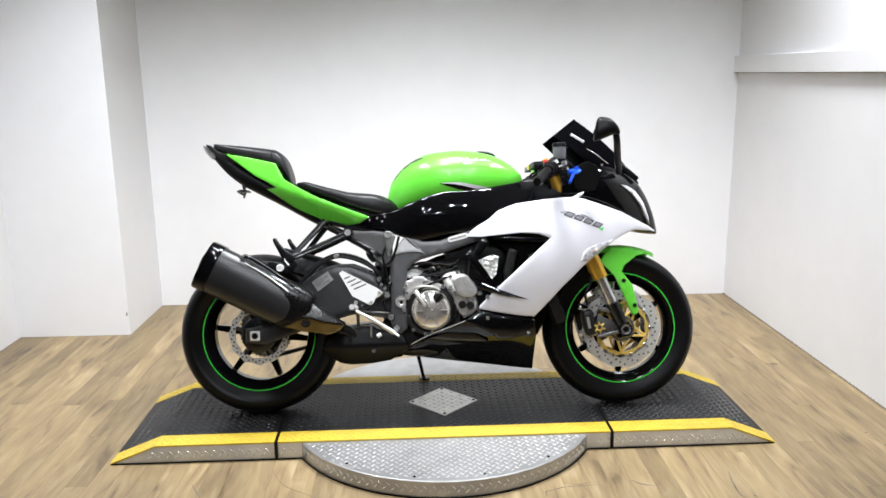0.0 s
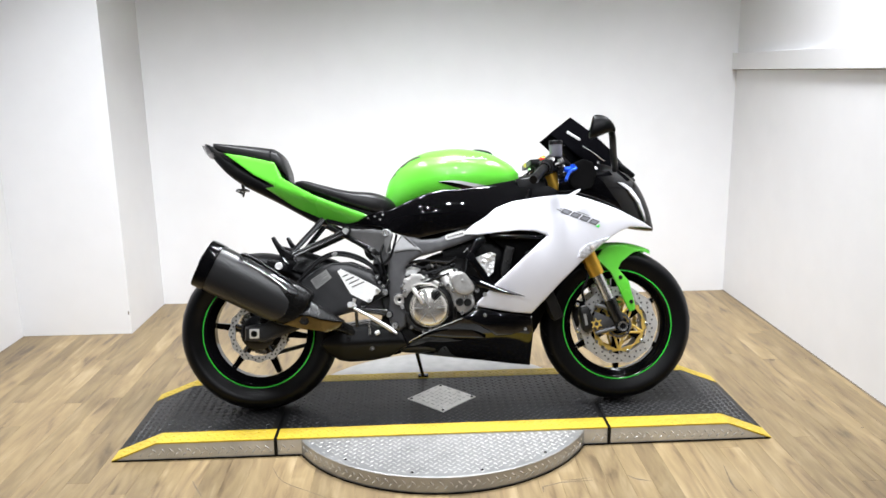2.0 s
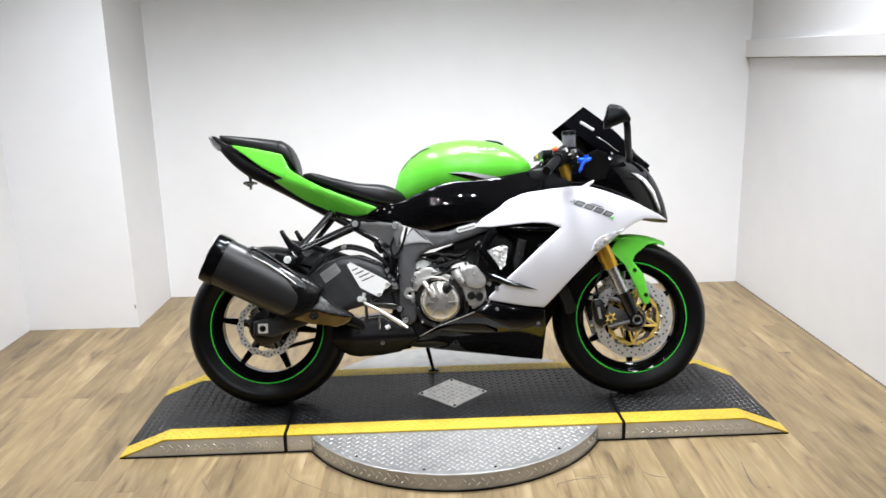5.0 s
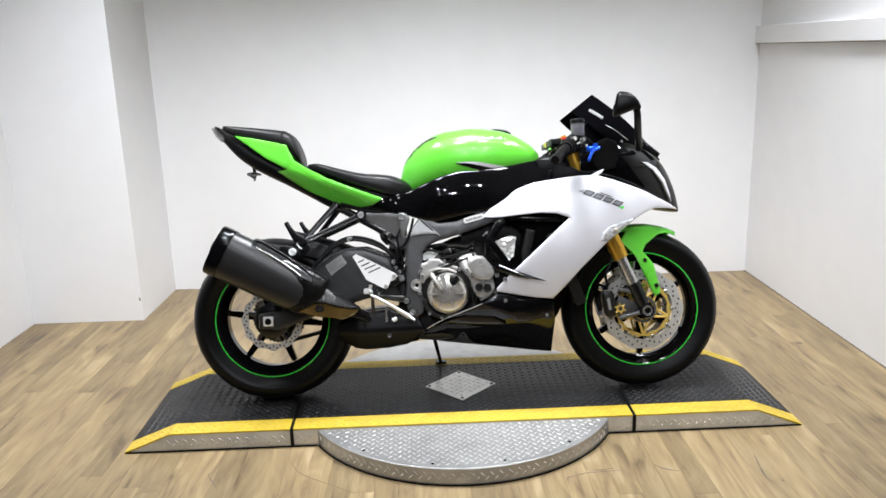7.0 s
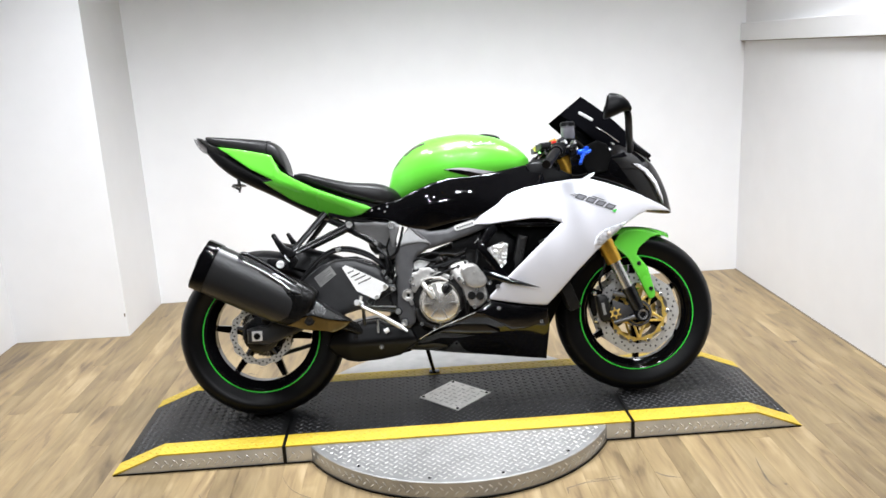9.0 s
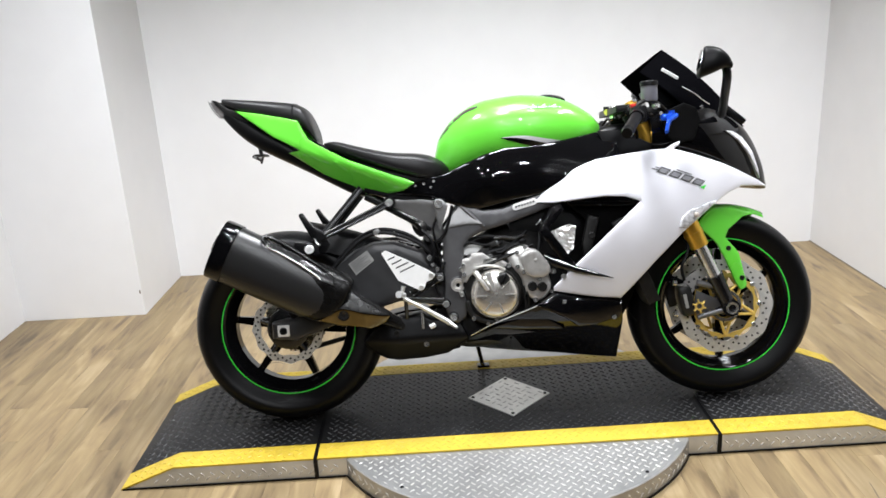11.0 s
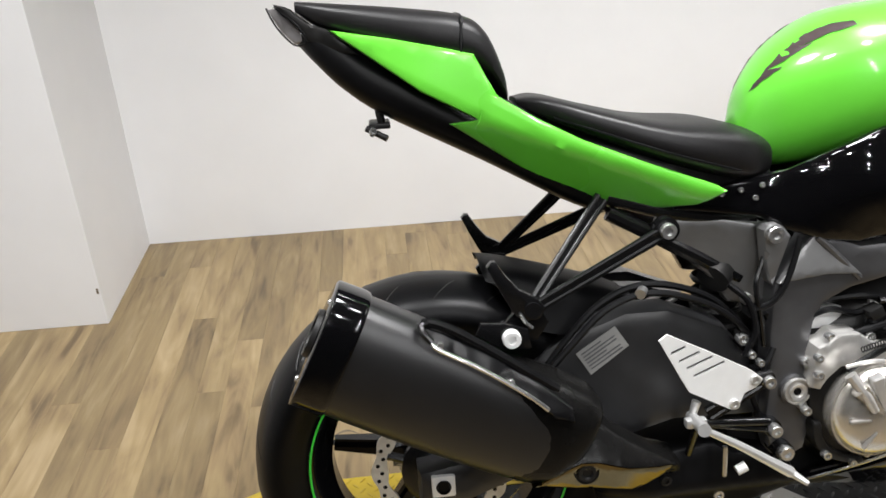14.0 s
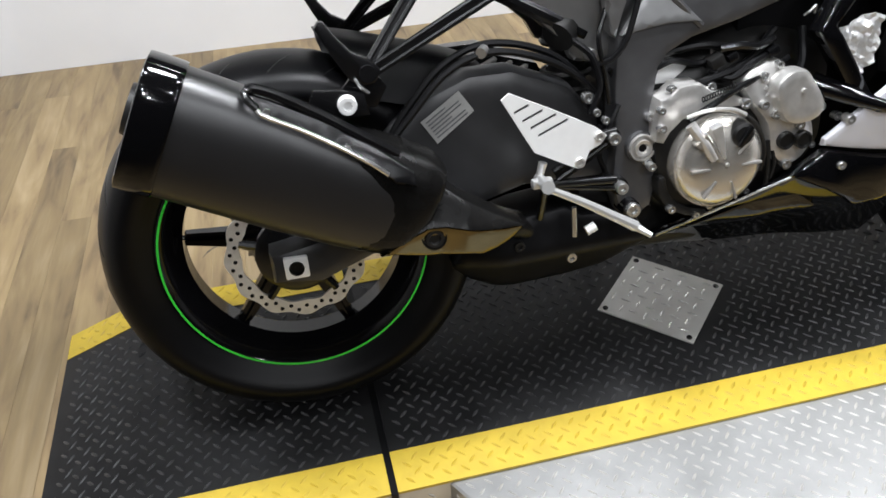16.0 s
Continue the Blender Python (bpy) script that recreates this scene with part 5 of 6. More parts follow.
# ---- rear set: heel guard, pedal, pegs ----
HG = [(-0.375, 0.540), (-0.363, 0.549), (-0.300, 0.517), (-0.232, 0.480), (-0.216, 0.466), (-0.226, 0.453), (-0.243, 0.446), (-0.252, 0.424), (-0.262, 0.420), (-0.328, 0.455), (-0.340, 0.476)]
slots = []
for a, b in (((-0.357, 0.519), (-0.335, 0.528)), ((-0.345, 0.505), (-0.314, 0.518)), ((-0.333, 0.493), (-0.294, 0.509)), ((-0.322, 0.480), (-0.276, 0.499))):
    slots.append([(a[0], a[1] - 0.0024), (b[0], b[1] - 0.0024), (b[0], b[1] + 0.0024), (a[0], a[1] + 0.0024)])
hg = part("heel_guard", sheet(HG, lambda x, z: -0.182, 0.004, 0.012, False, slots), M_BRIGHT, bike, "bright slotted aluminium heel guard")
for x, z in ((-0.228, 0.466), (-0.259, 0.430)):
    part("guard_bolt", bolt(x, -0.183, z, 0.008, 0.004), M_ALU, hg)
part("rearset", join(strut((-0.292, -0.168, 0.408), (-0.203, -0.162, 0.454), 0.016, 0.012, 0.014), rod((-0.232, -0.172, 0.462), (-0.195, -0.16, 0.462), 0.008), rod((-0.262, -0.17, 0.43), (-0.205, -0.16, 0.463), 0.006), rod((-0.31, -0.17, 0.398), (-0.195, -0.165, 0.386), 0.007), rod((-0.30, -0.165, 0.392), (-0.192, -0.165, 0.372), 0.0055), rod((-0.31, -0.175, 0.40), (-0.31, -0.14, 0.33), 0.006)), M_SATIN, bike, "black footrest hanger")
part("foot_peg", join(rod((-0.318, -0.165, 0.408), (-0.326, -0.235, 0.420), 0.008, 0.010), rod((-0.322, -0.175, 0.405), (-0.314, -0.175, 0.436), 0.005, 0.007), box(-0.338, -0.306, -0.20, -0.185, 0.404, 0.418, 0.004)), M_PEDAL, bike, "bright knurled foot peg")
part("brake_pedal", join(tube([(-0.315, -0.195, 0.402), (-0.26, -0.200, 0.372), (-0.21, -0.204, 0.341), (-0.178, -0.207, 0.321)], (0.0052, 0.0088), 18, 10), rod((-0.184, -0.200, 0.324), (-0.158, -0.222, 0.308), 0.0075, 0.004)), M_PEDAL, bike, "bright alloy brake pedal")
part("pedal_spring", rod((-0.262, -0.165, 0.35), (-0.262, -0.165, 0.30), 0.004), M_STEEL, bike)
part("pedal_switch", rod((-0.24, -0.16, 0.303), (-0.225, -0.16, 0.31), 0.008), M_BRIGHT, bike)

# ---- engine ----
part("engine_block", loft([(-0.16, 0.34, 0.50, 0.12), (-0.08, 0.27, 0.56, 0.145), (0.02, 0.25, 0.60, 0.15), (0.12, 0.27, 0.60, 0.12), (0.20, 0.32, 0.58, 0.10)], 28, 30, 4), M_CASE, bike, "dark engine block")
part("cylinder_head", loft([(0.02, 0.52, 0.64, 0.12), (0.12, 0.50, 0.68, 0.105), (0.24, 0.46, 0.66, 0.10), (0.30, 0.46, 0.62, 0.09)], 28, 24, 4), M_BLACK, bike, "black cylinder head")
EO = [(-0.130, 0.40), (-0.130, 0.45), (-0.112, 0.49), (-0.075, 0.515), (-0.035, 0.51), (0.0, 0.50), (0.045, 0.46), (0.055, 0.41), (0.045, 0.36), (0.0, 0.325), (-0.05, 0.312), (-0.10, 0.325)]
part("clutch_housing", sheet(EO, lambda x, z: -0.166, 0.05, 0.016, True, edge=0.010), M_CASE, bike, "dark clutch housing")
UL = [(-0.135, 0.440), (-0.134, 0.488), (-0.130, 0.505), (-0.112, 0.510), (-0.100, 0.522), (-0.066, 0.522), (-0.048, 0.508), (-0.020, 0.502), (0.004, 0.490), (0.018, 0.476), (-0.004, 0.478), (-0.060, 0.474), (-0.092, 0.470), (-0.112, 0.452), (-0.122, 0.436)]
part("upper_casing", sheet(UL, lambda x, z: -0.177, 0.04, 0.008, False, edge=0.003), M_ALU, bike, "cast aluminium casing above the clutch")
LL = [(-0.128, 0.375), (-0.118, 0.335), (-0.085, 0.310), (-0.045, 0.302), (-0.045, 0.314), (-0.082, 0.325), (-0.106, 0.348), (-0.114, 0.378)]
part("lower_casing", sheet(LL, lambda x, z: -0.174, 0.04, 0.010, True, edge=0.005), M_CASE, bike, "dark casing below the clutch")
cc = part("clutch_cover", moved(lathe([(0, -0.031), (0.020, -0.0305), (0.036, -0.029), (0.050, -0.0255), (0.061, -0.020), (0.069, -0.011), (0.072, -0.005), (0.074, -0.005), (0.075, 0.006), (0.074, 0.02)], 72), pose(-0.036, -0.184, 0.398)), M_CLUTCH, bike, "champagne round clutch cover with raised ribs")
for deg in (0, 46, 181, 233, 290):
    part("cover_rib", moved(bar(0.032, 0.0028, 0.0044, 0.007, 0.007), pose(-0.036, -0.2125, 0.398) @ Matrix.Rotation(-radians(deg), 4, "Y") @ Matrix.Translation((0.026, 0, 0))), M_ALU, cc)
for deg, w, y, dm in ((133, 0.024, -0.2125, M_CLUTCH), (108, 0.018, -0.2105, M_PEDAL)):
    part("cover_finger", moved(bar(0.058, w * 0.30, w, 0.012, 0.016), pose(-0.036, y, 0.398) @ Matrix.Rotation(-radians(deg), 4, "Y") @ Matrix.Translation((0.014, 0, 0))), dm, cc)
part("cover_centre", moved(lathe([(0, -0.003), (0.003, -0.003), (0.005, 0.003)], 12), pose(-0.036, -0.214, 0.402)), M_ALU, cc)
part("oil_cap", moved(lathe([(0, -0.030), (0.014, -0.030), (0.018, -0.027), (0.020, -0.018), (0.020, 0.0)], 24), pose(-0.012, -0.186, 0.445)), M_CASE, bike, "dark oil filler cap")
part("cap_grip", moved(box(-0.004, 0.004, -0.008, 0, -0.018, 0.018, 0.002), pose(-0.012, -0.215, 0.445, 0, 30, 0)), M_SATIN, bike)
part("clutch_arm", join(tube([(-0.095, -0.205, 0.470), (-0.075, -0.216, 0.44), (-0.060, -0.218, 0.415)], (0.009, 0.006), 10, 10), tube([(-0.098, -0.198, 0.480), (-0.066, -0.204, 0.488), (-0.030, -0.204, 0.484), (-0.005, -0.202, 0.472)], (0.0030, 0.0042), 18, 8)), M_ALU, bike, "cast clutch lever boss")
part("cover_flange", tube([(-0.005, -0.200, 0.472), (0.020, -0.198, 0.448), (0.036, -0.196, 0.412), (0.034, -0.194, 0.375)], (0.004, 0.003), 16, 8), M_CASE, bike)
part("return_spring", join(*[moved(lathe([(0.0038 + 0.0012 * math.cos(a), 0.0012 * math.sin(a)) for a in [k * math.pi / 2 for k in range(4)]], 10, "x", True), pose(-0.066 + i * 0.0042, -0.186, 0.500 + i * 0.0012)) for i in range(13)]), M_CASE, bike, "small coil return spring", 35, "stuff")
EC = [(0.0, 0.515), (0.02, 0.535), (0.065, 0.540), (0.085, 0.515), (0.115, 0.475), (0.132, 0.435), (0.135, 0.405), (0.115, 0.378), (0.085, 0.37), (0.055, 0.395), (0.045, 0.44), (0.02, 0.475)]
ec = part("pickup_cover", sheet(EC, tps([(0.03, 0.52, -0.176), (0.08, 0.46, -0.190), (0.1, 0.40, -0.184), (0.12, 0.45, -0.178), (0.05, 0.43, -0.186)]), 0.05, 0.012, True, edge=0.012), M_ALU, bike, "cast aluminium engine side cover")
UP = [(0.041, 0.506), (0.052, 0.521), (0.070, 0.529), (0.093, 0.526), (0.110, 0.508), (0.131, 0.476), (0.130, 0.455), (0.112, 0.444), (0.085, 0.443), (0.062, 0.453), (0.049, 0.478)]
part("raised_cover", sheet(UP, lambda x, z: -0.203 + 0.10 * (x - 0.085), 0.02, 0.007, True, edge=0.008), M_ALU, ec, "flat-faced cast cover with bevelled rim")
part("cover_stud", moved(lathe([(0, -0.003), (0.004, -0.003), (0.006, 0.004)], 14), pose(0.088, -0.203, 0.496)), M_ALU, ec)
for x, z in ((0.076, 0.416), (0.106, 0.413)):
    part("cover_plug", moved(lathe([(0, 0.001), (0.011, 0.001), (0.0125, -0.004), (0.0145, -0.002), (0.0145, 0.012)], 20), pose(x, -0.191, z)), M_CASE, ec)
ENGINE = [ob for ob in bike.children_recursive if ob.name.split(".")[0] in ("clutch_housing", "upper_casing", "lower_casing", "pickup_cover", "raised_cover", "engine_block")]
for x, z, r in ((-0.128, 0.462, 0.007), (-0.130, 0.490, 0.006), (-0.137, 0.399, 0.007), (-0.046, 0.512, 0.008), (-0.108, 0.516, 0.007), (0.007, 0.482, 0.008), (0.034, 0.478, 0.007), (0.053, 0.462, 0.008), (0.143, 0.456, 0.009), (0.084, 0.374, 0.008), (0.176, 0.436, 0.008), (-0.036, 0.318, 0.007), (0.060, 0.534, 0.006), (0.035, 0.520, 0.007), (-0.105, 0.325, 0.007), (-0.062, 0.308, 0.006), (0.098, 0.438, 0.008), (0.136, 0.395, 0.006), (0.028, 0.330, 0.006)):
    part("engine_bolt", bolt(x, surface_y(x, z, ENGINE) - 0.003, z, r, 0.006), M_STEEL, bike, "steel engine bolt")
part("throttle_body", join(box(-0.125, -0.065, -0.13, -0.07, 0.515, 0.548, 0.006), rod((-0.10, -0.14, 0.50), (-0.055, -0.14, 0.505), 0.012)), M_BRIGHT, bike, "bright fuel rail casting")
part("throttle_body", join(box(-0.04, 0.005, -0.12, -0.06, 0.528, 0.560, 0.006), rod((-0.03, -0.13, 0.55), (0.01, -0.13, 0.535), 0.009)), M_ALU, bike, "bright fuel rail casting")
for pts in ([(-0.12, -0.13, 0.56), (-0.05, -0.15, 0.572), (0.03, -0.15, 0.555), (0.07, -0.14, 0.58)], [(-0.10, -0.15, 0.495), (-0.06, -0.165, 0.52), (0.0, -0.165, 0.535), (0.05, -0.15, 0.56)], [(-0.19, -0.13, 0.55), (-0.16, -0.13, 0.50), (-0.10, -0.16, 0.49)], [(0.06, -0.16, 0.47), (0.10, -0.17, 0.52), (0.11, -0.15, 0.58)]):
    part("hose", tube(pts, 0.006, 20, 8), M_BLACK, bike, "black rubber hose")
for pts, r, m in (([(-0.09, -0.190, 0.471), (-0.05, -0.186, 0.490), (-0.005, -0.178, 0.507), (0.04, -0.170, 0.522), (0.085, -0.16, 0.538)], 0.0052, M_SATIN),
                  ([(-0.030, -0.160, 0.566), (0.0, -0.164, 0.567), (0.030, -0.164, 0.563), (0.060, -0.155, 0.570)], 0.0060, M_SATIN),
                  ([(0.050, -0.182, 0.418), (0.052, -0.184, 0.390), (0.054, -0.182, 0.345), (0.048, -0.176, 0.325)], 0.0040, M_CASE),
                  ([(0.060, -0.182, 0.400), (0.064, -0.184, 0.378), (0.062, -0.180, 0.352)], 0.0030, M_CASE),
                  ([(-0.125, -0.145, 0.545), (-0.10, -0.152, 0.555), (-0.06, -0.15, 0.545), (-0.03, -0.15, 0.553)], 0.0048, M_BLACK),
                  ([(-0.045, -0.16, 0.535), (-0.015, -0.17, 0.522), (0.02, -0.17, 0.540), (0.05, -0.16, 0.548)], 0.0055, M_BLACK),
                  ([(-0.185, -0.150, 0.500), (-0.20, -0.155, 0.470), (-0.215, -0.150, 0.430), (-0.205, -0.150, 0.395)], 0.0045, M_BLACK),
                  ([(-0.25, -0.13, 0.60), (-0.225, -0.145, 0.575), (-0.215, -0.15, 0.53), (-0.23, -0.15, 0.49)], 0.0050, M_BLACK),
                  ([(-0.20, -0.135, 0.640), (-0.215, -0.145, 0.60), (-0.205, -0.145, 0.55), (-0.195, -0.14, 0.50)], 0.0040, M_SATIN)):
    part("hose", tube(pts, r, 22, 8), m, bike, "black rubber hose")
for k in range(4):
    part("cooling_rib", moved(box(-0.004, 0.004, -0.012, 0.012, -0.003, 0.003, 0.0012, 1), pose(0.037 + 0.003 * k, -0.172, 0.512 - 0.011 * k, 0, 30, 0)), M_ALU, bike)
for x, z, w, m in ((-0.036, 0.548, 0.011, M_CASE), (-0.012, 0.552, 0.008, M_SATIN), (0.028, 0.525, 0.008, M_CASE), (0.055, 0.552, 0.009, M_SATIN)):
    part("connector", moved(box(-w, w, -0.012, 0.012, -w * 0.75, w * 0.75, 0.002), pose(x, -0.158, z, 0, -25, 0)), m, bike, "dark wiring connector")
for x, z in ((-0.222, 0.494), (-0.208, 0.480)):
    part("hose_fitting", bolt(x, -0.156, z, 0.006, 0.005), M_STEEL, bike)
part("engine_inner", loft([(0.10, 0.26, 0.60, 0.09), (0.22, 0.24, 0.66, 0.10), (0.34, 0.24, 0.70, 0.10), (0.44, 0.40, 0.72, 0.08)], 20, 16, 4), M_INNER, bike, "dark inner engine shrouds")
part("air_box", loft([(-0.12, 0.58, 0.76, 0.12), (0.05, 0.62, 0.82, 0.13), (0.25, 0.66, 0.84, 0.12), (0.38, 0.72, 0.84, 0.10)], 24, 20, 4), M_INNER, bike, "black air box")
part("radiator", moved(box(-0.02, 0.02, -0.16, 0.16, -0.14, 0.14, 0.004), pose(0.40, 0, 0.47, 0, -22, 0)), M_CASE, bike, "dark radiator core")
part("radiator_shroud", flat([(0.19, 0.660), (0.42, 0.655), (0.45, 0.63), (0.34, 0.55), (0.235, 0.462), (0.165, 0.455), (0.20, 0.50), (0.26, 0.57), (0.25, 0.61)], -0.140, -0.132, bevel=0.002), M_INNER, bike, "matt black inner fairing")
FOIL = [(0.120, 0.572), (0.159, 0.587), (0.194, 0.598), (0.214, 0.591), (0.203, 0.524), (0.179, 0.500), (0.148, 0.539)]
STRUT = [(0.144, 0.654), (0.172, 0.661), (0.181, 0.644), (0.133, 0.587), (0.214, 0.473), (0.202, 0.464), (0.182, 0.467), (0.101, 0.581)]
RIB = [(0.253, 0.622), (0.286, 0.612), (0.260, 0.515), (0.237, 0.501), (0.232, 0.532)]
part("heat_foil", sheet(FOIL, lambda x, z: -0.196 + 0.010 * noise.noise((x * 70, z * 70, 0)) + 0.005 * noise.noise((x * 170, z * 120, 3)), 0.003, 0.006, False), M_FOIL, bike, "crinkled silver heat foil")
part("inner_strut", sheet(STRUT, lambda x, z: -0.205 + 0.10 * abs(z - 0.57), 0.02, 0.010, False, edge=0.006), M_GLOSS, bike, "black inner fairing strut")
part("inner_rib", sheet(RIB, lambda x, z: -0.188, 0.014, 0.010, False, edge=0.005), M_CASE, bike, "dark grey inner fairing rib")
part("rib_bolt", bolt(sum(p[0] for p in RIB) / 5 + 0.008, -0.189, sum(p[1] for p in RIB) / 5 + 0.004, 0.010, 0.004), M_CASE, bike)
part("inner_lip", sheet([(0.19, 0.668), (0.34, 0.660), (0.43, 0.652), (0.40, 0.640), (0.30, 0.646), (0.20, 0.652)], lambda x, z: -0.175, 0.03, 0.012, False, edge=0.003), M_GLOSS, bike, "black inner fairing lip")
part("coolant_pipe", tube([(0.098, -0.168, 0.600), (0.104, -0.172, 0.606), (0.113, -0.172, 0.614), (0.113, -0.170, 0.602)], 0.0022, 12, 8), M_STEEL, bike)
part("hose_joint", rod((0.275, -0.165, 0.50), (0.275, -0.14, 0.50), 0.012), M_STEEL, bike)
part("crash_spike", join(rod((0.125, -0.165, 0.493), (0.21, -0.225, 0.462), 0.020, 0.010, 12), rod((0.205, -0.222, 0.463), (0.312, -0.238, 0.434), 0.011, 0.001, 12)), M_GLOSS, bike, "pointed black fairing blade")
part("crank_bolt", bolt(0.170, -0.205, 0.442, 0.008, 0.008), M_STEEL, bike)

# ---- side fairing ----
WF = [(0.096, 0.666), (0.130, 0.704), (0.163, 0.736), (0.203, 0.758), (0.285, 0.786), (0.37, 0.797), (0.451, 0.806), (0.492, 0.806), (0.528, 0.824), (0.556, 0.840), (0.536, 0.816), (0.520, 0.804), (0.58, 0.786), (0.685, 0.749), (0.757, 0.716), (0.805, 0.694), (0.838, 0.674), (0.79, 0.678), (0.735, 0.680), (0.690, 0.664), (0.656, 0.645), (0.624, 0.622), (0.53, 0.553), (0.445, 0.473), (0.378, 0.402), (0.342, 0.366), (0.28, 0.372), (0.216, 0.383), (0.140, 0.398), (0.140, 0.410), (0.197, 0.468), (0.30, 0.563), (0.404, 0.656), (0.36, 0.672), (0.30, 0.676), (0.222, 0.670), (0.15, 0.663)]
f_w = poly([(0.082, 0.67, -0.170), (0.2, 0.75, -0.182), (0.3, 0.79, -0.178), (0.45, 0.805, -0.186), (0.55, 0.80, -0.178), (0.68, 0.745, -0.150), (0.84, 0.675, -0.062), (0.74, 0.68, -0.138), (0.65, 0.645, -0.182), (0.53, 0.555, -0.212), (0.44, 0.47, -0.212), (0.34, 0.37, -0.196), (0.14, 0.40, -0.200), (0.2, 0.47, -0.214), (0.4, 0.65, -0.216), (0.3, 0.70, -0.205), (0.5, 0.72, -0.222), (0.42, 0.56, -0.224)], 2)
for mk in (lambda b: b, mirrored):
    wf = part("side_fairing", mk(sheet(WF, f_w, 0.005, 0.013, False, edge=0.006)), M_WHITE, bike, "pearl white side fairing")


def decal(pts, off=0.0012):
    return sheet(pts, lambda x, z: f_w(x, z) - off, 0.0009, 0.012, False)


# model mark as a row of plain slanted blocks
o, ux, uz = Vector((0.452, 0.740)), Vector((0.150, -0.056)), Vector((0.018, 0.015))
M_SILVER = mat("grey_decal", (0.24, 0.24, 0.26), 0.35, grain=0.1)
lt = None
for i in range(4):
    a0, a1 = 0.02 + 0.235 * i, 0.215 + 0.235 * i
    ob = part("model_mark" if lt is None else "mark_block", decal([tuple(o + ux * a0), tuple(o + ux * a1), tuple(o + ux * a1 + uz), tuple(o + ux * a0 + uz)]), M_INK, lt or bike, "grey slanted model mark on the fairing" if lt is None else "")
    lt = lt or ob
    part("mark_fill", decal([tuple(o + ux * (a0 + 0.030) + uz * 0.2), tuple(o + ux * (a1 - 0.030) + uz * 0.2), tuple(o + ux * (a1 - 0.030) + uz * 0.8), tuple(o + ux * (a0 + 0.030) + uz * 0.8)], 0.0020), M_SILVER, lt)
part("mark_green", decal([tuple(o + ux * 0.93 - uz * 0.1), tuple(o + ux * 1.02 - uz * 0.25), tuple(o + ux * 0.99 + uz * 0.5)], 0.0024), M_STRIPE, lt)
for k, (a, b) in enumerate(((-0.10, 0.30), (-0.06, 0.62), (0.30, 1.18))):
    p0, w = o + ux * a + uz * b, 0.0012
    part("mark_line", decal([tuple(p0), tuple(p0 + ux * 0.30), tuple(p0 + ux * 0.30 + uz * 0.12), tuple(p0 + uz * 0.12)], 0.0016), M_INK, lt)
SG = [(0.516, 0.570), (0.526, 0.600), (0.552, 0.620), (0.600, 0.634), (0.650, 0.647), (0.630, 0.628), (0.585, 0.597), (0.545, 0.566)]
tsl = part("turn_signal", sheet(SG, lambda x, z: f_w(x, z) - 0.007, 0.012, 0.01, False, edge=0.007), M_LENS, bike, "clear flush turn signal lens")
part("bulb", moved(lathe([(0, -0.007), (0.005, -0.006), (0.008, -0.002), (0.008, 0.002)], 16), pose(0.572, f_w(0.572, 0.606) - 0.0085, 0.606)), mat("bulb", (0.55, 0.48, 0.42), 0.25, grain=0.1, coat=0.5), tsl, "pale bulb")

# belly pan
BP = [(0.144, 0.393), (0.228, 0.374), (0.346, 0.356), (0.353, 0.29), (0.352, 0.150), (0.26, 0.161), (0.165, 0.174), (0.05, 0.190), (-0.06, 0.206), (-0.142, 0.230), (-0.105, 0.270), (-0.07, 0.298), (0.02, 0.330), (0.085, 0.356)]
f_b = tps([(0.144, 0.395, -0.196), (0.346, 0.356, -0.192), (0.25, 0.31, -0.186), (0.345, 0.18, -0.075), (0.165, 0.197, -0.068), (-0.06, 0.222, -0.085), (-0.14, 0.245, -0.110), (-0.07, 0.3, -0.168), (0.085, 0.355, -0.192), (0.05, 0.28, -0.155), (0.30, 0.25, -0.135)])
for mk in (lambda b: b, mirrored):
    bp = part("belly_pan", mk(sheet(BP, f_b, 0.005, 0.013, False, edge=0.006)), M_BELLY, bike, "gloss black belly pan")
BU = [(0.085, 0.357), (0.146, 0.393), (0.228, 0.373), (0.345, 0.354), (0.345, 0.318), (0.318, 0.303), (0.26, 0.288), (0.210, 0.284), (0.185, 0.305), (0.150, 0.326)]
f_bu = tps([(0.085, 0.357, -0.200), (0.146, 0.393, -0.200), (0.345, 0.354, -0.196), (0.32, 0.303, -0.192), (0.21, 0.284, -0.196), (0.15, 0.326, -0.208), (0.24, 0.335, -0.210), (0.24, 0.30, -0.204)])
for mk in (lambda b: b, mirrored):
    part("belly_blade", mk(sheet(BU, f_bu, 0.006, 0.011, False, edge=0.008)), M_GLOSS, bike, "gloss black folded blade on the belly pan")
BL = [(-0.138, 0.247), (-0.117, 0.264), (-0.044, 0.295), (0.03, 0.320), (0.092, 0.342), (0.125, 0.312), (0.172, 0.276), (0.06, 0.264), (-0.033, 0.256), (-0.09, 0.246)]


def crease_depth(x, z):
    ridge = 0.291 - 0.085 * (x + 0.044) if x > -0.044 else 0.291 + 0.42 * (x + 0.044)
    return f_b(x, z) - 0.014 + 0.45 * max(0.0, z - ridge) + 0.55 * max(0.0, ridge - z)


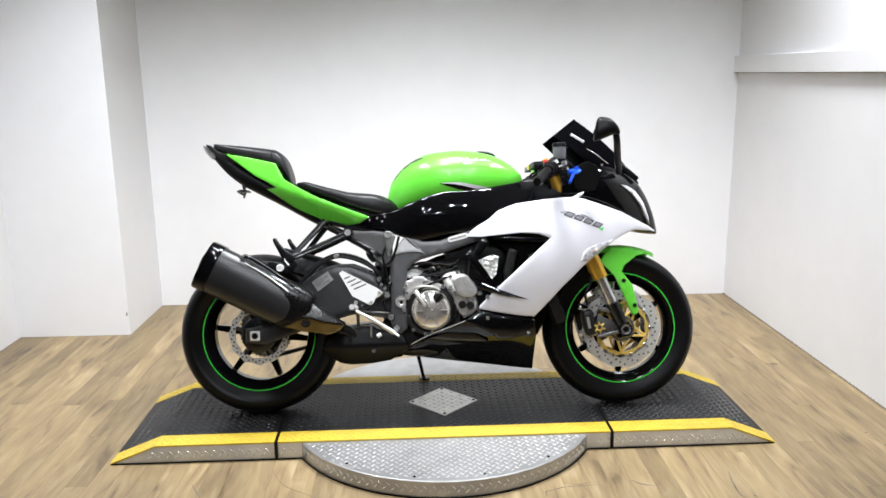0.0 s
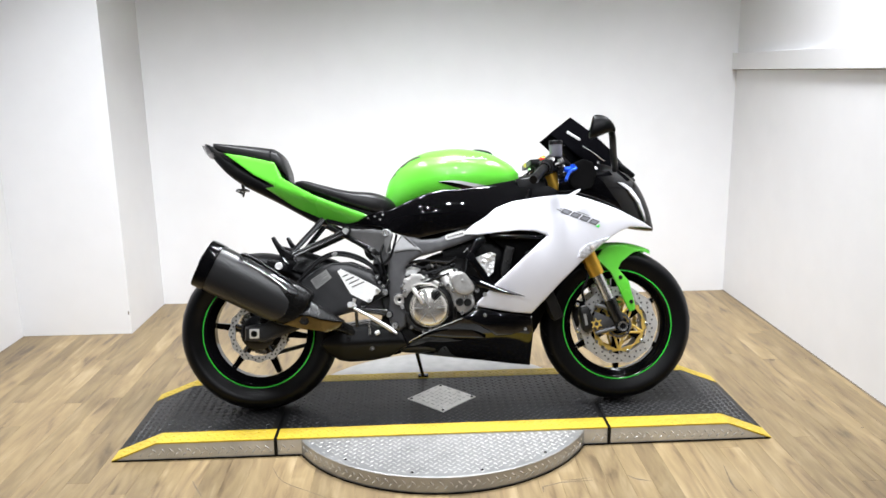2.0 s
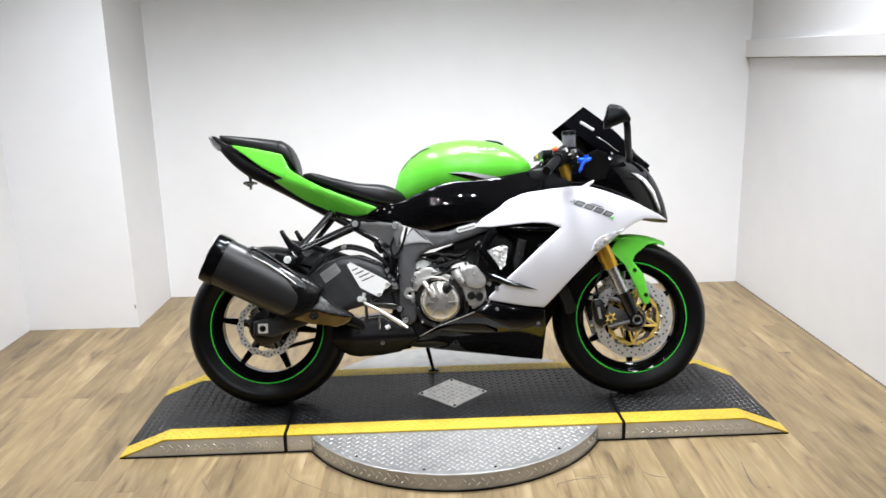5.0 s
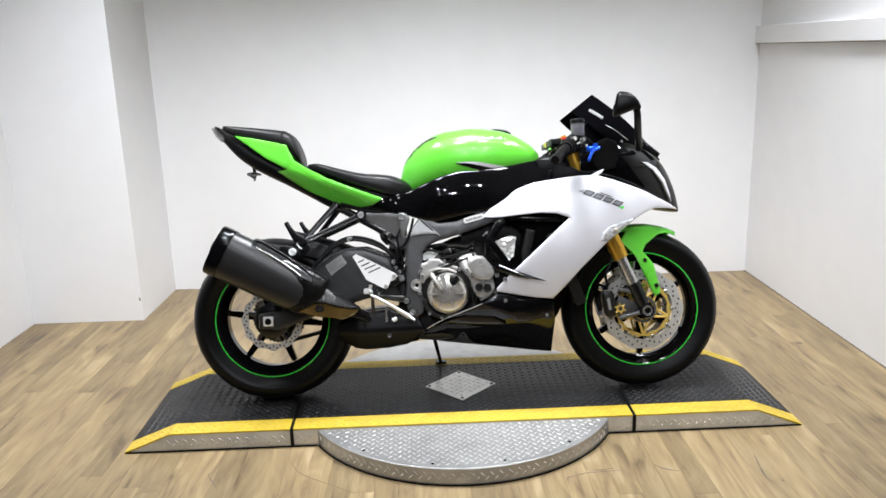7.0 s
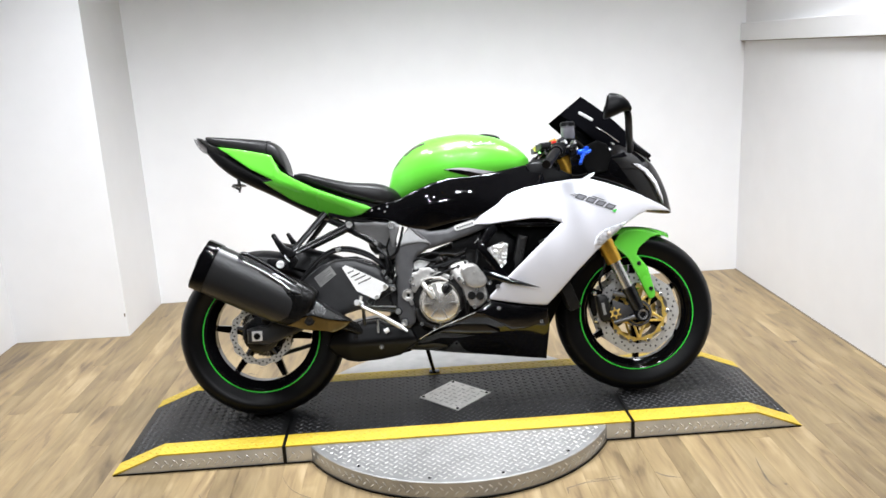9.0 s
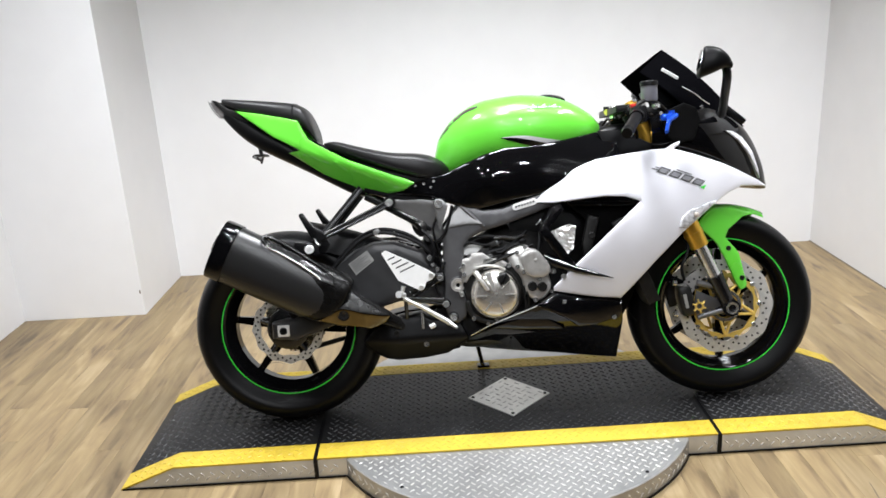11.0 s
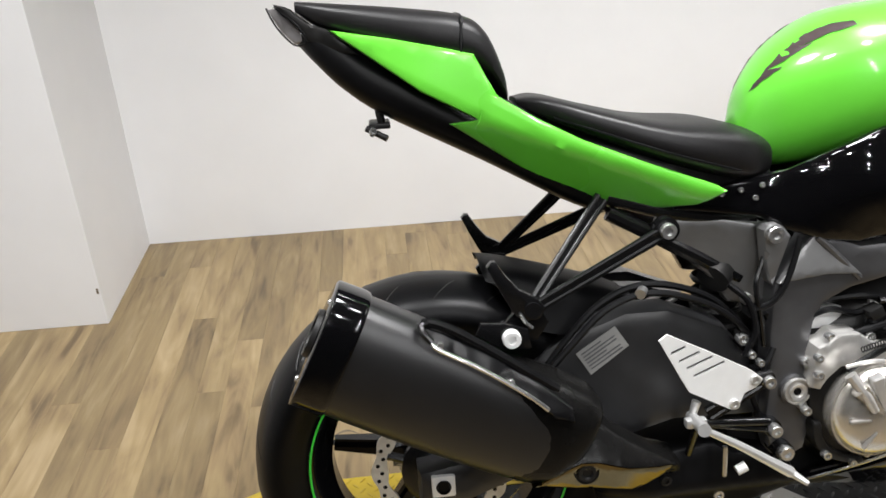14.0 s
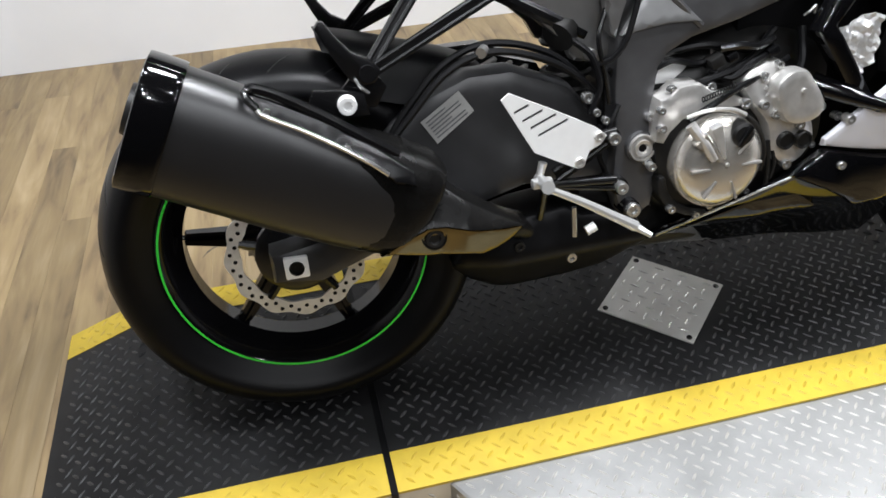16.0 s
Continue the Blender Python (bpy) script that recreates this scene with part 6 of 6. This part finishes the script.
part("belly_crease", sheet(BL, crease_depth, 0.010, 0.008, False, edge=0.003), M_GLOSS, bike, "gloss black folded blade on the belly pan")
part("belly_edge", tube([(-0.115, -0.148, 0.268), (-0.05, -0.178, 0.305), (0.03, -0.190, 0.335), (0.085, -0.201, 0.357)], 0.0022, 18, 8), M_STEEL, bike, "thin bright line along the pan edge")
part("belly_floor", loft([(-0.135, 0.235, 0.275, 0.090), (-0.06, 0.209, 0.27, 0.075), (0.05, 0.193, 0.26, 0.058), (0.165, 0.177, 0.25, 0.054), (0.26, 0.165, 0.25, 0.056), (0.343, 0.155, 0.25, 0.060)], 24, 30, 4), M_BELLY, bike)
for x, z in ((0.168, 0.366), (0.318, 0.309)):
    part("pan_bolt", bolt(x, f_bu(x, z) - 0.001, z, 0.007, 0.004), M_STEEL, bike)

# ---- nose, screen, mirrors ----
part("nose_cowl", loft([(0.46, 0.76, 0.93, 0.155), (0.55, 0.74, 0.955, 0.155), (0.63, 0.715, 0.955, 0.145), (0.70, 0.69, 0.925, 0.125), (0.76, 0.675, 0.885, 0.098), (0.80, 0.668, 0.84, 0.072), (0.835, 0.664, 0.765, 0.045), (0.858, 0.664, 0.69, 0.012)], 40, 48, 2.4), M_GLOSS, bike, "gloss black nose cowl")
HL = [(0.690, 0.853), (0.720, 0.850), (0.752, 0.830), (0.785, 0.785), (0.808, 0.728), (0.812, 0.700), (0.798, 0.726), (0.772, 0.775), (0.735, 0.820)]
f_h = tps([(0.685, 0.856, -0.133), (0.75, 0.832, -0.106), (0.785, 0.785, -0.098), (0.815, 0.70, -0.080), (0.77, 0.75, -0.113), (0.73, 0.805, -0.128)])
for mk in (lambda b: b, mirrored):
    part("headlight", mk(sheet(HL, f_h, 0.02, 0.012, False, edge=0.004)), M_LENS, bike, "slanted clear headlight lens")


def screen_mesh(n=26, m=24):
    bm = bmesh.new()
    layers = []
    for off in (0.0, 0.004):
        g = []
        for i in range(n):
            u = i / (n - 1)
            row = []
            for j in range(m):
                v = -1 + 2 * j / (m - 1)
                k = abs(v) ** 1.7
                top = Vector((0.540, 1.122)).lerp(Vector((0.438, 1.044)), k)
                low = Vector((0.795, 0.866)).lerp(Vector((0.600, 0.905)), k)
                p = top.lerp(low, u)
                bulge = 0.018 * math.sin(math.pi * u) * (1 - k)
                half = 0.130 + 0.022 * math.sin(math.pi * min(1, u * 1.1))
                row.append(bm.verts.new((p.x + bulge * 0.7 - off * 0.7, v * half, p.y + bulge * 0.7 - off * 0.7)))
            g.append(row)
        layers.append(g)
    A, B = layers
    for i in range(n - 1):
        for j in range(m - 1):
            bm.faces.new((A[i][j], A[i][j + 1], A[i + 1][j + 1], A[i + 1][j]))
            bm.faces.new((B[i][j], B[i + 1][j], B[i + 1][j + 1], B[i][j + 1]))
    for i in range(n - 1):
        for j in (0, m - 1):
            bm.faces.new((A[i][j], A[i + 1][j], B[i + 1][j], B[i][j]))
    for j in range(m - 1):
        for i in (0, n - 1):
            bm.faces.new((A[i][j], A[i][j + 1], B[i][j + 1], B[i][j]))
    return bm


ws = part("windscreen", screen_mesh(), M_GLASS, bike, "dark smoked windscreen")
part("screen_sticker", moved(box(-0.030, 0.028, -0.001, 0.001, -0.005, 0.005, 0.001, 1), pose(0.527, -0.134, 1.030, 14, 32, 0)), M_BRIGHT, ws, "small white warning sticker")
for s in (-1, 1):
    mir = part("mirror", moved(loft([(-0.042, -0.048, 0.036, 0.030), (-0.034, -0.056, 0.045, 0.038), (0.0, -0.034, 0.046, 0.040), (0.030, -0.012, 0.030, 0.032), (0.050, -0.008, 0.006, 0.018)], 28, 26, 2.8), pose(0.582, 0.365 * s, 1.028, 0, 14, 8 * s) @ Matrix.Diagonal((0.92, 0.86, 0.86, 1.0))), M_BLACK, bike, "black mirror housing")
    part("mirror_glass", moved(flat([(-0.034, -0.030), (0.034, -0.034), (0.036, 0.026), (0.024, 0.036), (-0.030, 0.032)], -0.001, 0.001), pose(0.5425, 0.365 * s, 1.038, 0, 14, 8 * s) @ pose(0, 0, 0, 0, 0, 90) @ Matrix.Diagonal((0.72, 1.0, 0.80, 1.0))), M_GLOSS, mir, "dark mirror glass")
    part("mirror_stalk", tube([(0.618, 0.350 * s, 1.018), (0.624, 0.340 * s, 0.990), (0.648, 0.25 * s, 0.945), (0.674, 0.16 * s, 0.914), (0.684, 0.12 * s, 0.902)], (0.012, 0.013), 20, 10), M_BLACK, mir)
part("nose_cap", moved(box(-0.045, 0.045, -0.012, 0.012, -0.010, 0.010, 0.006), pose(0.735, -0.075, 0.905, 10, 42, -8)), M_SATIN, bike)

# ---- fork, front fender, brakes ----
def fork_pt(z):
    return 0.436 + (0.887 - z) * 0.452


for s in (-1, 1):
    y = 0.105 * s
    part("fork_tube", join(rod((fork_pt(0.935), y, 0.935), (fork_pt(0.50), y, 0.50), 0.0265, seg=28), rod((fork_pt(0.585), y, 0.585), (fork_pt(0.50), y, 0.50), 0.0300, 0.0285, 28), rod((fork_pt(0.545), y, 0.545), (fork_pt(0.535), y, 0.535), 0.0315, seg=28)), M_GOLD, bike, "gold anodised fork tube")
    part("fork_slider", rod((fork_pt(0.51), y, 0.51), (fork_pt(0.37), y, 0.37), 0.0215, seg=24), M_STEEL, bike, "polished fork slider")
    part("fork_foot", join(rod((fork_pt(0.405), y, 0.405), (fork_pt(0.33), y, 0.33), 0.027, 0.023, 20), rod((fork_pt(0.345), y, 0.345), (0.700, y, 0.300), 0.023, 0.020, 20), rod((0.700, y - 0.019, 0.303), (0.700, y + 0.019, 0.303), 0.027, seg=24)), M_SATIN, bike, "satin black fork foot")
part("triple_clamp", join(moved(box(-0.045, 0.03, -0.15, 0.15, -0.014, 0.014, 0.008), pose(0.43, 0, 0.915, 0, 24, 0)), moved(box(-0.045, 0.04, -0.14, 0.14, -0.02, 0.02, 0.008), pose(0.53, 0, 0.70, 0, 24, 0))), M_SATIN, bike, "black triple clamp")
for s in (-1, 1):
    part("fork_cap", moved(lathe([(0, 0.018), (0.012, 0.018), (0.014, 0.010), (0.021, 0.009), (0.023, 0)], 20, "z"), pose(fork_pt(0.94), 0.105 * s, 0.94, 0, -24, 0)), M_GOLD, bike, "gold fork top cap")
FD = [(0.612, 0.562), (0.640, 0.594), (0.672, 0.614), (0.733, 0.613), (0.806, 0.590), (0.763, 0.580), (0.712, 0.545), (0.699, 0.522), (0.737, 0.472), (0.760, 0.372), (0.755, 0.360), (0.738, 0.354), (0.724, 0.374), (0.697, 0.440), (0.668, 0.505), (0.645, 0.530)]
f_f = tps([(0.61, 0.56, -0.085), (0.67, 0.61, -0.062), (0.73, 0.613, -0.055), (0.82, 0.584, -0.052), (0.7, 0.53, -0.088), (0.74, 0.46, -0.098), (0.75, 0.36, -0.100), (0.68, 0.49, -0.098)])
fd = None
for mk in (lambda b: b, mirrored):
    fd = part("front_fender", mk(sheet(FD, f_f, 0.004, 0.011, False, edge=0.005)), M_GREEN, bike, "lime green front fender")
arc = bmesh.new()
rows = []
for i in range(20):
    a = radians(112 - 48 * i / 19)
    row = []
    for j in range(13):
        v = -1 + j / 6
        rr = 0.322 - 0.020 * abs(v) ** 2.4
        row.append(arc.verts.new((0.6985 + rr * math.cos(a), v * (0.064 - 0.012 * (i / 19)), 0.302 + rr * math.sin(a))))
    rows.append(row)
for r0, r1 in zip(rows, rows[1:]):
    for k in range(12):
        arc.faces.new((r0[k], r0[k + 1], r1[k + 1], r1[k]))
ex = bmesh.ops.solidify(arc, geom=arc.faces[:], thickness=0.003)
part("fender_crown", arc, M_GREEN, bike, "lime green front fender")
for x, z in ((0.703, 0.488), (0.742, 0.393)):
    part("fender_bolt", bolt(x, f_f(x, z), z, 0.008, 0.003), M_CASE, bike)
for s in (-1, 1):
    cal = part("brake_caliper", moved(loft([(-0.050, -0.012, 0.014, 0.018), (-0.038, -0.020, 0.022, 0.025), (0.0, -0.023, 0.024, 0.028), (0.038, -0.020, 0.022, 0.025), (0.050, -0.012, 0.014, 0.016)], 24, 20, 4), pose(0.566, 0.084 * s, 0.330, 0, 80, 0)), M_CASE, bike, "dark grey radial brake caliper")
    part("caliper_mark", moved(box(-0.022, 0.022, -0.001, 0.001, -0.005, 0.005), pose(0.562, 0.1125 * s, 0.330, 0, 80, 0)), M_LABEL, cal)
    part("caliper_bracket", join(rod((0.60, 0.10 * s, 0.385), (0.660, 0.108 * s, 0.37), 0.010), flat([(0.60, 0.36), (0.655, 0.335), (0.69, 0.315), (0.66, 0.30), (0.60, 0.285), (0.59, 0.30)], 0.095 * s - 0.005, 0.095 * s + 0.005, bevel=0.001), rod((0.60, 0.10 * s, 0.275), (0.68, 0.105 * s, 0.295), 0.009)), M_FRAME, cal)
    star = moved(join(ring_disc(0.008, 0.014, -0.002, 0.004, 0, 0, 0, 36), *[rod((0.011 * math.cos(k * math.pi / 3), 0, 0.011 * math.sin(k * math.pi / 3)), (0.022 * math.cos(k * math.pi / 3), 0, 0.022 * math.sin(k * math.pi / 3)), 0.0034, 0.0026, 8) for k in range(6)]), pose(0.603, 0.112 * s, 0.312, 0, 20, 0))
    part("caliper_insert", star, M_CARRIER, cal, "gold star-shaped insert")
    for z in (0.285, 0.385):
        part("caliper_bolt", rod((0.540, 0.09 * s, z), (0.528, 0.09 * s, z + 0.002), 0.009), M_STEEL, cal)
    part("brake_line", tube([(0.560, 0.105 * s, 0.395), (0.552, 0.11 * s, 0.44), (0.575, 0.105 * s, 0.50), (0.56, 0.09 * s, 0.60)], 0.005, 18, 8), M_BLACK, bike, "black brake line")
part("sensor_ring", moved(ring_disc(0.040, 0.05, -0.074, 0.003, 0, 0, 0, 60), pose(0.6985, 0, 0.302)), M_STEEL, bike)

# ---- handlebars and controls ----
for s in (-1, 1):
    part("clip_on", rod((0.432, 0.115 * s, 0.925), (0.345, 0.35 * s, 0.859), 0.011), M_SATIN, bike, "black clip-on handlebar")
    part("grip", join(rod((0.395, 0.245 * s, 0.902), (0.342, 0.355 * s, 0.856), 0.0165), rod((0.342, 0.355 * s, 0.856), (0.335, 0.370 * s, 0.850), 0.018, 0.015), rod((0.398, 0.238 * s, 0.905), (0.392, 0.252 * s, 0.899), 0.021)), M_BLACK, bike, "black rubber grip")
    part("lever", tube([(0.515, 0.222 * s, 0.900), (0.492, 0.242 * s, 0.888), (0.476, 0.275 * s, 0.873), (0.460, 0.312 * s, 0.850)], (0.0075, 0.0055), 18, 8), M_BLUE if s < 0 else M_BLACK, bike, "blue anodised brake lever" if s < 0 else "black clutch lever")
part("lever_knuckle", join(box(0.470, 0.510, -0.235, -0.205, 0.886, 0.906, 0.006), rod((0.503, -0.22, 0.90), (0.503, -0.22, 0.915), 0.009)), M_BLUE, bike, "blue anodised lever pivot")
part("switch_block", box(0.385, 0.430, -0.230, -0.190, 0.885, 0.935, 0.008), M_BLACK, bike, "black switch housing")
part("kill_switch", box(0.382, 0.398, -0.228, -0.212, 0.930, 0.941, 0.003), M_RED, bike, "small red kill switch")
part("switch_block", box(0.375, 0.425, 0.195, 0.235, 0.862, 0.908, 0.008), M_BLACK, bike, "black switch housing")
res = part("brake_reservoir", join(moved(lathe([(0, 0), (0.022, 0), (0.024, 0.004), (0.024, 0.044), (0, 0.044)], 28, "z"), pose(0.447, -0.19, 0.948))), M_RES, bike, "milky brake fluid reservoir")
part("lid", moved(lathe([(0, 0.016), (0.022, 0.016), (0.026, 0.012), (0.026, 0.0), (0, 0)], 28, "z"), pose(0.447, -0.19, 0.991)), M_BLACK, res)
part("reservoir_stay", rod((0.447, -0.18, 0.950), (0.43, -0.16, 0.905), 0.006), M_SATIN, res)
part("master_cylinder", rod((0.428, -0.14, 0.925), (0.420, -0.20, 0.915), 0.014), M_CASE, bike, "dark master cylinder")
part("damper_clamp", rod((0.36, 0.0, 0.935), (0.41, 0.10, 0.950), 0.010), M_CARRIER, bike, "gold steering damper")
for s in (-1, 1):
    part("fork_clamp", rod((fork_pt(0.925), 0.105 * s, 0.925), (fork_pt(0.888), 0.105 * s, 0.888), 0.037, seg=24), M_BLACK, bike, "black clip-on clamp")
part("triple_clamp", flat([(0.36, 0.925), (0.47, 0.935), (0.47, 0.952), (0.36, 0.945)], -0.13, 0.13, bevel=0.004), M_BLACK, bike, "black top fork clamp")
part("steering_shroud", loft([(0.29, 0.80, 0.875, 0.07), (0.36, 0.78, 0.895, 0.078), (0.46, 0.76, 0.895, 0.078), (0.52, 0.76, 0.88, 0.07)], 20, 16, 4), M_BLACK, bike, "black shroud behind the fork")
part("ignition_barrel", join(moved(lathe([(0, 0.02), (0.014, 0.02), (0.018, 0.012), (0.018, -0.02)], 20, "z"), pose(0.385, 0, 0.935))), M_STEEL, bike, "ignition lock")
part("dash", moved(box(-0.02, 0.03, -0.09, 0.09, -0.045, 0.045, 0.012), pose(0.52, 0, 0.965, 0, -30, 0)), M_BLACK, bike, "black instrument panel")
for pts in ([(0.41, -0.17, 0.90), (0.46, -0.16, 0.95), (0.52, -0.08, 0.92), (0.50, 0, 0.85)], [(0.40, -0.20, 0.87), (0.42, -0.13, 0.84), (0.40, -0.08, 0.80)], [(0.38, 0.20, 0.90), (0.42, 0.12, 0.95), (0.48, 0.04, 0.90)], [(0.35, -0.12, 0.86), (0.33, -0.13, 0.84), (0.36, -0.12, 0.80)]):
    part("cable", tube(pts, 0.005, 18, 8), M_BLACK, bike, "black control cable")
for mk in (lambda b: b, mirrored):
    part("ram_air_trim", mk(flat([(0.30, 0.872), (0.38, 0.868), (0.45, 0.83), (0.50, 0.81), (0.46, 0.80), (0.33, 0.80)], -0.142, -0.134, bevel=0.002)), M_BLACK, bike, "black inner cowl panel")

for mk in (lambda b: b, mirrored):
    part("cowl_inner", mk(sheet([(0.486, 0.885), (0.510, 0.922), (0.555, 0.940), (0.592, 0.925), (0.606, 0.886), (0.585, 0.830), (0.530, 0.815), (0.503, 0.842)], lambda x, z: -0.168 + 0.06 * (x - 0.55), 0.006, 0.012, False, edge=0.004)), M_INNER, bike, "matt black inner cowl panel")
part("screen_trim", tube([(0.556, -0.152, 0.988), (0.592, -0.156, 0.965), (0.616, -0.158, 0.944), (0.636, -0.156, 0.930)], 0.0022, 14, 8), M_STEEL, bike, "thin bright edge of the screen mount")
part("clutch_perch", join(rod((0.445, 0.150, 0.955), (0.490, 0.185, 0.968), 0.013, seg=16), box(0.470, 0.500, 0.160, 0.190, 0.955, 0.985, 0.006)), M_STEEL, bike, "bright clutch lever perch")
part("perch_cap", rod((0.400, 0.20, 0.950), (0.400, 0.20, 0.968), 0.010, seg=16), M_BLACK, bike)
part("banjo_bolt", rod((0.420, -0.208, 0.930), (0.432, -0.222, 0.936), 0.008, seg=12), M_STEEL, bike)
part("banjo_bolt", rod((0.456, -0.205, 0.930), (0.464, -0.222, 0.932), 0.007, seg=12), M_STEEL, bike)
part("throttle_tube", tube([(0.395, -0.215, 0.930), (0.425, -0.205, 0.950), (0.470, -0.18, 0.944), (0.510, -0.15, 0.918)], 0.0045, 18, 8), M_CASE, bike, "dark throttle cable")
for x, y, z in ((0.512, -0.168, 0.905), (0.468, -0.235, 0.908), (0.61, -0.163, 0.925), (0.40, -0.222, 0.905)):
    part("cockpit_bolt", bolt(x, y, z, 0.005, 0.003), M_STEEL, bike)

# ---- side stand ----
part("side_stand", join(rod((-0.10, 0.10, 0.235), (-0.068, 0.285, 0.066), 0.009, 0.007), moved(box(-0.022, 0.022, -0.014, 0.014, -0.004, 0.004, 0.003), pose(-0.066, 0.290, 0.0655, 11.5))), M_SATIN, bike, "black steel side stand")
part("stand_bracket", box(-0.13, -0.06, 0.06, 0.12, 0.22, 0.29, 0.008), M_SATIN, bike)

# ---- floor planks ----
floor_ob = bpy.data.objects["floor"]


def plank_mesh(w, l):
    bm = box(0, w, 0, l, -0.004, 0.0)
    top = [e for e in bm.edges if all(v.co.z > -0.001 for v in e.verts)]
    bmesh.ops.bevel(bm, geom=top, offset=0.0004, segments=1, affect="EDGES")
    me = bpy.data.meshes.new("plank")
    bmesh.ops.recalc_face_normals(bm, faces=bm.faces)
    bm.to_mesh(me)
    bm.free()
    me.materials.append(M_PLANK)
    return me


PW, PL = 0.0765, 1.21
shapes = {}
rng = random.Random(5)
x = -2.19 - 0.02
while x < RIGHT_X - 0.001:
    w = min(PW, RIGHT_X - x)
    y = -3.6 - rng.random() * PL * 0.9
    while y < BACK_Y - 0.001:
        y0, y1 = max(y, -3.6), min(y + PL, BACK_Y)
        if y1 - y0 > 0.02:
            key = (round(w, 3), round(y1 - y0, 2))
            if key not in shapes:
                shapes[key] = plank_mesh(w - 0.0003, y1 - y0 - 0.0003)
            ob = new("plank", shapes[key])
            ob.parent = floor_ob
            ob.location = (x, y0, 0.0)
        y += PL
    x += PW


# ---- small marks ----
M_STAIN = mat("dark_dirt", (0.15, 0.12, 0.085), 0.8, grain=0.4, scale=80)


def floor_mark(name, pts, label):
    bm = bmesh.new()
    f = bm.faces.new([bm.verts.new((x, y, 0.0004)) for x, y in pts])
    bmesh.ops.triangulate(bm, faces=[f])
    return link(name, bm, M_STAIN, floor_ob, label, 0)


floor_mark("torn_edge", [(0.320, -0.640), (0.321, -0.600), (0.385, -0.574), (0.50, -0.566), (0.50, -0.568), (0.388, -0.578), (0.326, -0.602)], "dark torn vinyl edge")
floor_mark("knot", [(1.565, 0.480), (1.585, 0.476), (1.592, 0.492), (1.578, 0.502), (1.566, 0.496)], "dark knot mark")
scuff = box(-1.642, -1.636, PILLAR_Y - 0.0012, PILLAR_Y - 0.0004, 0.108, 0.126)
link("scuff", scuff, M_STAIN, bpy.data.objects["wall_pillar"], "small dark scuff on the corner", 0)


def crack(pts, width, label):
    """A torn seam in the vinyl: a thin dark ribbon along the points, pointed at both ends."""
    P = spline([(*p, 0) for p in pts], 16)
    ring = [[], []]
    for k, p in enumerate(P):
        d = (P[min(k + 1, 15)] - P[max(k - 1, 0)]).normalized()
        w = width * (0.25 + math.sin(math.pi * k / 15)) * (0.8 + 0.4 * noise.noise(p * 60))
        for side, q in ((0, 1), (1, -1)):
            ring[side].append((p.x - d.y * w * q, p.y + d.x * w * q))
    return floor_mark("torn_edge", ring[0] + ring[1][::-1], label)


crack([(-0.864, -0.487), (-0.837, -0.537), (-0.804, -0.593)], 0.0022, "dark torn seam in the vinyl")
crack([(0.388, -0.572), (0.448, -0.558), (0.507, -0.550)], 0.0012, "dark torn seam in the vinyl")
crack([(0.972, -0.493), (0.957, -0.581), (0.951, -0.643), (0.959, -0.679)], 0.0030, "dark torn seam in the vinyl")
crack([(-0.609, -0.399), (-0.553, -0.508), (-0.440, -0.592), (-0.325, -0.671)], 0.0012, "dark torn seam in the vinyl")
crack([(-0.933, 0.476), (-0.916, 0.502), (-0.886, 0.516), (-0.850, 0.493)], 0.0035, "dark torn seam in the vinyl")
crack([(-0.866, 0.572), (-0.851, 0.582), (-0.840, 0.573)], 0.0030, "dark torn seam in the vinyl")
crack([(0.621, -0.539), (0.646, -0.567), (0.692, -0.586)], 0.0035, "dark torn seam in the vinyl")
floor_mark("knot", [(0.989, -0.664), (0.995, -0.668), (1.001, -0.663), (0.996, -0.660)], "dark knot mark")
floor_mark("knot", [(1.596, -0.239), (1.604, -0.244), (1.612, -0.237), (1.605, -0.233)], "dark knot mark")
floor_mark("knot", [(1.735, 0.493), (1.741, 0.489), (1.747, 0.494), (1.742, 0.497)], "dark knot mark")
